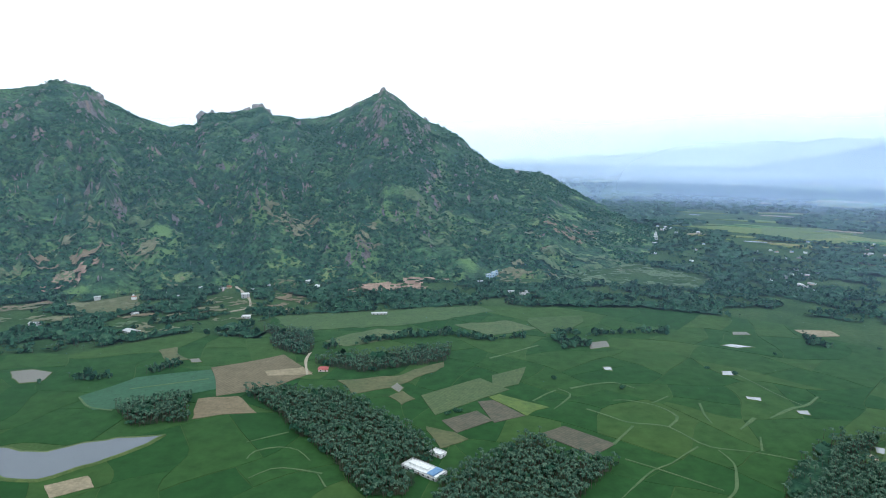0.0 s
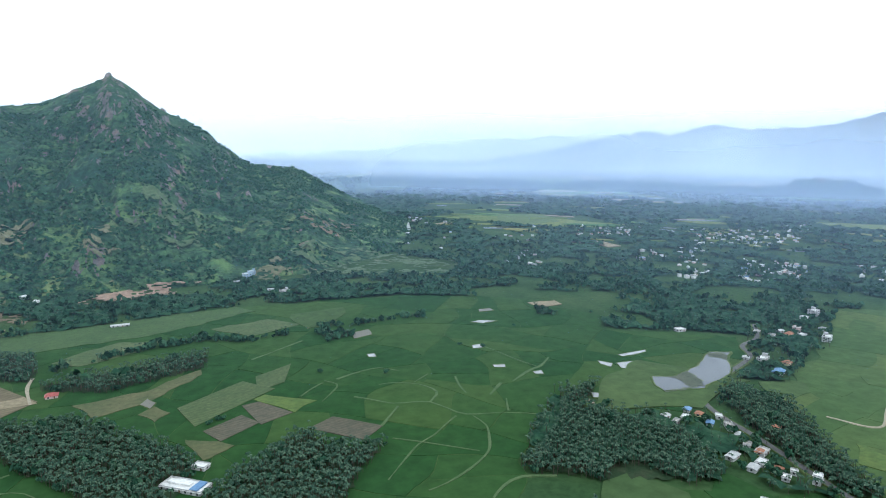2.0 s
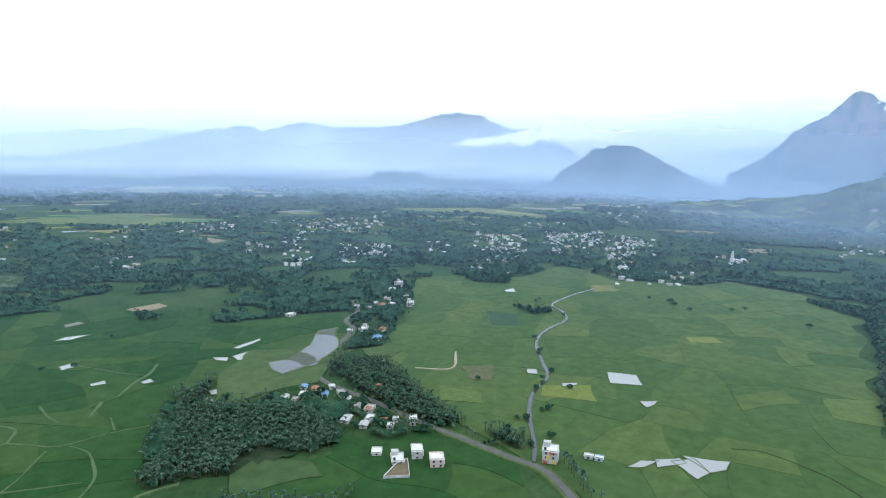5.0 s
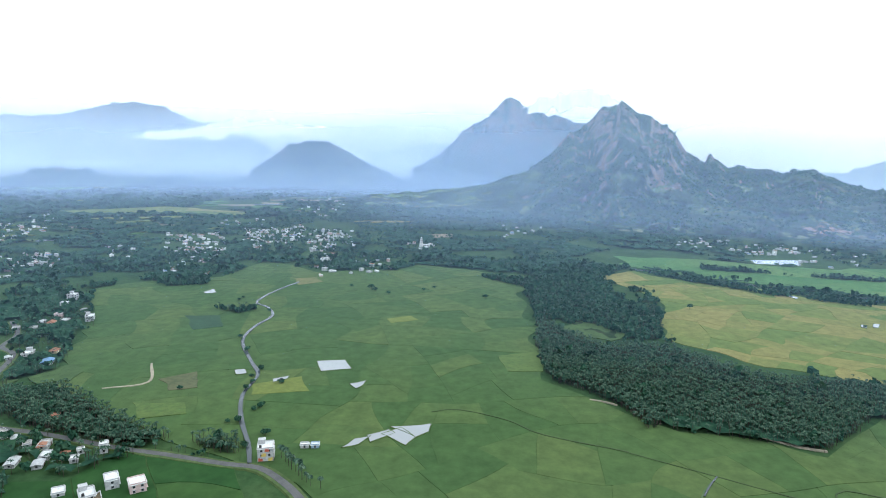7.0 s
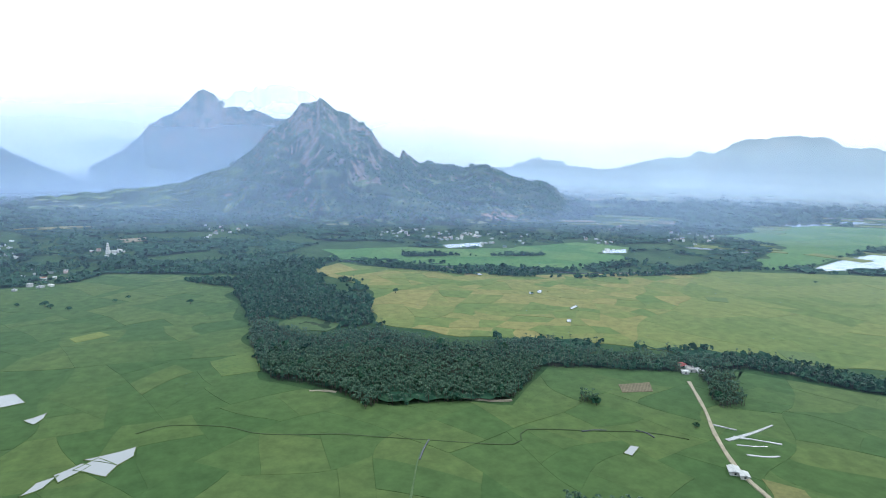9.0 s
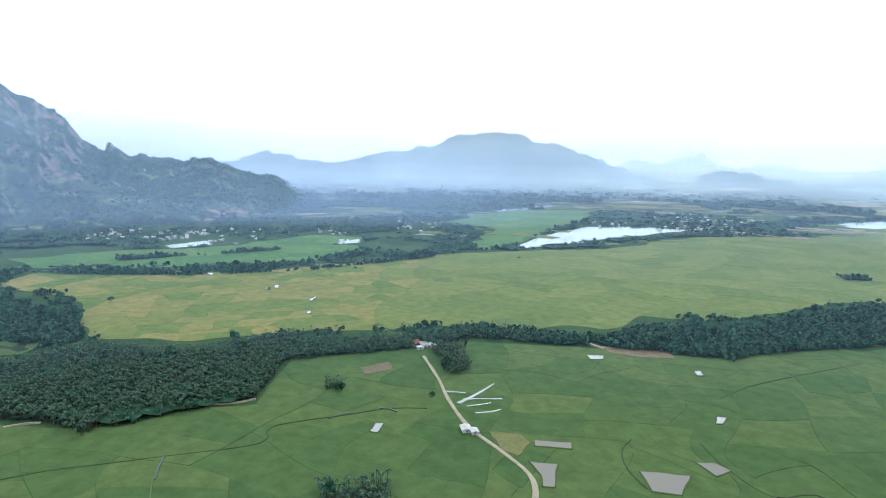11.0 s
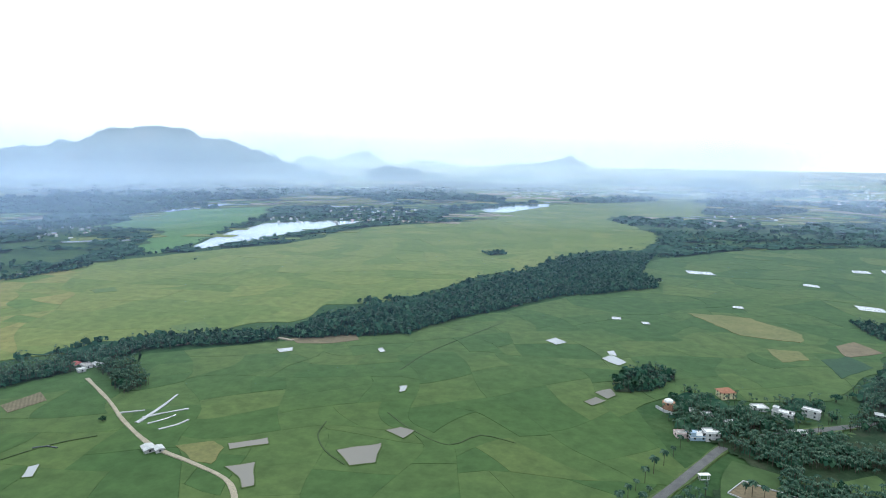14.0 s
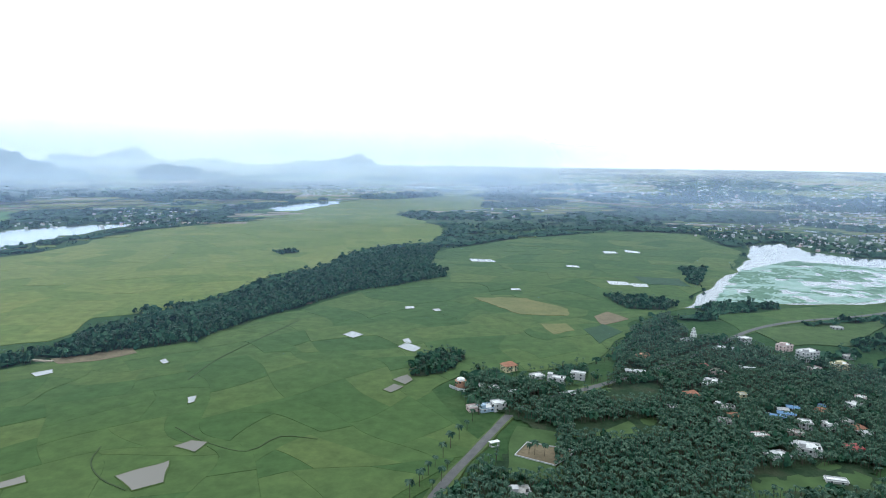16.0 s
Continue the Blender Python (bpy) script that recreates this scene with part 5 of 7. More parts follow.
# Far ridges are thin and set between haze sheets to fit the camera's view
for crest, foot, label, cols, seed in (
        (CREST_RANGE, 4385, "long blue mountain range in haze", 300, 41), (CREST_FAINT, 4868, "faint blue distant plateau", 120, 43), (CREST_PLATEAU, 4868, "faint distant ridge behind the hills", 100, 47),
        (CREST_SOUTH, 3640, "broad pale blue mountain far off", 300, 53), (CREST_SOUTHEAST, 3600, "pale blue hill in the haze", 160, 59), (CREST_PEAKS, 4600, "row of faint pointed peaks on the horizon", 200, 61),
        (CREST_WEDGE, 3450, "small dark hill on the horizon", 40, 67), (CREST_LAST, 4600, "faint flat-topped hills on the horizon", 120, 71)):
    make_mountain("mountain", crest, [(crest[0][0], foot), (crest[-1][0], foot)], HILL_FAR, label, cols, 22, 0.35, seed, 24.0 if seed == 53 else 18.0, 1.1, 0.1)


def bearing(x, y):
    a = np.degrees(np.arctan2(x, y))
    return np.where(a < -90, a + 360, a)


def mountain_height(x, y):
    """Height of the two near mountains over the plain."""
    a, r = bearing(x, y), np.hypot(x, y)
    z = np.full(np.shape(a), -6.0)
    m = (a > CREST_LEFT[0][0]) & (a < CREST_LEFT[-1][0]) & (r < 3300)
    z = np.where(m, np.maximum(z, height_left(a, r)), z)
    m = (a > CREST_FRONT[0][0]) & (a < CREST_FRONT[-1][0]) & (r > 1500) & (r < 3600)
    return np.where(m, np.maximum(z, height_front(a, r)), z)


# ---- fields ----
def clip(poly, p, n, sign):
    out = []
    for i in range(len(poly)):
        a, b = poly[i], poly[(i + 1) % len(poly)]
        da, db = sign * ((a - p) @ n), sign * ((b - p) @ n)
        if da >= 0:
            out.append(a)
        if (da > 0) != (db > 0) and da != db:
            out.append(a + (b - a) * da / (da - db))
    return out


def area(poly):
    q = np.array(poly)
    return 0.5 * (np.roll(q[:, 0], -1) @ q[:, 1] - np.roll(q[:, 1], -1) @ q[:, 0])


def divide(poly, target, angle, dice, out, depth=0):
    c = np.mean(poly, 0)
    size = abs(area(poly))
    if size < target * (0.6 + 0.9 * dice.random()) * (0.6 + np.hypot(*c) / 900) or depth > 14:
        out.append(poly)
        return
    q = np.array(poly)
    u = np.array((math.cos(angle), math.sin(angle)))
    w = np.array((-u[1], u[0]))
    long_u = np.ptp(q @ u) > np.ptp(q @ w) * dice.uniform(0.75, 1.3)
    n = u if long_u else w
    t = dice.normal(0, 0.14)
    n = np.array((n[0] * math.cos(t) - n[1] * math.sin(t), n[0] * math.sin(t) + n[1] * math.cos(t)))
    lo, hi = (q @ n).min(), (q @ n).max()
    p = n * (lo + (hi - lo) * dice.uniform(0.38, 0.62))
    for sign in (1, -1):
        piece = clip(poly, p, n, sign)
        if len(piece) >= 3 and abs(area(piece)) > 60:
            divide(piece, target, angle + dice.normal(0, 0.30 if depth < 5 else 0.1), dice, out, depth + 1)


def curved(poly, gap, warp=6.0, step=12.0, ragged=0.0):
    """The outline with gently wandering edges, drawn in by gap."""
    pts = []
    for i in range(len(poly)):
        a, b = np.array(poly[i], float), np.array(poly[(i + 1) % len(poly)], float)
        d = np.hypot(*(b - a))
        if d < 0.5:
            continue
        n = max(1, int(d / step))
        for k in range(n):
            pts.append(a + (b - a) * k / n)
    q = np.array(pts)
    if len(q) < 3:
        return None
    q = q + np.stack([noise2(q[:, 0] / 52, q[:, 1] / 52, 3) - 0.5, noise2(q[:, 0] / 52, q[:, 1] / 52, 4) - 0.5], 1) * 2 * warp
    q = q + np.stack([fbm(q[:, 0] / 17, q[:, 1] / 17, 5, 2) - 0.5, fbm(q[:, 0] / 17, q[:, 1] / 17, 6, 2) - 0.5], 1) * 2 * ragged
    if area(q) > 0:
        q = q[::-1]
    # positive area by this formula is clockwise; keep counter-clockwise outlines
    d = np.roll(q, -1, 0) - np.roll(q, 1, 0)
    nrm = np.stack([-d[:, 1], d[:, 0]], 1)
    nrm /= np.maximum(np.hypot(nrm[:, 0], nrm[:, 1]), 1e-6)[:, None]
    return q + nrm * gap


def slab(outline, z0, z1):
    n = len(outline)
    g = ground_height(outline[:, 0], outline[:, 1])
    v = [(x, y, z0 + h) for (x, y), h in zip(outline, g)] + [(x, y, z1 + h) for (x, y), h in zip(outline, g)]
    f = [tuple(range(n, 2 * n))] + [(i, (i + 1) % n, n + (i + 1) % n, n + i) for i in range(n)]
    return v, f


WOOD_OUTLINES = [w[1] for w in WOODS]
cells = []
for _region, _kind, _size, _angle, _seed in ((FIELDS_NORTH, "north", 2700, 0.5, 5), (FIELDS_GROVESIDE, "north", 2700, 0.5, 6), (FIELDS_ROADSIDE, "north", 2600, 0.3, 185), (FIELDS_EAST, "east", 1900, 0.35, 197), (FIELDS_GOLD, "gold", 1000, 0.9, 709),
                                             (FIELDS_SOUTH, "south", 2300, 0.7, 872), (FIELDS_STRIP, "lush", 3500, 0.6, 1211), (FIELDS_LAKESIDE, "lush", 8000, 0.4, 1241), (FIELDS_FAR, "south", 12000, 0.2, 1260),
                                             (FIELDS_BRIGHT, "gold", 9000, 0.2, 1264), (FIELDS_LAKEROAD, "east", 3000, 0.3, 1269)):
    found = []
    divide([np.array(p, float) for p in _region], _size, _angle, np.random.default_rng(_seed), found)
    for c in found:
        m = np.mean(c, 0)
        if not inside_any(m[:1], m[1:], LAKES)[0] and inside(m[:1], m[1:], _region)[0]:
            cells.append((np.hypot(*m), _kind, c))
for c in CLEARINGS:
    cells.append((np.hypot(*np.mean(c, 0)), "clearing", [np.array(p, float) for p in c]))
cells.sort(key=lambda c: c[0])
FIELD_BANK = material("field_bank_grass", [(0.034, 0.072, 0.024), (0.06, 0.095, 0.034)], 0.03, 0.95, fine=0.5, spec=0.05)
for region in (FIELDS_NORTH, FIELDS_GROVESIDE, FIELDS_ROADSIDE, FIELDS_EAST):
    v, f = slab(curved([np.array(p, float) for p in region], 0.0, 15.0, 9.0), -0.1, 0.27)
    part("field_bank", mesh_of("field_bank", v, f, FIELD_BANK), ground, "pale grassy banks between paddies")
rest = {}
for i, (dist, kind, outline) in enumerate(cells):
    o = curved(outline, 0.3 if kind == "north" else 0.09 if kind == "east" else 0.07, 15.0, 9.0)
    if o is None or len(o) < 3:
        continue
    v, f = slab(o, -0.1, 0.35 + 0.25 * lattice(i, 3, 2) + (0.55 if kind == "clearing" else 0.0))
    if i < 290:
        part("paddy_field", mesh_of("paddy_field", v, f, PADDY[kind, "object"]), ground)
    else:
        vs, fs = rest.setdefault(kind, ([], []))
        fs.extend(tuple(k + len(vs) for k in q) for q in f)
        vs.extend(v)
for kind, (vs, fs) in rest.items():
    tagged(part("paddy_fields", mesh_of("paddy_fields", vs, fs, PADDY[kind, "island"]), ground, "patchwork of flooded rice fields"), kind="stuff")

for kind, outline in PLOTS:
    o = curved(outline, 0.2, 4, 4, 0.0 if kind in ("furrow", "stripe", "rowcrop", "teal") else 4.5 if kind in ("gold", "dry", "pale", "meadow") else 2.0)
    v, f = slab(o, 0.0, 0.70 + 0.004 * len(ground.children) % 0.16)
    part("crop_plot", mesh_of("crop_plot", v, f, PLOT[kind]), ground, PLOT[kind].name.replace("_", " "))


# ---- water ----
def pool(name, outline, mat, level, label, warp, bank, ragged):
    o = curved(outline, 0.0, warp, 3.5, ragged)
    v, f = slab(o, level - 0.5, level)
    ob = tagged(new(name, mesh_of(name, v, f, mat)), label, "water", kind="structure")
    out, inn = o, curved(outline, bank, warp, 3.5, ragged)
    g = ground_height(o[:, 0], o[:, 1])
    n = len(o)
    grown = out - (inn - out) * 0.6
    v = [(x, y, h) for (x, y), h in zip(grown, g)] + [(x, y, h + level + 0.22) for (x, y), h in zip(out, g)] + [(x, y, h + level - 0.05) for (x, y), h in zip(inn, g)]
    f = [(i, (i + 1) % n, n + (i + 1) % n, n + i) for i in range(n)] + [(n + i, n + (i + 1) % n, 2 * n + (i + 1) % n, 2 * n + i) for i in range(n)]
    part("bank", mesh_of("bank", v, f, GRASS, True), ob, "low grassy earth bank")
    return ob


for i, o in enumerate(LAKES):
    pool("lake", o, REED_LAKE if i == 3 else WATER if i < 4 or i > 5 else POND, 0.85 if i < 4 or i > 5 else 1.35, "calm lake reflecting the pale sky" if i < 4 else "small still pond among fields", 9.0 if i < 4 else 4.0, 2.0, 2.0 if i < 4 else 3.5)
for i, o in enumerate(FLOODED):
    pool("flooded_paddy", o, MUD if i in (9, 10, 11, 12, 15, 16, 36, 38, 43, 44, 45, 46) else SHALLOW, 0.9 + 0.012 * (i % 10), "flooded paddy field reflecting the white sky", 2.0, 0.5, 2.0)


# ---- roads, tracks, streams ----
def ribbon(points, width, z, crown=0.0, wander=0.0, seed=0):
    line = smooth_line(points)
    d = np.gradient(line, axis=0)
    d /= np.maximum(np.hypot(d[:, 0], d[:, 1]), 1e-6)[:, None]
    n = np.stack([-d[:, 1], d[:, 0]], 1)
    k = np.arange(len(line))
    w = width / 2 * (1 + wander * (noise2(k / 3, k * 0, seed) - 0.5))[:, None]
    v, f = [], []
    for off, zz in ((-1.15, -0.2), (-1.0, z), (0.0, z + crown), (1.0, z), (1.15, -0.2)):
        q = line + n * w * off
        h = ground_height(q[:, 0], q[:, 1])
        v += [(a, b, zz + c) for (a, b), c in zip(q, h)]
    m = len(line)
    for j in range(4):
        f += [(j * m + i, j * m + i + 1, (j + 1) * m + i + 1, (j + 1) * m + i) for i in range(m - 1)]
    return v, f


for i, (kind, width, pts) in enumerate(ROADS):
    mat, name, label, z, wander = {"asphalt": (ASPHALT, "road", "narrow grey asphalt village road", 1.0, 0.1), "track": (DIRT, "track", "pale dirt track between fields", 0.95, 0.5),
                                   "stream": (STREAM, "water", "narrow irrigation stream", 0.92, 0.5), "bund": (BUND, "bund", "dark grassy field bank", 0.76, 0.7), "puddle": (SHALLOW, "water", "ragged streak of standing water in the paddy", 0.86, 1.5), "path": (BANK_PATH, "path", "pale grassy footpath between fields", 0.78, 1.1)}[kind]
    if kind == "asphalt":
        v, f = ribbon(pts, width * 1.55, z - 0.08, 0, 0.6, i + 40)
        tagged(new("verge", mesh_of("verge", v, f, GRASS)), "grassy verge", "verge", kind="structure")
    v, f = ribbon(pts, width * 0.6 if kind == "bund" else width, z, 0.06 if kind != "stream" else 0.0, wander, i)
    tagged(new(name, mesh_of(name, v, f, mat)), label, "road" if kind in ("asphalt", "track") else kind, kind="structure")



# ---- trees ----
def palm_shape(fronds, seed, segs=3, trunk=True):
    """Coconut palm, one unit of crown radius about 1, trunk to z=1 (crown scaled apart)."""
    d = np.random.default_rng(seed)
    v, t = [], []
    for k in range(fronds):
        a = 2 * math.pi * (k + d.uniform(-0.3, 0.3)) / fronds * 1.0
        lift, length = d.uniform(-0.1, 0.75), d.uniform(0.8, 1.1)
        b = len(v)
        for s in range(segs + 1):
            u = s / segs
            r = length * (u - 0.12 * u * u)
            z = 0.35 * lift * u * 2 - 0.7 * u * u * (1 - 0.4 * lift)
            w = 0.2 * (0.35 if s == 0 else 0.3 if s == segs else 1)
            c, q = math.cos(a), math.sin(a)
            roll = 0.5 * w * (1 if k % 2 else -1)
            v += [(r * c - w * q, r * q + w * c, z - roll), (r * c + w * q, r * q - w * c, z + roll)]
        for s in range(segs):
            i = b + s * 2
            t += [(i, i + 1, i + 3), (i, i + 3, i + 2)]
    return np.array(v), np.array(t)


def trunk_shape(sides=4, taper=0.6, segs=2):
    v, t = [], []
    for z, r in ((0, 1.0), (0.5, 0.75), (1.0, taper)) if segs == 2 else ((0, 1.0), (1.0, taper)):
        v += [(r * math.cos(2 * math.pi * k / sides) + 0.6 * z * z, r * math.sin(2 * math.pi * k / sides), z) for k in range(sides)]
    for s in range(segs):
        for k in range(sides):
            a, b = s * sides + k, s * sides + (k + 1) % sides
            t += [(a, b, b + sides), (a, b + sides, a + sides)]
    return np.array(v), np.array(t)


def crown_shape(leaves, seed, lobes=4, leaf=0.34, flat=0.75):
    """Broad crown: leaf clumps on a few uneven lobes. Unit radius, base near z=0."""
    d = np.random.default_rng(seed)
    centres = np.stack([d.uniform(-0.5, 0.5, lobes), d.uniform(-0.5, 0.5, lobes), d.uniform(0.35, 0.8, lobes)], 1)
    radii = d.uniform(0.38, 0.62, lobes)
    v, t = [], []
    for k in range(leaves):
        c, r = centres[k % lobes], radii[k % lobes]
        n = d.normal(size=3)
        n[2] = abs(n[2]) * 0.9 - 0.15
        n /= np.linalg.norm(n)
        p = c + n * r * np.array((1, 1, flat)) * d.uniform(0.75, 1.08)
        up = n + d.normal(0, 0.45, 3)
        up /= np.linalg.norm(up)
        e = np.cross(up, d.normal(size=3))
        e /= np.linalg.norm(e)
        g = np.cross(up, e)
        s = leaf * d.uniform(0.7, 1.3)
        b = len(v)
        v += [p - e * s, p - g * s * 0.8 + up * s * 0.15, p + e * s, p + g * s * 0.9 + up * s * 0.1]
        t += [(b, b + 1, b + 2), (b, b + 2, b + 3)]
    return np.array(v), np.array(t)


PALMS = [palm_shape(9, s, 2) for s in range(6)]
PALMS_FAR = [palm_shape(6, s + 20, 2) for s in range(5)]
TUFTS = [crown_shape(7, s + 60, 3, 0.66) for s in range(6)]
CROWNS = [crown_shape(34, s, 4, 0.38) for s in range(6)]
CROWNS_MID = [crown_shape(9, s + 10, 3, 0.66) for s in range(6)]
CLUMPS = [crown_shape(8, s + 30, 4, 0.72, 0.5) for s in range(6)]
TRUNKS = [trunk_shape(3, 0.6, 1)]


def scatter(outline, spacing, jitter=0.45):
    q = np.array(outline, float)
    lo, hi = q.min(0), q.max(0)
    gx, gy = np.meshgrid(np.arange(lo[0], hi[0] + spacing, spacing), np.arange(lo[1], hi[1] + spacing, spacing * 0.88))
    gx = gx + (np.arange(gx.shape[0]) % 2)[:, None] * spacing / 2
    x = gx.ravel() + rng.uniform(-jitter, jitter, gx.size) * spacing
    y = gy.ravel() + rng.uniform(-jitter, jitter, gx.size) * spacing
    keep = inside(x + (fbm(x / 20, y / 20, 41, 3) - 0.5) * 11, y + (fbm(x / 20, y / 20, 43, 3) - 0.5) * 11, outline)
    return x[keep], y[keep]


ROAD_LINES = [(smooth_line(p, 8), w) for k, w, p in ROADS if k in ("asphalt", "stream", "track") and w > 2.2]


def off_roads(x, y, extra=2.0):
    keep = np.ones(x.shape, bool)
    for line, w in ROAD_LINES:
        near = (x > line[:, 0].min() - 20) & (x < line[:, 0].max() + 20) & (y > line[:, 1].min() - 20) & (y < line[:, 1].max() + 20) & keep
        ids = np.nonzero(near)[0]
        if len(ids):
            d = np.min(np.hypot(x[ids][:, None] - line[:, 0], y[ids][:, None] - line[:, 1]), 1)
            keep[ids[d < w / 2 + extra]] = False
    return keep


def off_houses(x, y):
    """Clear of the houses and of a patch toward the camera, so trees don't hide them."""
    keep = np.ones(x.shape, bool)
    for _, hx, hy, w, d, st, _ in HOUSES:
        r = math.hypot(hx, hy)
        back = 1.0 + 0.9 * st
        keep &= np.hypot(x - hx * (1 - back / r), y - hy * (1 - back / r)) > max(w, d) * 0.34 + 1.0
    return keep


def join(parts):
    vs, ts, base = [], [], 0
    for v, t in parts:
        vs.append(v)
        ts.append(t + base)
        base += len(v)
    return np.concatenate(vs), np.concatenate(ts)


def plant(name, label, x, y, kind, ground_z=None):
    """A stand of trees as one thing: trunks and crowns."""
    if len(x) < 3:
        return
    r = np.hypot(x, y)
    z = ground_height(x, y) if ground_z is None else ground_z
    root = tagged(new(name), label, "trees", kind="stuff")
    n = len(x)
    leaves, stems = [], []
    mix = rng.random(n)
    palm = (mix < {"palm": 0.93, "belt": 0.4, "wood": 0.42, "village": 0.6}[kind])
    for near, shapes_p, shapes_c in ((r < 520, PALMS, CROWNS), (r >= 520, PALMS_FAR, CROWNS_MID)):
        ids = np.nonzero(palm & near)[0]
        if len(ids):
            s, t = rng.uniform(1.4, 2.3, len(ids)), rng.uniform(4.0, 8.8, len(ids))
            leaves.append((PALM, spread(shapes_p, x[ids], y[ids], z[ids] + t, s)))
            seen = r[ids] < 900
            stems.append(spread(TRUNKS, x[ids][seen], y[ids][seen], z[ids][seen], np.full(seen.sum(), 0.16), t[seen])) if seen.any() else None
        ids = np.nonzero(~palm & near)[0]
        if len(ids):
            s = rng.uniform(1.4, 2.9, len(ids)) * rng.choice((1.0, 1.0, 1.25, 1.6), len(ids))
            t = s * rng.uniform(0.5, 0.95, len(ids))
            leaves.append((LEAF, spread(shapes_c, x[ids], y[ids], z[ids] + t * 0.6, s, s * rng.uniform(0.9, 1.3, len(ids)))))
            seen = r[ids] < 900
            stems.append(spread(TRUNKS, x[ids][seen], y[ids][seen], z[ids][seen], np.full(seen.sum(), 0.3), t[seen] * 1.6)) if seen.any() else None
    for mat in (PALM, LEAF):
        got = [g for m, g in leaves if m is mat]
        if got:
            tagged(part("crown", big_mesh("crown", *join(got), mat), root, "palm fronds" if mat is PALM else "leafy crowns"), kind="stuff")
    if stems:
        tagged(part("trunk", big_mesh("trunk", *join(stems), BARK), root, "slender trunks"), kind="stuff")


# Shade between the trunks is put into this dark floor colour
GROVE_SHADE = material("shade_dark_floor", [(0.016, 0.034, 0.018), (0.026, 0.046, 0.024), (0.044, 0.052, 0.032)], 0.06, 0.95, 0.3, fine=0.6, spec=0.05)
def litter(outline, level, step=4.0):
    """Uneven ground sheet below a stand of trees, coloured dark for the shade there."""
    q = np.array(outline, float)
    lo, hi = q.min(0) - step, q.max(0) + step
    gx, gy = np.meshgrid(np.arange(lo[0], hi[0], step), np.arange(lo[1], hi[1], step), indexing="ij")
    gx, gy = gx + (lattice(gx, gy, 1) - 0.5) * step * 0.5, gy + (lattice(gx, gy, 2) - 0.5) * step * 0.5
    keep = inside(gx + (fbm(gx / 20, gy / 20, 41, 3) - 0.5) * 11, gy + (fbm(gx / 20, gy / 20, 43, 3) - 0.5) * 11, outline)
    idx = np.arange(gx.size).reshape(gx.shape)
    full = keep[:-1, :-1] & keep[1:, :-1] & keep[1:, 1:] & keep[:-1, 1:]
    a, b, c, d = idx[:-1, :-1][full], idx[1:, :-1][full], idx[1:, 1:][full], idx[:-1, 1:][full]
    tris = np.concatenate([np.stack([a, b, c], 1), np.stack([a, c, d], 1)])
    used, tris = np.unique(tris, return_inverse=True)
    z = level + 0.25 * noise2(gx / 7, gy / 7, 6) + ground_height(gx, gy)
    return np.stack([gx.ravel(), gy.ravel(), z.ravel()], 1)[used], tris.reshape(-1, 3)


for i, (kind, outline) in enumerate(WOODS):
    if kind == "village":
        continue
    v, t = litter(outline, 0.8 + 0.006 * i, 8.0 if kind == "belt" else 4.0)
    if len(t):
        part("undergrowth", big_mesh("undergrowth", v, t, GROVE_SHADE), ground, "ground sheet below the trees, darkened for their shade")
BARE = [o for _, o in SCARS]
OPEN = BARE + [FIELDS_NORTH, FIELDS_GROVESIDE, FIELDS_ROADSIDE, FIELDS_EAST, FIELDS_GOLD, FIELDS_SOUTH, FIELDS_STRIP, FIELDS_LAKESIDE, FIELDS_FAR, FIELDS_BRIGHT, FIELDS_LAKEROAD] + CLEARINGS + STRIP_OUTLINES
for kind, outline in WOODS:
    far = math.hypot(*np.mean(outline, 0)) > 520
    x, y = scatter(outline, (3.1 if far else 2.75) if kind == "palm" else 3.5 if kind == "belt" else 7.5 if kind == "village" else 4.0)
    keep = off_roads(x, y, 0.9) & off_houses(x, y) & ~inside_any(x, y, LAKES + CLEARINGS + BARE)
    if kind == "belt":
        keep &= fbm(x / 45, y / 45, 91, 3) < 0.70
    plant("palm_grove" if kind == "palm" else "tree_belt", {"palm": "dense coconut palm grove among rice fields", "wood": "clump of dark broadleaf trees", "belt": "long belt of palms and broadleaf trees", "village": "loose palms and trees between village houses"}[kind], x[keep], y[keep], kind)

# closed canopy of low crowns below the taller trees
CANOPY = material("canopy_leaf", [(0.010, 0.034, 0.022), (0.020, 0.056, 0.034), (0.040, 0.088, 0.048)], 0.09, 0.85, 0.6, 5, spec=0.05, fine=0.25)
TOWN_QUADS = [q for _, q in TOWNS]


def wooded(x, y):
    """Where the far plain is wooded: less so towards the south."""
    u = np.clip((bearing(x, y) - 112) / 45, 0, 1)
    return fbm(x / 300, y / 300, 31, 4) < 0.60 - 0.11 * u


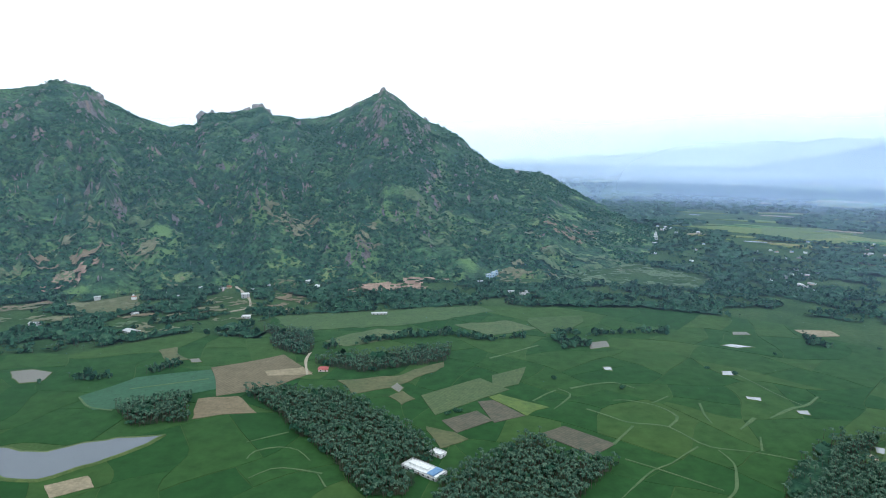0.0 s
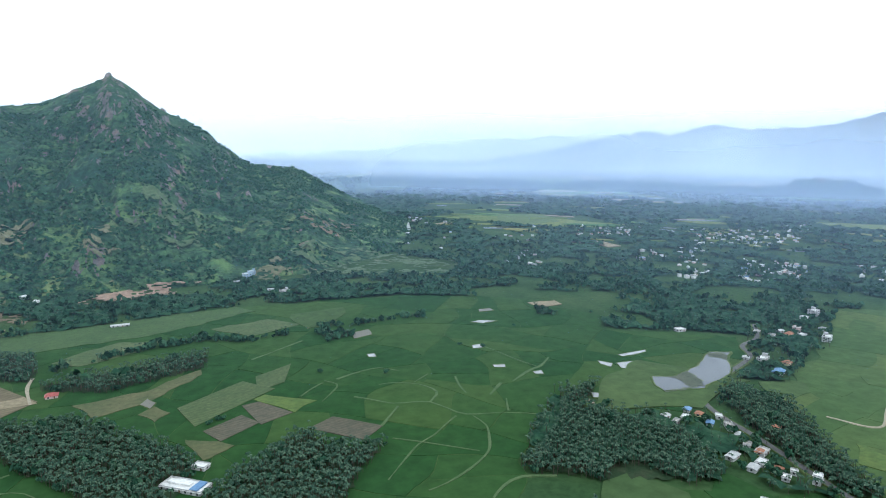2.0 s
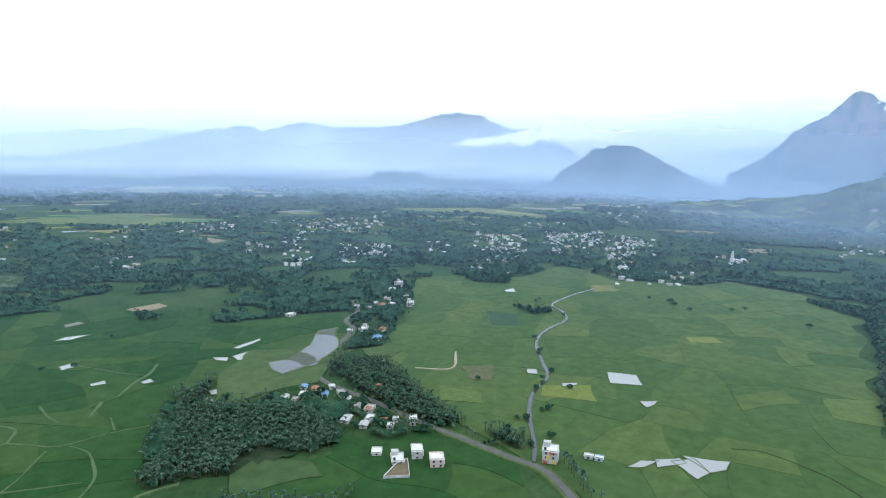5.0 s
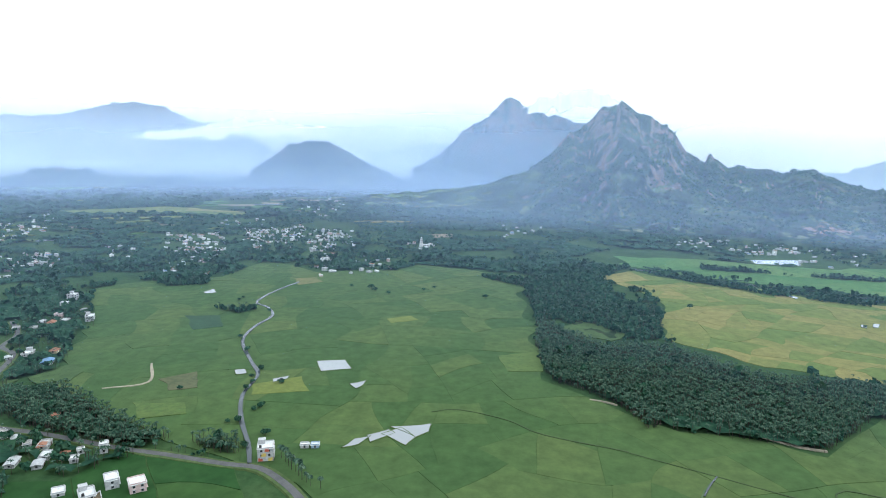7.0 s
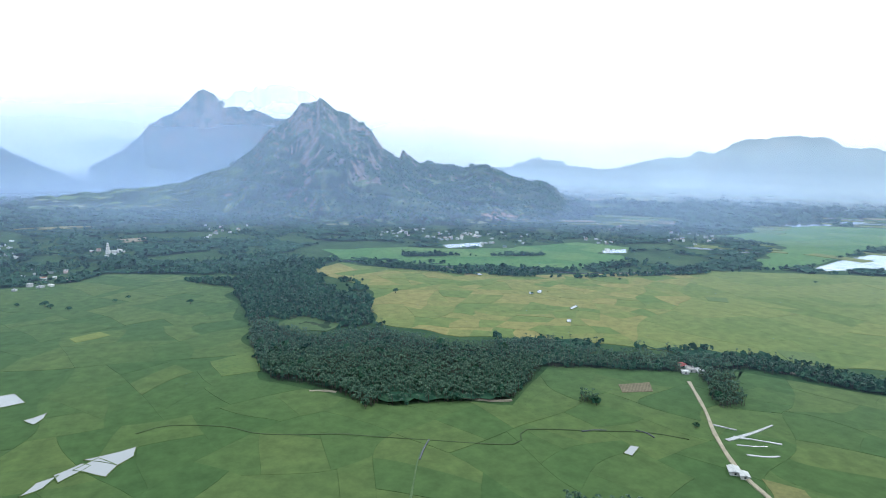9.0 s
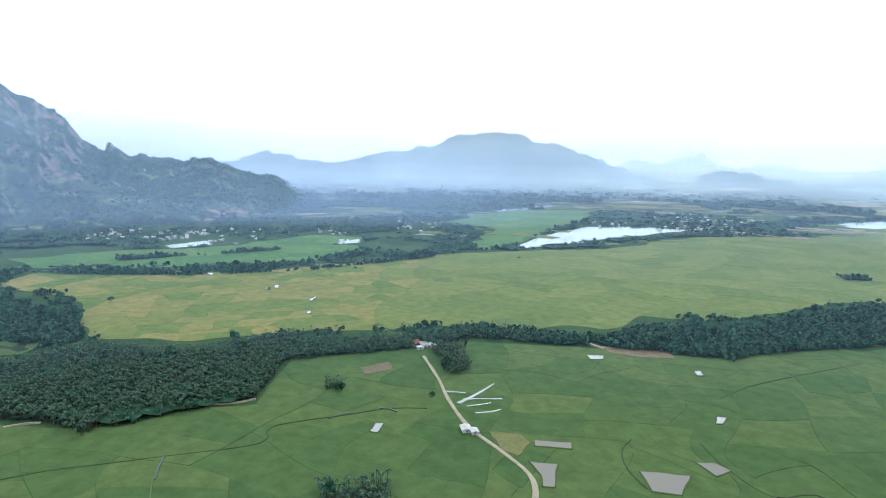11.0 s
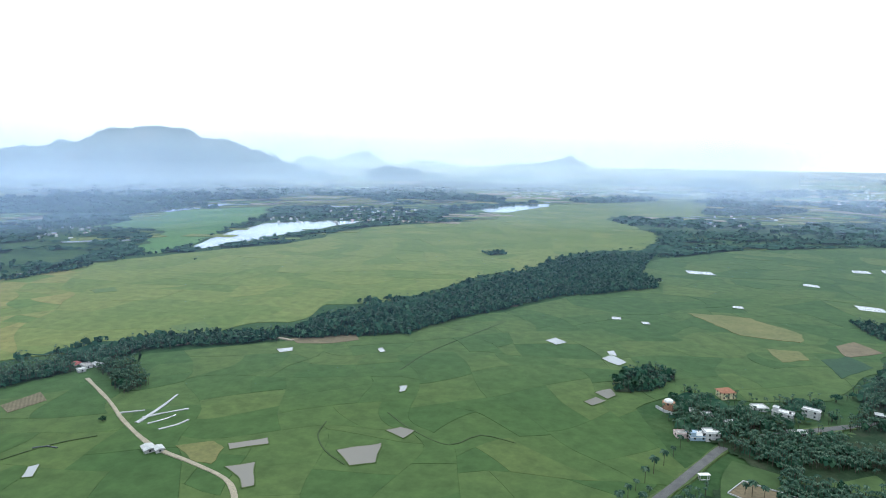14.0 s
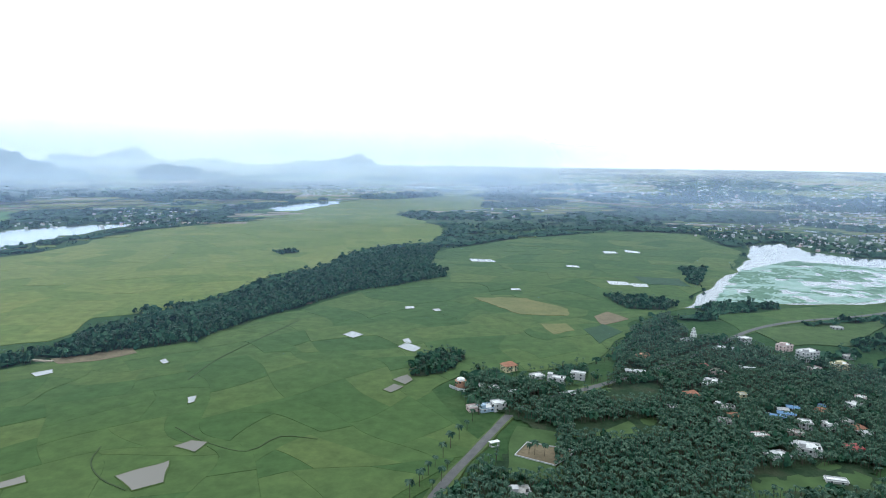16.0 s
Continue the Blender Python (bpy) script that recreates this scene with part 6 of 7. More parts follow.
for r0, r1, cell in ((330, 1000, 5.5), (1000, 1750, 9.0), (1750, 3300, 16.0)):
    gx, gy = np.meshgrid(np.arange(-r1, r1, cell), np.arange(-r1, r1, cell), indexing="ij")
    gx = gx + rng.uniform(-0.35, 0.35, gx.shape) * cell
    gy = gy + rng.uniform(-0.35, 0.35, gy.shape) * cell
    rr, aa = np.hypot(gx, gy), bearing(gx, gy)
    keep = (rr > r0) & (rr < r1) & (aa > -42) & (aa < 225)
    k = np.nonzero(keep.ravel())[0]
    x, y = gx.ravel()[k], gy.ravel()[k]
    good = ~inside_any(x, y, OPEN + LAKES) & (mountain_height(x, y) < 0.5)
    if r0 < 1700:
        good &= off_roads(x, y, 4) & off_houses(x, y) & (fbm(x / 110, y / 110, 77, 3) < np.where((bearing(x, y) < 25) & (np.hypot(x, y) > 560), 0.78, 0.64)) & (fbm(x / 35, y / 35, 12, 3) < 0.62)
    else:
        good &= wooded(x, y)
    if r0 > 900:
        good &= ~inside_any(x, y, TOWN_QUADS) | (fbm(x / 28, y / 28, 19, 3) < 0.47)
    keep.ravel()[k] = good
    z = rng.uniform(0.2, 3.4, gx.shape) * (1 if r0 < 1000 else 1.6 if r0 < 1700 else 2.2) + 1.6 * fbm(gx / 30, gy / 30, 8, 2)
    idx = np.arange(gx.size).reshape(gx.shape)
    tris = []
    for a, b_, c in (((0, 0), (1, 0), (1, 1)), ((0, 0), (1, 1), (0, 1))):
        n, m = gx.shape[0] - 1, gx.shape[1] - 1
        ks = [keep[i:i + n, j:j + m] for i, j in (a, b_, c)]
        ok = ks[0] & ks[1] & ks[2]
        tris.append(np.stack([idx[i:i + n, j:j + m][ok] for i, j in (a, b_, c)], 1))
    tris = np.concatenate(tris)
    used, tris = np.unique(tris, return_inverse=True)
    v = np.stack([gx.ravel(), gy.ravel(), z.ravel() + ground_height(gx, gy).ravel()], 1)[used]
    tagged(new("canopy", big_mesh("canopy", v, tris.reshape(-1, 3), CANOPY)), "closed dark green canopy of orchard trees", "trees", kind="stuff")

# woodland and gardens between the fields, ring by ring
for r0, r1, gap, kind in ((330, 560, 5.0, "palm"), (560, 1150, 6.6, "wood"), (1150, 1700, 11.0, "wood")):
    n = int(math.pi * (r1 * r1 - r0 * r0) * 265 / 360 / gap ** 2)
    a = np.radians(rng.uniform(-42, 225, n))
    r = np.sqrt(rng.uniform(r0 * r0, r1 * r1, n))
    x, y = r * np.sin(a), r * np.cos(a)
    keep = ~inside_any(x, y, OPEN + LAKES + WOOD_OUTLINES) & off_roads(x, y, 3) & off_houses(x, y) & (mountain_height(x, y) < 1.0)
    keep &= fbm(x / 110, y / 110, 77, 3) < np.where((bearing(x, y) < 25) & (r > 560), 0.78, 0.62)
    keep &= fbm(x / 35, y / 35, 12, 3) < 0.66
    plant("woodland", "dark woodland of palms and mixed trees", x[keep], y[keep], kind)
for r0, r1, gap, size in ((1700, 2500, 25, (6, 11)), (2500, 3500, 40, (10, 20)), (3500, 4800, 58, (18, 34))):
    n = int(math.pi * (r1 * r1 - r0 * r0) * 265 / 360 / gap ** 2)
    a = np.radians(rng.uniform(-42, 225, n))
    r = np.sqrt(rng.uniform(r0 * r0, r1 * r1, n))
    x, y = r * np.sin(a), r * np.cos(a)
    keep = ~inside_any(x, y, OPEN + LAKES) & (mountain_height(x, y) < 3.0) & wooded(x, y) & ~(inside_any(x, y, TOWN_QUADS) & (rng.random(n) < 0.6))
    x, y = x[keep], y[keep]
    s = rng.uniform(*size, len(x))
    tagged(new("far_woodland", big_mesh("far_woodland", *spread(CLUMPS, x, y, ground_height(x, y) - 1, s, np.minimum(s * 0.8, 11 if r0 < 3400 else 7)), LEAF)), "far woodland in the haze", "trees", kind="stuff")

# scrub on the mountain slopes
for lo, hi, r0, r1, n, size in ((-39, 20.0, 860, 2450, 46000, (1.7, 4.2)), (90, 126, 1600, 2860, 12000, (2.5, 6))):
    a, r = rng.uniform(lo, hi, n), np.sqrt(rng.uniform(r0 * r0, r1 * r1, n))
    x, y = r * np.sin(np.radians(a)), r * np.cos(np.radians(a))
    z = mountain_height(x, y)
    keep = (z > -1) & (~inside_any(x, y, BARE) | (rng.random(n) < 0.75)) & (fbm(x / 90, y / 90, 55, 4) < 0.62 - np.clip((z - (220 if lo < 0 else 130)) / 400, 0, 0.3))
    x, y, z = x[keep], y[keep], z[keep]
    s = rng.uniform(*size, len(x))
    tagged(new("scrub", big_mesh("scrub", *spread(TUFTS, x, y, z - 0.5, s), SCRUB)), "green scrub and small trees on the slope", "bushes", kind="stuff")



# ---- bare and grassy patches draped over the foot of the mountain ----
def drape(name, outline, mat, label, bank=0.0):
    """A bare patch on the slope; with a bank, raised along its uphill side to show over the trees from the camera."""
    q = np.array(outline, float)
    lo, hi = q.min(0) - 8, q.max(0) + 8
    gx, gy = np.meshgrid(np.arange(lo[0], hi[0], 2.6), np.arange(lo[1], hi[1], 2.6), indexing="ij")
    gx, gy = gx + (lattice(gx, gy, 3) - 0.5) * 1.6, gy + (lattice(gx, gy, 4) - 0.5) * 1.6
    wx = gx + (noise2(gx / 25, gy / 25, 61) - 0.5) * 36
    wy = gy + (noise2(gx / 25, gy / 25, 62) - 0.5) * 36
    keep = inside(wx, wy, outline) & (0.55 * fbm(gx / 22, gy / 22, 63, 3) + 0.45 * fbm(gx / 5, gy / 5, 67, 2) < (0.60 if bank else 0.52))
    z = np.maximum(mountain_height(gx, gy), 0) + 1.0 + 0.3 * noise2(gx / 9, gy / 9, 5) + np.clip(mountain_height(gx, gy) / 6, 0, 3.0)
    if bank:
        far = np.hypot(q[:, 0], q[:, 1])
        up = (np.hypot(gx, gy) - far.min()) / np.ptp(far)
        z = z + bank * np.clip(np.minimum(up / 0.7, (1.05 - up) / 0.3), 0, 1) * (0.7 + 0.6 * fbm(gx / 14, gy / 14, 68, 2))
    idx = np.arange(gx.size).reshape(gx.shape)
    full = keep[:-1, :-1] & keep[1:, :-1] & keep[1:, 1:] & keep[:-1, 1:]
    a, b, c, d = idx[:-1, :-1][full], idx[1:, :-1][full], idx[1:, 1:][full], idx[:-1, 1:][full]
    if not len(a):
        return
    tris = np.concatenate([np.stack([a, b, c], 1), np.stack([a, c, d], 1)])
    v = np.stack([gx.ravel(), gy.ravel(), z.ravel()], 1)
    used, tris = np.unique(tris, return_inverse=True)
    tagged(new(name, big_mesh(name, v[used], tris.reshape(-1, 3), mat, True)), label, "clearing", kind="structure")


for kind, outline in SCARS:
    drape("clearing", outline, PLOT[{"bare": "red", "dry": "slope_dry", "pale": "slope_pale"}.get(kind, kind)], {"bare": "bare reddish earth clearing", "soil": "brown earth clearing", "dry": "dry grass clearing among scrub", "pale": "pale green grassy slope"}[kind], 7.0 if outline is SCARS[0][1] else 0.0)

# ---- buildings ----
# White walls darkened to grey-blue: the shade on them is in the colour
WALL_WHITE = material("shade_toned_white_wall", [(0.34, 0.35, 0.365), (0.50, 0.50, 0.505)], 0.35, 0.9, fine=1.2)
WALL_PINK = material("pink_wall", [(0.50, 0.38, 0.37), (0.60, 0.46, 0.44)], 0.35, 0.9, fine=1.2)
WALL_CREAM = material("cream_wall", [(0.50, 0.45, 0.28), (0.58, 0.52, 0.34)], 0.35, 0.9, fine=1.2)
WALL_BRICK = material("raw_brick_wall", [(0.30, 0.16, 0.10), (0.38, 0.22, 0.15)], 0.35, 0.95, fine=1.5)
WALL_BLUE = material("pale_blue_wall", [(0.25, 0.34, 0.45), (0.32, 0.42, 0.52)], 0.35, 0.9, fine=1.2)
ROOF_WHITE = material("lime_washed_roof", [(0.55, 0.56, 0.56), (0.72, 0.72, 0.71)], 0.3, 0.9, fine=0.8)
ROOF_TILE = material("clay_tile_roof", [(0.24, 0.11, 0.07), (0.34, 0.17, 0.11)], 0.5, 0.9, fine=1.5)
ROOF_RED = material("red_sheet_roof", [(0.26, 0.06, 0.055), (0.34, 0.10, 0.09)], 0.5, 0.6, fine=1.5)
ROOF_STAINED = material("rain_stained_roof", [(0.20, 0.19, 0.18), (0.46, 0.45, 0.43)], 0.5, 0.95, fine=1.0)
ROOF_BLUE = material("blue_sheet_roof", [(0.07, 0.16, 0.32), (0.14, 0.26, 0.42)], 0.4, 0.5, fine=1.5)
ROOF_TIN = material("weathered_sheet_roof", [(0.32, 0.33, 0.34), (0.46, 0.47, 0.47)], 0.4, 0.6, fine=1.5)
GLASS = material("dark_window", [(0.02, 0.025, 0.03), (0.04, 0.045, 0.05)], 0.5, 0.15, spec=0.5)
WOOD = material("painted_door", [(0.10, 0.06, 0.04), (0.16, 0.10, 0.06)], 0.8, 0.7)
TANK = material("black_plastic_tank", [(0.015, 0.015, 0.017), (0.03, 0.03, 0.03)], 0.8, 0.5)
POSTER_RED = material("red_poster", [(0.45, 0.08, 0.06), (0.52, 0.14, 0.08)], 0.8, 0.6)
POSTER_YELLOW = material("yellow_poster", [(0.55, 0.40, 0.08), (0.62, 0.48, 0.14)], 0.8, 0.6)

MESHES = {}


def shared(key, make):
    if key not in MESHES:
        MESHES[key] = make()
    return MESHES[key]


def box_data(boxes, bevel=0.0):
    v, f = [], []
    for x0, y0, z0, x1, y1, z1 in boxes:
        b = len(v)
        v += [(x, y, z) for z in (z0, z1) for y in (y0, y1) for x in (x0, x1)]
        f += [tuple(b + k for k in q) for q in ((0, 2, 3, 1), (4, 5, 7, 6), (0, 1, 5, 4), (2, 6, 7, 3), (0, 4, 6, 2), (1, 3, 7, 5))]
    return v, f


def boxes(name, items, mat):
    v, f = box_data(items)
    return mesh_of(name, v, f, mat)


def pitched(name, w, d, rise, over, mat, hip):
    """Pitched roof with thickness; hip: how far the ridge is drawn in at each end."""
    x, y, t = w / 2 + over, d / 2 + over, 0.18
    r = x - hip
    top = [(-x, -y, 0), (x, -y, 0), (x, y, 0), (-x, y, 0), (-r, 0, rise), (r, 0, rise)]
    v = top + [(a, b, c - t) for a, b, c in top]
    f = [(0, 1, 5, 4), (1, 2, 5), (2, 3, 4, 5), (3, 0, 4), (6, 10, 11, 7), (7, 11, 8), (8, 11, 10, 9), (9, 10, 6), (0, 6, 7, 1), (1, 7, 8, 2), (2, 8, 9, 3), (3, 9, 6, 0)]
    return mesh_of(name, v, f, mat)


def drum(name, r, z0, z1, mat, sides=12, dome=0.0):
    v = [(r * math.cos(2 * math.pi * k / sides), r * math.sin(2 * math.pi * k / sides), z) for z in (z0, z1) for k in range(sides)]
    f = [(k, (k + 1) % sides, sides + (k + 1) % sides, sides + k) for k in range(sides)]
    if dome:
        for j in range(1, 4):
            a = j * math.pi / 8
            v += [(r * math.cos(a) * math.cos(2 * math.pi * k / sides), r * math.cos(a) * math.sin(2 * math.pi * k / sides), z1 + dome * math.sin(a)) for k in range(sides)]
            b = (j + 1) * sides
            f += [(b - sides + k, b - sides + (k + 1) % sides, b + (k + 1) % sides, b + k) for k in range(sides)]
        f.append(tuple(range(4 * sides, 5 * sides)))
    else:
        f.append(tuple(range(sides, 2 * sides)))
    return mesh_of(name, v, f, mat, False)


LOOKS = {
    "flat": (WALL_WHITE, ROOF_WHITE, "white-washed flat-roofed concrete house among palms"), "pink": (WALL_PINK, ROOF_WHITE, "pink-walled flat-roofed concrete house with white roof"),
    "cream": (WALL_CREAM, ROOF_WHITE, "cream-walled flat-roofed house beside trees"), "bluewhite": (WALL_BLUE, ROOF_WHITE, "pale blue building with white flat roof"),
    "hall": (WALL_WHITE, ROOF_WHITE, "long white two-storey mill building in palm grove"), "shop": (WALL_WHITE, ROOF_WHITE, "three-storey white shop house with painted front"),
    "tile": (WALL_CREAM, ROOF_TILE, "small house with brown clay tile roof"), "redtile": (WALL_PINK, ROOF_RED, "small house with bright red roof"),
    "tin": (WALL_WHITE, ROOF_TIN, "low shed with weathered grey sheet roof"), "bluetin": (WALL_WHITE, ROOF_BLUE, "low house with bright blue sheet roof"),
    "brick": (WALL_BRICK, ROOF_TILE, "raw brick house with brown roof"), "dome": (WALL_BRICK, ROOF_WHITE, "round red brick building with white domed top"),
    "shelter": (WALL_WHITE, ROOF_WHITE, "white roadside bus shelter with flat roof"),
}


def house(kind, x, y, w, d, storeys, turn, dice):
    wall_mat, roof_mat, label = LOOKS[kind]
    if kind in ("flat", "pink") and storeys == 1 and dice.random() < 0.45:
        roof_mat, label = ROOF_STAINED, label.replace("white roof", "stained roof").replace("white-washed flat-roofed", "white-washed, stain-roofed")
    root = tagged(new({"tin": "shed", "shelter": "bus_shelter", "hall": "mill_building"}.get(kind, "house")), label, "shed" if kind == "tin" else "shelter" if kind == "shelter" else "house", "village buildings")
    root.matrix_world = pose(x, y, float(ground_height(x, y)), 0, 0, turn)
    storey = 2.55 if storeys > 1 else 2.25
    h = storey * storeys
    if kind == "shelter":
        for i, j in ((-1, -1), (-1, 1), (1, -1), (1, 1)):
            part("post", shared("post", lambda: boxes("post", [(-0.15, -0.15, -0.3, 0.15, 0.15, 2.7)], WALL_WHITE)), root).location = (i * (w / 2 - 0.5), j * (d / 2 - 0.5), 0)
        part("roof", boxes("roof", [(-w / 2, -d / 2, 2.7, w / 2, d / 2, 2.95)], roof_mat), root)
        part("bench", boxes("bench", [(-w / 2 + 1, 0.6, 0.0, w / 2 - 1, 1.1, 0.45)], wall_mat), root)
        return root
    if kind == "dome":
        part("wall", drum("wall", w / 2, -0.5, h, wall_mat, 14), root)
        part("roof", drum("roof", w / 2 * 0.72, h, h + 0.8, roof_mat, 14, w * 0.16), root, "white domed top")
        for k in range(6):
            a = k * math.pi / 3 + 0.3
            o = part("window", shared("pane_small", lambda: boxes("window", [(-0.6, -0.08, 0, 0.6, 0.08, 1.3)], GLASS)), root)
            o.matrix_local = pose(math.cos(a) * w / 2, math.sin(a) * w / 2, 1.2 + 2.8 * (k % 2), 0, 0, math.degrees(a) + 90)
        return root
    part("wall", boxes("wall", [(-w / 2, -d / 2, -0.5, w / 2, d / 2, h)], wall_mat), root)
    flat = kind in ("flat", "pink", "cream", "bluewhite", "hall", "shop", "brick")
    if flat:
        o = 0.35
        part("roof", boxes("roof", [(-w / 2 - o, -d / 2 - o, h, w / 2 + o, d / 2 + o, h + 0.22)], roof_mat), root)
        p, q = 0.16, 0.85
        part("parapet", boxes("parapet", [(-w / 2, -d / 2, h + 0.22, w / 2, -d / 2 + p, h + q), (-w / 2, d / 2 - p, h + 0.22, w / 2, d / 2, h + q), (-w / 2, -d / 2 + p, h + 0.22, -w / 2 + p, d / 2 - p, h + q), (w / 2 - p, -d / 2 + p, h + 0.22, w / 2, d / 2 - p, h + q)], wall_mat), root)
        if w * d > 70 and kind != "hall":
            sx = w / 2 - 1.8
            part("stair_room", boxes("stair_room", [(sx - 1.5, d / 2 - 4.0, h + 0.22, sx + 1.4, d / 2 - 0.3, h + 2.6), (sx - 1.8, d / 2 - 4.3, h + 2.6, sx + 1.7, d / 2 - 0.1, h + 2.78)], wall_mat), root)
            t = part("water_tank", shared("tank", lambda: drum("water_tank", 0.7, 0, 1.3, TANK, 10, 0.3)), root, "black plastic water tank")
            t.location = (-w / 2 + 1.6, d / 2 - 1.6, h + 0.22)
        for s in range(1, storeys):
            part("ledge", boxes("ledge", [(-w / 2 - 0.25, -d / 2 - 0.7, storey * s - 0.1, w / 2 + 0.25, -d / 2, storey * s + 0.08)], wall_mat), root)
    else:
        hip = min(w, d) * (0.45 if kind in ("tile", "redtile") else 0.0) - (0 if kind in ("tile", "redtile") else 0.0)
        o = part("roof", pitched("roof", w, d, d * (0.3 if hip else 0.16), 0.6, roof_mat, hip), root)
        o.location.z = h + 0.1
        if not hip:
            g = d * 0.16
            for s in (-1, 1):
                e = s * (w / 2 - 0.05)
                v = [(e + t, y_, z_) for t in (-0.06, 0.04) for y_, z_ in ((-d / 2, h), (d / 2, h), (0, h + g))]
                part("gable", mesh_of("gable", v, [(0, 2, 1), (3, 4, 5), (0, 1, 4, 3), (1, 2, 5, 4), (2, 0, 3, 5)], wall_mat), root)
    # windows and doors on the four sides
    pane = shared("pane", lambda: boxes("window", [(-0.55, -0.06, 0, 0.55, 0.06, 1.25)], GLASS))
    frame_mesh = shared("frame", lambda: boxes("window_frame", [(-0.7, -0.1, -0.12, 0.7, 0.1, 0.0), (-0.7, -0.1, 1.25, 0.7, 0.1, 1.37), (-0.7, -0.1, 0, -0.55, 0.1, 1.25), (0.55, -0.1, 0, 0.7, 0.1, 1.25), (-0.9, -0.55, 1.5, 0.9, 0.0, 1.58)], WALL_WHITE))
    door_mesh = shared("door", lambda: boxes("door", [(-0.5, -0.08, 0, 0.5, 0.08, 2.05)], WOOD))
    for side, length, off in ((0, w, d / 2), (180, w, d / 2), (90, d, w / 2), (270, d, w / 2)):
        n = max(1, int(length / 3.4))
        for s in range(storeys):
            for k in range(n):
                u = (k + 0.5) / n * length - length / 2
                m = pose(0, 0, 0, 0, 0, side) @ pose(u, -off - 0.02, storey * s + 0.9)
                if s == 0 and side == 0 and k == n // 2:
                    part("door", door_mesh, root).matrix_local = pose(0, 0, 0, 0, 0, side) @ pose(u, -off - 0.02, 0.0)
                    continue
                win = part("window", pane, root)
                win.matrix_local = m
                if side in (0, 270) or kind == "hall":
                    part("window_frame", frame_mesh, win)
    if kind == "shop":
        for k, (mat, nm) in enumerate(((POSTER_RED, "red"), (POSTER_YELLOW, "yellow"), (POSTER_RED, "red"), (POSTER_YELLOW, "yellow"))):
            for side, off, span in ((0, d / 2, w), (270, w / 2, d)):
                o = part("painted_panel", shared(("panel", nm), lambda: boxes("painted_panel", [(-1.2, -0.05, 0, 1.2, 0.05, 1.9)], mat)), root, nm + " painted advertising panel")
                o.matrix_local = pose(0, 0, 0, 0, 0, side) @ pose(-span / 2 + 1.6 + k * (span - 3.2) / 3, -off - 0.14, 0.6 + 2.7 * (k % 3))
    if kind == "hall":
        part("roof_light", boxes("roof_light", [(w * 0.22, -d / 2 + 0.4, h + 0.24, w * 0.4, d / 2 - 0.4, h + 1.1)], ROOF_BLUE), root, "blue roof section")
        part("monitor", boxes("monitor", [(-w * 0.4, -1.6, h + 0.24, w * 0.15, 1.6, h + 1.5)], ROOF_WHITE), root)
    return root


house_dice = np.random.default_rng(21)
for kind, x, y, w, d, st, turn in HOUSES:
    k = 0.78 if kind in ("hall", "shop", "bluewhite") else 0.70 if y > 0 else 0.5 if w >= 20 else 0.68
    house(kind, x, y, round(w * k, 1), round(d * k, 1), st, turn, house_dice)


def tower(x, y, height, width, label, turn=0):
    """Slim white tower in shrinking tiers with a small dome."""
    root = tagged(new("tower"), label, "tower")
    root.matrix_world = pose(x, y, float(ground_height(x, y)), 0, 0, turn)
    z, w = -0.5, width
    for k in range(4):
        h = height * (0.4, 0.22, 0.16, 0.1)[k]
        part("tier", boxes("tier", [(-w / 2, -w / 2, z, w / 2, w / 2, z + h), (-w / 2 - 0.3, -w / 2 - 0.3, z + h, w / 2 + 0.3, w / 2 + 0.3, z + h + 0.35)], ROOF_WHITE), root)
        for s in (0, 90, 180, 270):
            o = part("window", shared(("slot", k), lambda: boxes("window", [(-0.35, -0.05, 0, 0.35, 0.05, 1.2)], GLASS)), root)
            o.matrix_local = pose(0, 0, 0, 0, 0, s) @ pose(0, -w / 2 - 0.03, z + h * 0.45)
        z, w = z + h + 0.35, w * 0.74
    dome = part("dome", drum("dome", w / 2, 0, 0.6, ROOF_WHITE, 12, w * 0.6), root)
    dome.location.z = z
    return root


tower(483, 1393, 18, 8, "slim white temple tower at the foot of the mountain").location.z = max(0.0, float(mountain_height(np.array([483.0]), np.array([1393.0]))[0]))
tower(-284, -541, 8.5, 4.0, "white church tower with small dome above trees", 20)
tower(1160, 134, 22, 7, "white tower over a long village building", 10)

# ---- crags on the crest of the near mountain ----
CRAG = material("bare_crag", [(0.13, 0.125, 0.13), (0.24, 0.22, 0.215)], 0.05, 0.95, 0.8, fine=0.25)


def crag(a, size, seed):
    """A weathered rock tooth standing on the crest at bearing a."""
    r = float(np.interp(a, [c[0] for c in CREST_LEFT], [c[1] for c in CREST_LEFT])) - size * 0.6
    z = float(height_left(np.array([a]), np.array([r]))[0]) - size * 1.05
    bm = bmesh.new()
    bmesh.ops.create_icosphere(bm, subdivisions=3, radius=1.0)
    for v in bm.verts:
        n = noise.fractal(v.co * 1.3 + Vector((seed * 7.1, 0, 0)), 1.0, 2.0, 4)
        v.co = Vector((v.co.x * 1.3, v.co.y * 1.1, v.co.z * 1.7)) * (1 + 0.5 * n) * size
    me = bpy.data.meshes.new("rock_outcrop")
    bm.to_mesh(me)
    bm.free()
    me.materials.append(CRAG)
    ob = tagged(new("rock_outcrop", me), "weathered grey rock outcrop on the mountain crest", "rock", "crest rocks")
    ob.matrix_world = pose(r * math.sin(radians(a)), r * math.cos(radians(a)), z, 0, 0, seed * 47)


for k, (a, size) in enumerate(CRAGS):
    crag(a, size, k)

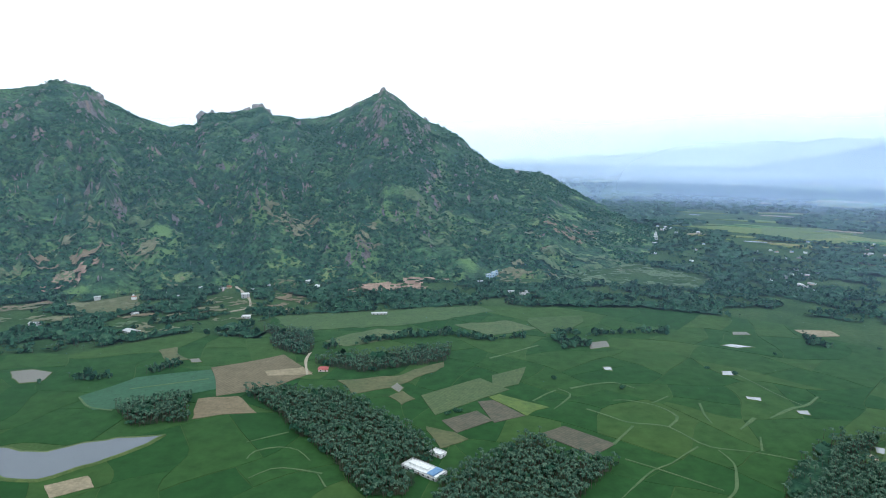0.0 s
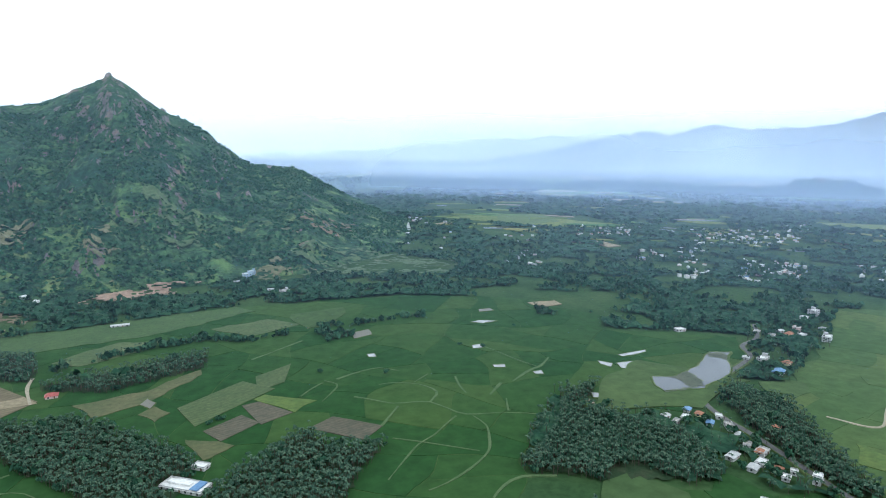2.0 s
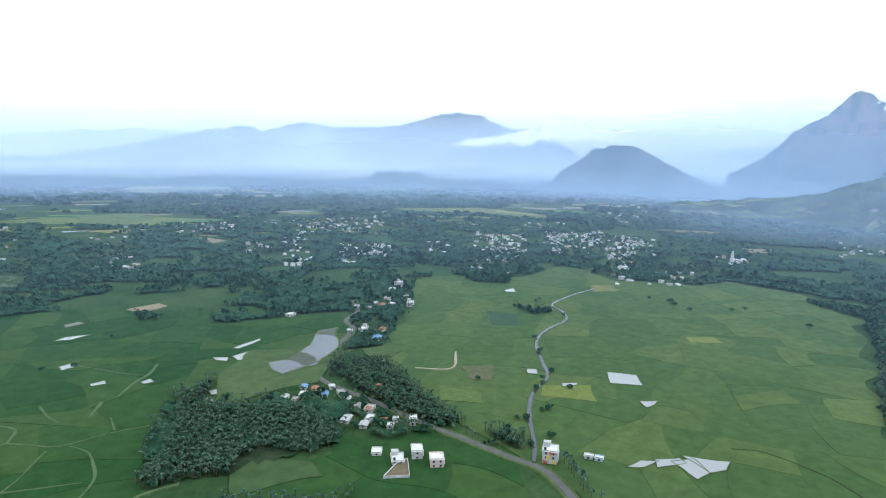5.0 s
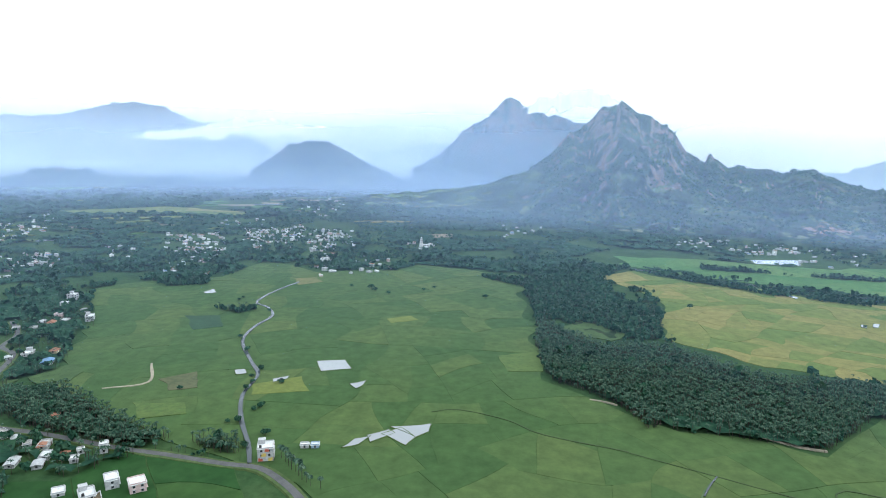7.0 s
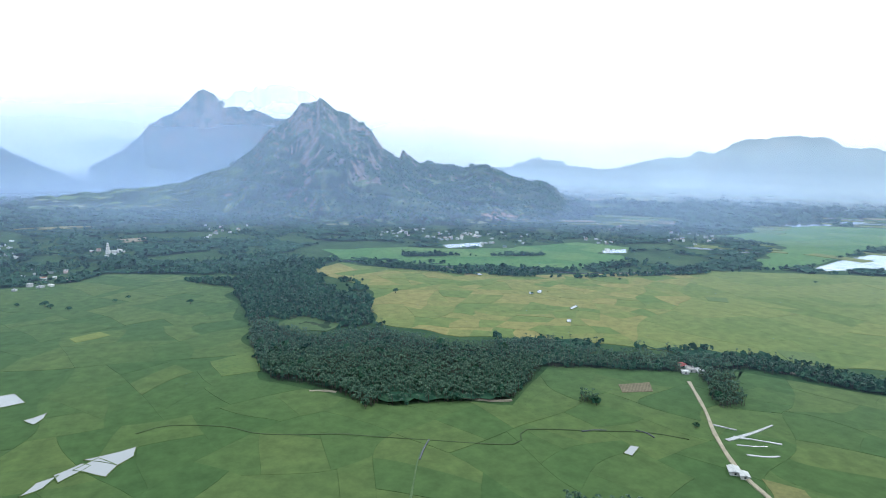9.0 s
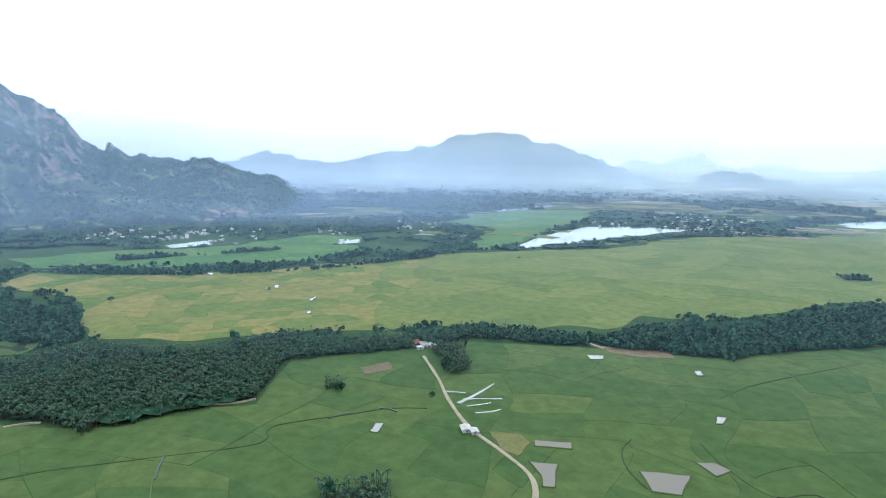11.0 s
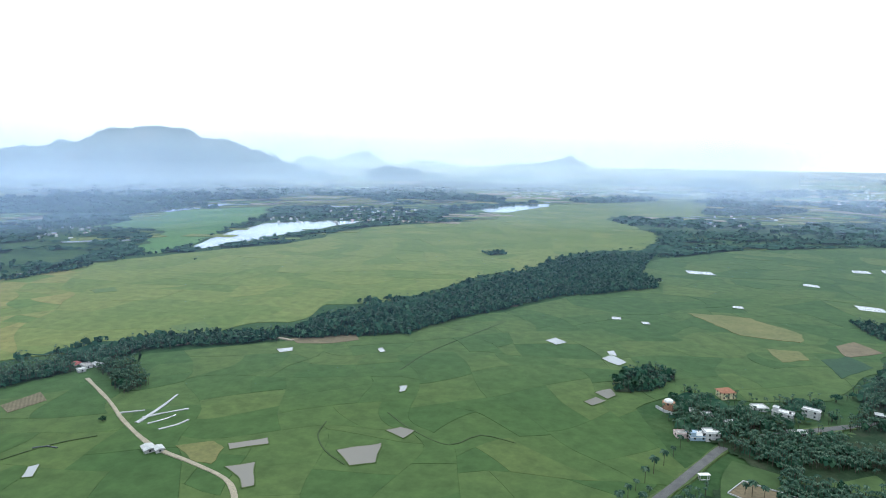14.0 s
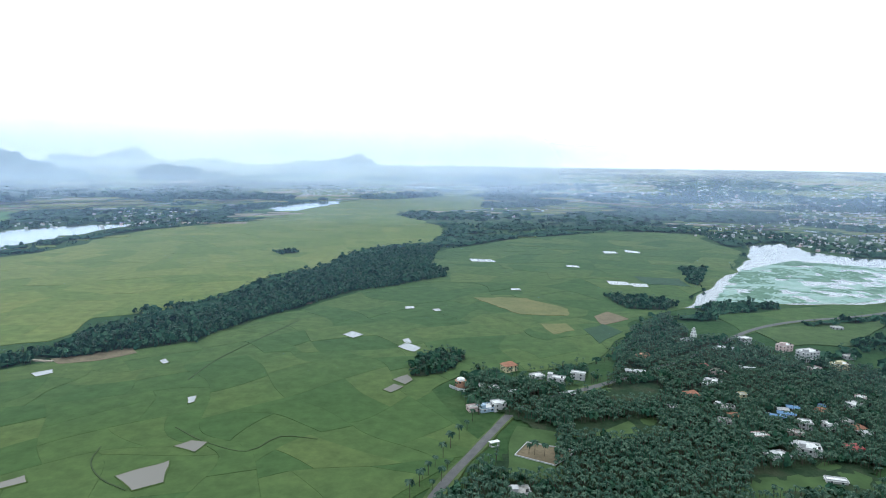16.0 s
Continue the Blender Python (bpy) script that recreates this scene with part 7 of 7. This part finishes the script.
# ---- compound walls ----
def low_wall(points, height, thick, label, closed=True):
    root = tagged(new("compound_wall"), label, "wall")
    pts = list(points) + ([points[0]] if closed else [])
    for (ax, ay), (bx, by) in zip(pts[:-1], pts[1:]):
        n = math.hypot(bx - ax, by - ay)
        o = part("wall_panel", boxes("wall_panel", [(0, -thick / 2, -0.3, n, thick / 2, height), (0, -thick / 2 - 0.08, height, n, thick / 2 + 0.08, height + 0.12)], WALL_WHITE), root)
        o.matrix_world = pose(ax, ay, 0.3, 0, 0, math.degrees(math.atan2(by - ay, bx - ax)))


low_wall(WALLS[0][1], 1.6, 0.25, "low white compound wall around bare yard")
low_wall(WALLS[1][1], 1.4, 0.25, "white compound wall around a brown plot")
low_wall(WALLS[2][1], 1.6, 0.3, "curved white wall beside the paddy", False)
for _o, _k in ((WALLS[0][1], "soil"), (WALLS[1][1], "soil")):
    v, f = slab(np.array(_o, float), 0.0, 1.3)
    part("crop_plot", mesh_of("crop_plot", v, f, PLOT[_k]), ground, "bare brown yard")

# ---- far villages and towns ----
tv, tf, tm = [], [], []
town_mats = [WALL_WHITE, ROOF_WHITE, WALL_PINK, ROOF_TILE, ROOF_TIN, ROOF_BLUE]
for n, quad in TOWNS:
    q = np.array(quad, float)
    for k in range(int(n * 1.25)):
        a, b = rng.random(2)
        p = (q[0] * (1 - a) + q[1] * a) * (1 - b) + (q[3] * (1 - a) + q[2] * a) * b
        if mountain_height(p[:1], p[1:])[0] > 4:
            continue
        far = np.hypot(*p) / 1500
        big = 1.0 if far < 1.6 else 1.5
        w, d, h = rng.uniform(4.2, 8.6) * big, rng.uniform(3.8, 6.6) * big, 2.2 * rng.choice((1, 1, 1, 1, 1, 2)) + (0.6 if far > 1 else 0)
        t = rng.uniform(0, math.pi)
        z = float(ground_height(*p))
        base = len(tv)
        v, f = box_data([(-w / 2, -d / 2, -1, w / 2, d / 2, h), (-w / 2 - 0.4, -d / 2 - 0.4, h, w / 2 + 0.4, d / 2 + 0.4, h + 0.35), (w / 4, 0, h + 0.35, w / 2 - 0.3, d / 2 - 0.4, h + (2.2 if k % 5 == 0 else 0.9))])
        c, s = math.cos(t), math.sin(t)
        tv += [(p[0] + x * c - y * s, p[1] + x * s + y * c, z + zz) for x, y, zz in v]
        tf += [tuple(i + base for i in g) for g in f]
        wall = int(rng.choice((1, 1, 0, 0, 4, 2)))
        roof = int(rng.choice((1, 1, 1, 1, 4, 3, 5), p=(0.14, 0.14, 0.14, 0.08, 0.28, 0.15, 0.07)))
        tm += [wall] * 6 + [roof] * 6 + [wall] * 6
me = mesh_of("town_houses", tv, tf, town_mats)
me.polygons.foreach_set("material_index", tm)
tagged(new("town_houses", me), "scattered white flat-roofed village houses among trees", "houses", kind="stuff")

# ---- far fields seen as pale strips on the plain ----
for mat, count, seed, west in ((PADDY["south", "island"], 900, 1, 14), (PLOT["bare"], 420, 2, 14), (PADDY["lush", "island"], 700, 3, 14), (SHALLOW, 420, 4, 14), (PADDY["gold", "island"], 600, 5, 14),
                               (PADDY["south", "island"], 420, 6, 130), (SHALLOW, 420, 7, 130), (PADDY["gold", "island"], 360, 8, 130), (PLOT["bare"], 260, 9, 130)):
    d = np.random.default_rng(seed + 90)
    vs, fs = [], []
    for k in range(count):
        r, a = math.sqrt(d.uniform(1300 ** 2, 4600 ** 2)), radians(d.uniform(west, 222))
        x, y = r * math.sin(a), r * math.cos(a)
        if wooded(x, y) or inside_any(np.array([x]), np.array([y]), OPEN + LAKES)[0] or mountain_height(np.array([x]), np.array([y]))[0] > -5:
            continue
        w, h, t = d.uniform(50, 240) * (r / 2400), d.uniform(20, 70) * (r / 2400), a + d.normal(0, 0.3)
        if mat is SHALLOW:
            w, h = w * 0.6, h * 0.4
        c, s = math.cos(-t), math.sin(-t)
        o = curved([np.array((x + u * w / 2 * c - v * h / 2 * s, y + u * w / 2 * s + v * h / 2 * c)) for u, v in ((-1, -1), (1, -0.8), (0.9, 1), (-1.1, 0.8))], 0, 12, 40)
        v, f = slab(o, -0.2, 1.4)
        fs += [tuple(i + len(vs) for i in g) for g in f]
        vs += v
    tagged(part("far_fields", mesh_of("far_fields", vs, fs, mat), ground, "distant fields on the plain"), kind="stuff")

for (kind, *_), outline in zip(STRIPS, STRIP_OUTLINES):
    v, f = slab(curved([np.array(p) for p in outline], 0.0, 12.0, 25.0), -0.2, 2.0)
    part("far_field", mesh_of("far_field", v, f, SHALLOW if kind == "water" else PLOT["bare"] if kind == "bare" else PADDY[kind, "object"]), ground, "long pale field between far woods")

# ---- weeds on the lake ----
WEED = material("water_weed", [(0.045, 0.11, 0.07), (0.08, 0.16, 0.105), (0.14, 0.22, 0.165)], 0.05, 0.8, fine=0.3)
PALE_WEED = material("pale_water_weed", [(0.13, 0.24, 0.20), (0.20, 0.31, 0.27), (0.28, 0.36, 0.34)], 0.04, 0.6, fine=0.2)
SHOAL = material("mud_shoal", [(0.05, 0.07, 0.05), (0.09, 0.10, 0.075)], 0.08, 0.9, fine=0.4)


def floating(name, outline, mat, level, least, label, step=4.0, patch=26.0):
    """Ragged patches that lie on the water."""
    q = np.array(outline, float)
    lo, hi = q.min(0), q.max(0)
    gx, gy = np.meshgrid(np.arange(lo[0], hi[0], step), np.arange(lo[1], hi[1], step), indexing="ij")
    keep = inside(gx, gy, outline) & (fbm(gx / patch, gy / patch, 14, 5) > least)
    idx = np.arange(gx.size).reshape(gx.shape)
    full = keep[:-1, :-1] & keep[1:, :-1] & keep[1:, 1:] & keep[:-1, 1:]
    a, b, c, e = idx[:-1, :-1][full], idx[1:, :-1][full], idx[1:, 1:][full], idx[:-1, 1:][full]
    tris = np.concatenate([np.stack([a, b, c], 1), np.stack([a, c, e], 1)])
    v = np.stack([gx.ravel() + noise2(gx, gy, 8).ravel() * step * 0.8, gy.ravel() + noise2(gx, gy, 9).ravel() * step * 0.8, level + 0.1 * noise2(gx, gy, 10).ravel()], 1)
    used, tris = np.unique(tris, return_inverse=True)
    tagged(new(name, big_mesh(name, v[used], tris.reshape(-1, 3), mat)), label, "water plants", kind="stuff")


for outline in WEEDS:
    floating("water_weed", outline, WEED, 0.9, 0.45, "floating green weed on the lake", 3.5, 30.0)
    floating("water_weed", outline, PALE_WEED, 0.88, 0.41, "thin pale weed film on the lake", 4.0, 24.0)
for outline in LAKES[4:5]:
    floating("mud_shoal", outline, SHOAL, 1.42, 0.54, "weedy mud shoals in the pond", 1.6)


# ---- single trees ----
def single(kind, shape, size, tall, leaf, stem, label):
    root = tagged(new({"palm": "palm_tree", "bush": "bush", "tree": "tree"}[kind]), label, "tree" if kind != "bush" else "bush", "single trees in the fields")
    v, t = shape
    part("crown", big_mesh("crown", v * size + np.array((0.6 * stem if kind == "palm" else 0, 0, tall)), t, leaf), root)
    v, t = trunk_shape(6)
    part("trunk", big_mesh("trunk", v * np.array((stem, stem, tall + (0.1 if kind == "palm" else size * 0.5))), t, BARK), root)
    return root


masters = {"palm": single("palm", palm_shape(17, 50, 4), 2.6, 7.5, PALM, 0.18, "slender coconut palm beside the road"), "bush": single("bush", crown_shape(150, 51, 5, 0.2), 2.6, 0.3, LEAF, 0.25, "dark round bush standing in the fields"),
           "tree": single("tree", crown_shape(200, 52, 6, 0.19), 3.6, 2.0, LEAF, 0.35, "dark spreading tree standing in the fields")}
first = set()
for kind, x, y in TREES:
    m = pose(x, y, 0.2, 0, 0, float(rng.uniform(0, 360)))
    if kind not in first:
        first.add(kind)
        masters[kind].matrix_world = m
    else:
        o = copy_thing(masters[kind], m)
        k = float(rng.uniform(0.75, 1.25))
        o.scale = (k, k, k)


# ---- clouds at the summits: single sheets set in front of them to fit the camera's view ----
def thin_cloud():
    """White sheet; its thickness attribute is only opacity, from noise and distance to the edge."""
    m = bpy.data.materials.new("thin_cloud")
    m.use_nodes = True
    nt = m.node_tree
    nt.nodes.remove(nt.nodes["Principled BSDF"])
    dif, clear, thru, body, mix = (nt.nodes.new("ShaderNode" + k) for k in ("BsdfDiffuse", "BsdfTransparent", "BsdfTranslucent", "MixShader", "MixShader"))
    for n in (dif, thru):
        n.inputs["Color"].default_value = (0.98, 0.99, 1.0, 1)
    thick = nt.nodes.new("ShaderNodeAttribute")
    thick.attribute_name = "thickness"
    body.inputs["Fac"].default_value = 0.3
    nt.links.new(dif.outputs[0], body.inputs[1])
    nt.links.new(thru.outputs[0], body.inputs[2])
    nt.links.new(thick.outputs["Fac"], mix.inputs["Fac"])
    nt.links.new(clear.outputs[0], mix.inputs[1])
    nt.links.new(body.outputs[0], mix.inputs[2])
    nt.links.new(mix.outputs[0], nt.nodes["Material Output"].inputs["Surface"])
    return m


THIN_CLOUD = thin_cloud()


def cloud(points, label, seed):
    """A soft torn sheet along a line of (bearing, distance, height, size), leaning back to catch skylight and render
    white.
    """
    p = np.array(points, float)
    u, v = np.meshgrid(np.linspace(0, len(p) - 1, 260), np.linspace(-1, 1, 70), indexing="ij")
    a, r, z, s = (np.interp(u, np.arange(len(p)), p[:, k]) for k in range(4))
    puff = fbm(u * 5, v * 2.4, seed + 7, 5)
    z = z + s * (v + 0.5 * (fbm(u * 2.2, u * 0, seed, 3) - 0.5))
    r = r + s * 1.4 * v - s * 0.15 * puff
    end = np.clip(np.minimum(u, len(p) - 1 - u) / 1.0, 0, 1)
    dense = (1 - np.abs(v) ** 1.4) * (0.25 + 0.75 * end) * 1.1 + 1.7 * (fbm(u * 3.2, v * 1.6, seed + 9, 6) - 0.5) - 0.22
    dense = np.clip(dense * 2.6, 0, 1) * np.clip((1 - np.abs(v)) / 0.2, 0, 1) * np.clip(end * 6, 0, 1)
    keep = dense > 0.0
    co = np.stack([r * np.sin(np.radians(a)), r * np.cos(np.radians(a)), z], -1).reshape(-1, 3)
    i = np.arange(u.size).reshape(u.shape)
    full = keep[:-1, :-1] | keep[1:, :-1] | keep[1:, 1:] | keep[:-1, 1:]
    q = np.stack([i[:-1, :-1], i[1:, :-1], i[1:, 1:], i[:-1, 1:]], -1)[full]
    used, tris = np.unique(np.concatenate([q[:, [0, 1, 2]], q[:, [0, 2, 3]]]), return_inverse=True)
    me = big_mesh("cloud", co[used], tris.reshape(-1, 3), THIN_CLOUD, True)
    me.attributes.new("thickness", "FLOAT", "POINT").data.foreach_set("value", dense.ravel()[used].astype(np.float32))
    tagged(new("cloud", me), label, "cloud", kind="stuff")


cloud([(58.4, 3890, 252, 14), (61.2, 3890, 268, 30), (63.6, 3890, 290, 50), (66.2, 3890, 312, 74), (69.0, 3890, 322, 84), (72.0, 3890, 320, 70), (75.0, 3890, 318, 40)], "white cloud sheet set in front of the far range", 71)
cloud([(92.0, 2950, 392, 18), (93.8, 2950, 420, 44), (95.8, 2950, 438, 62), (97.8, 2950, 446, 66), (99.6, 2950, 440, 50), (101.0, 2950, 430, 24)], "small white cloud sheet set in front of the summit", 83)
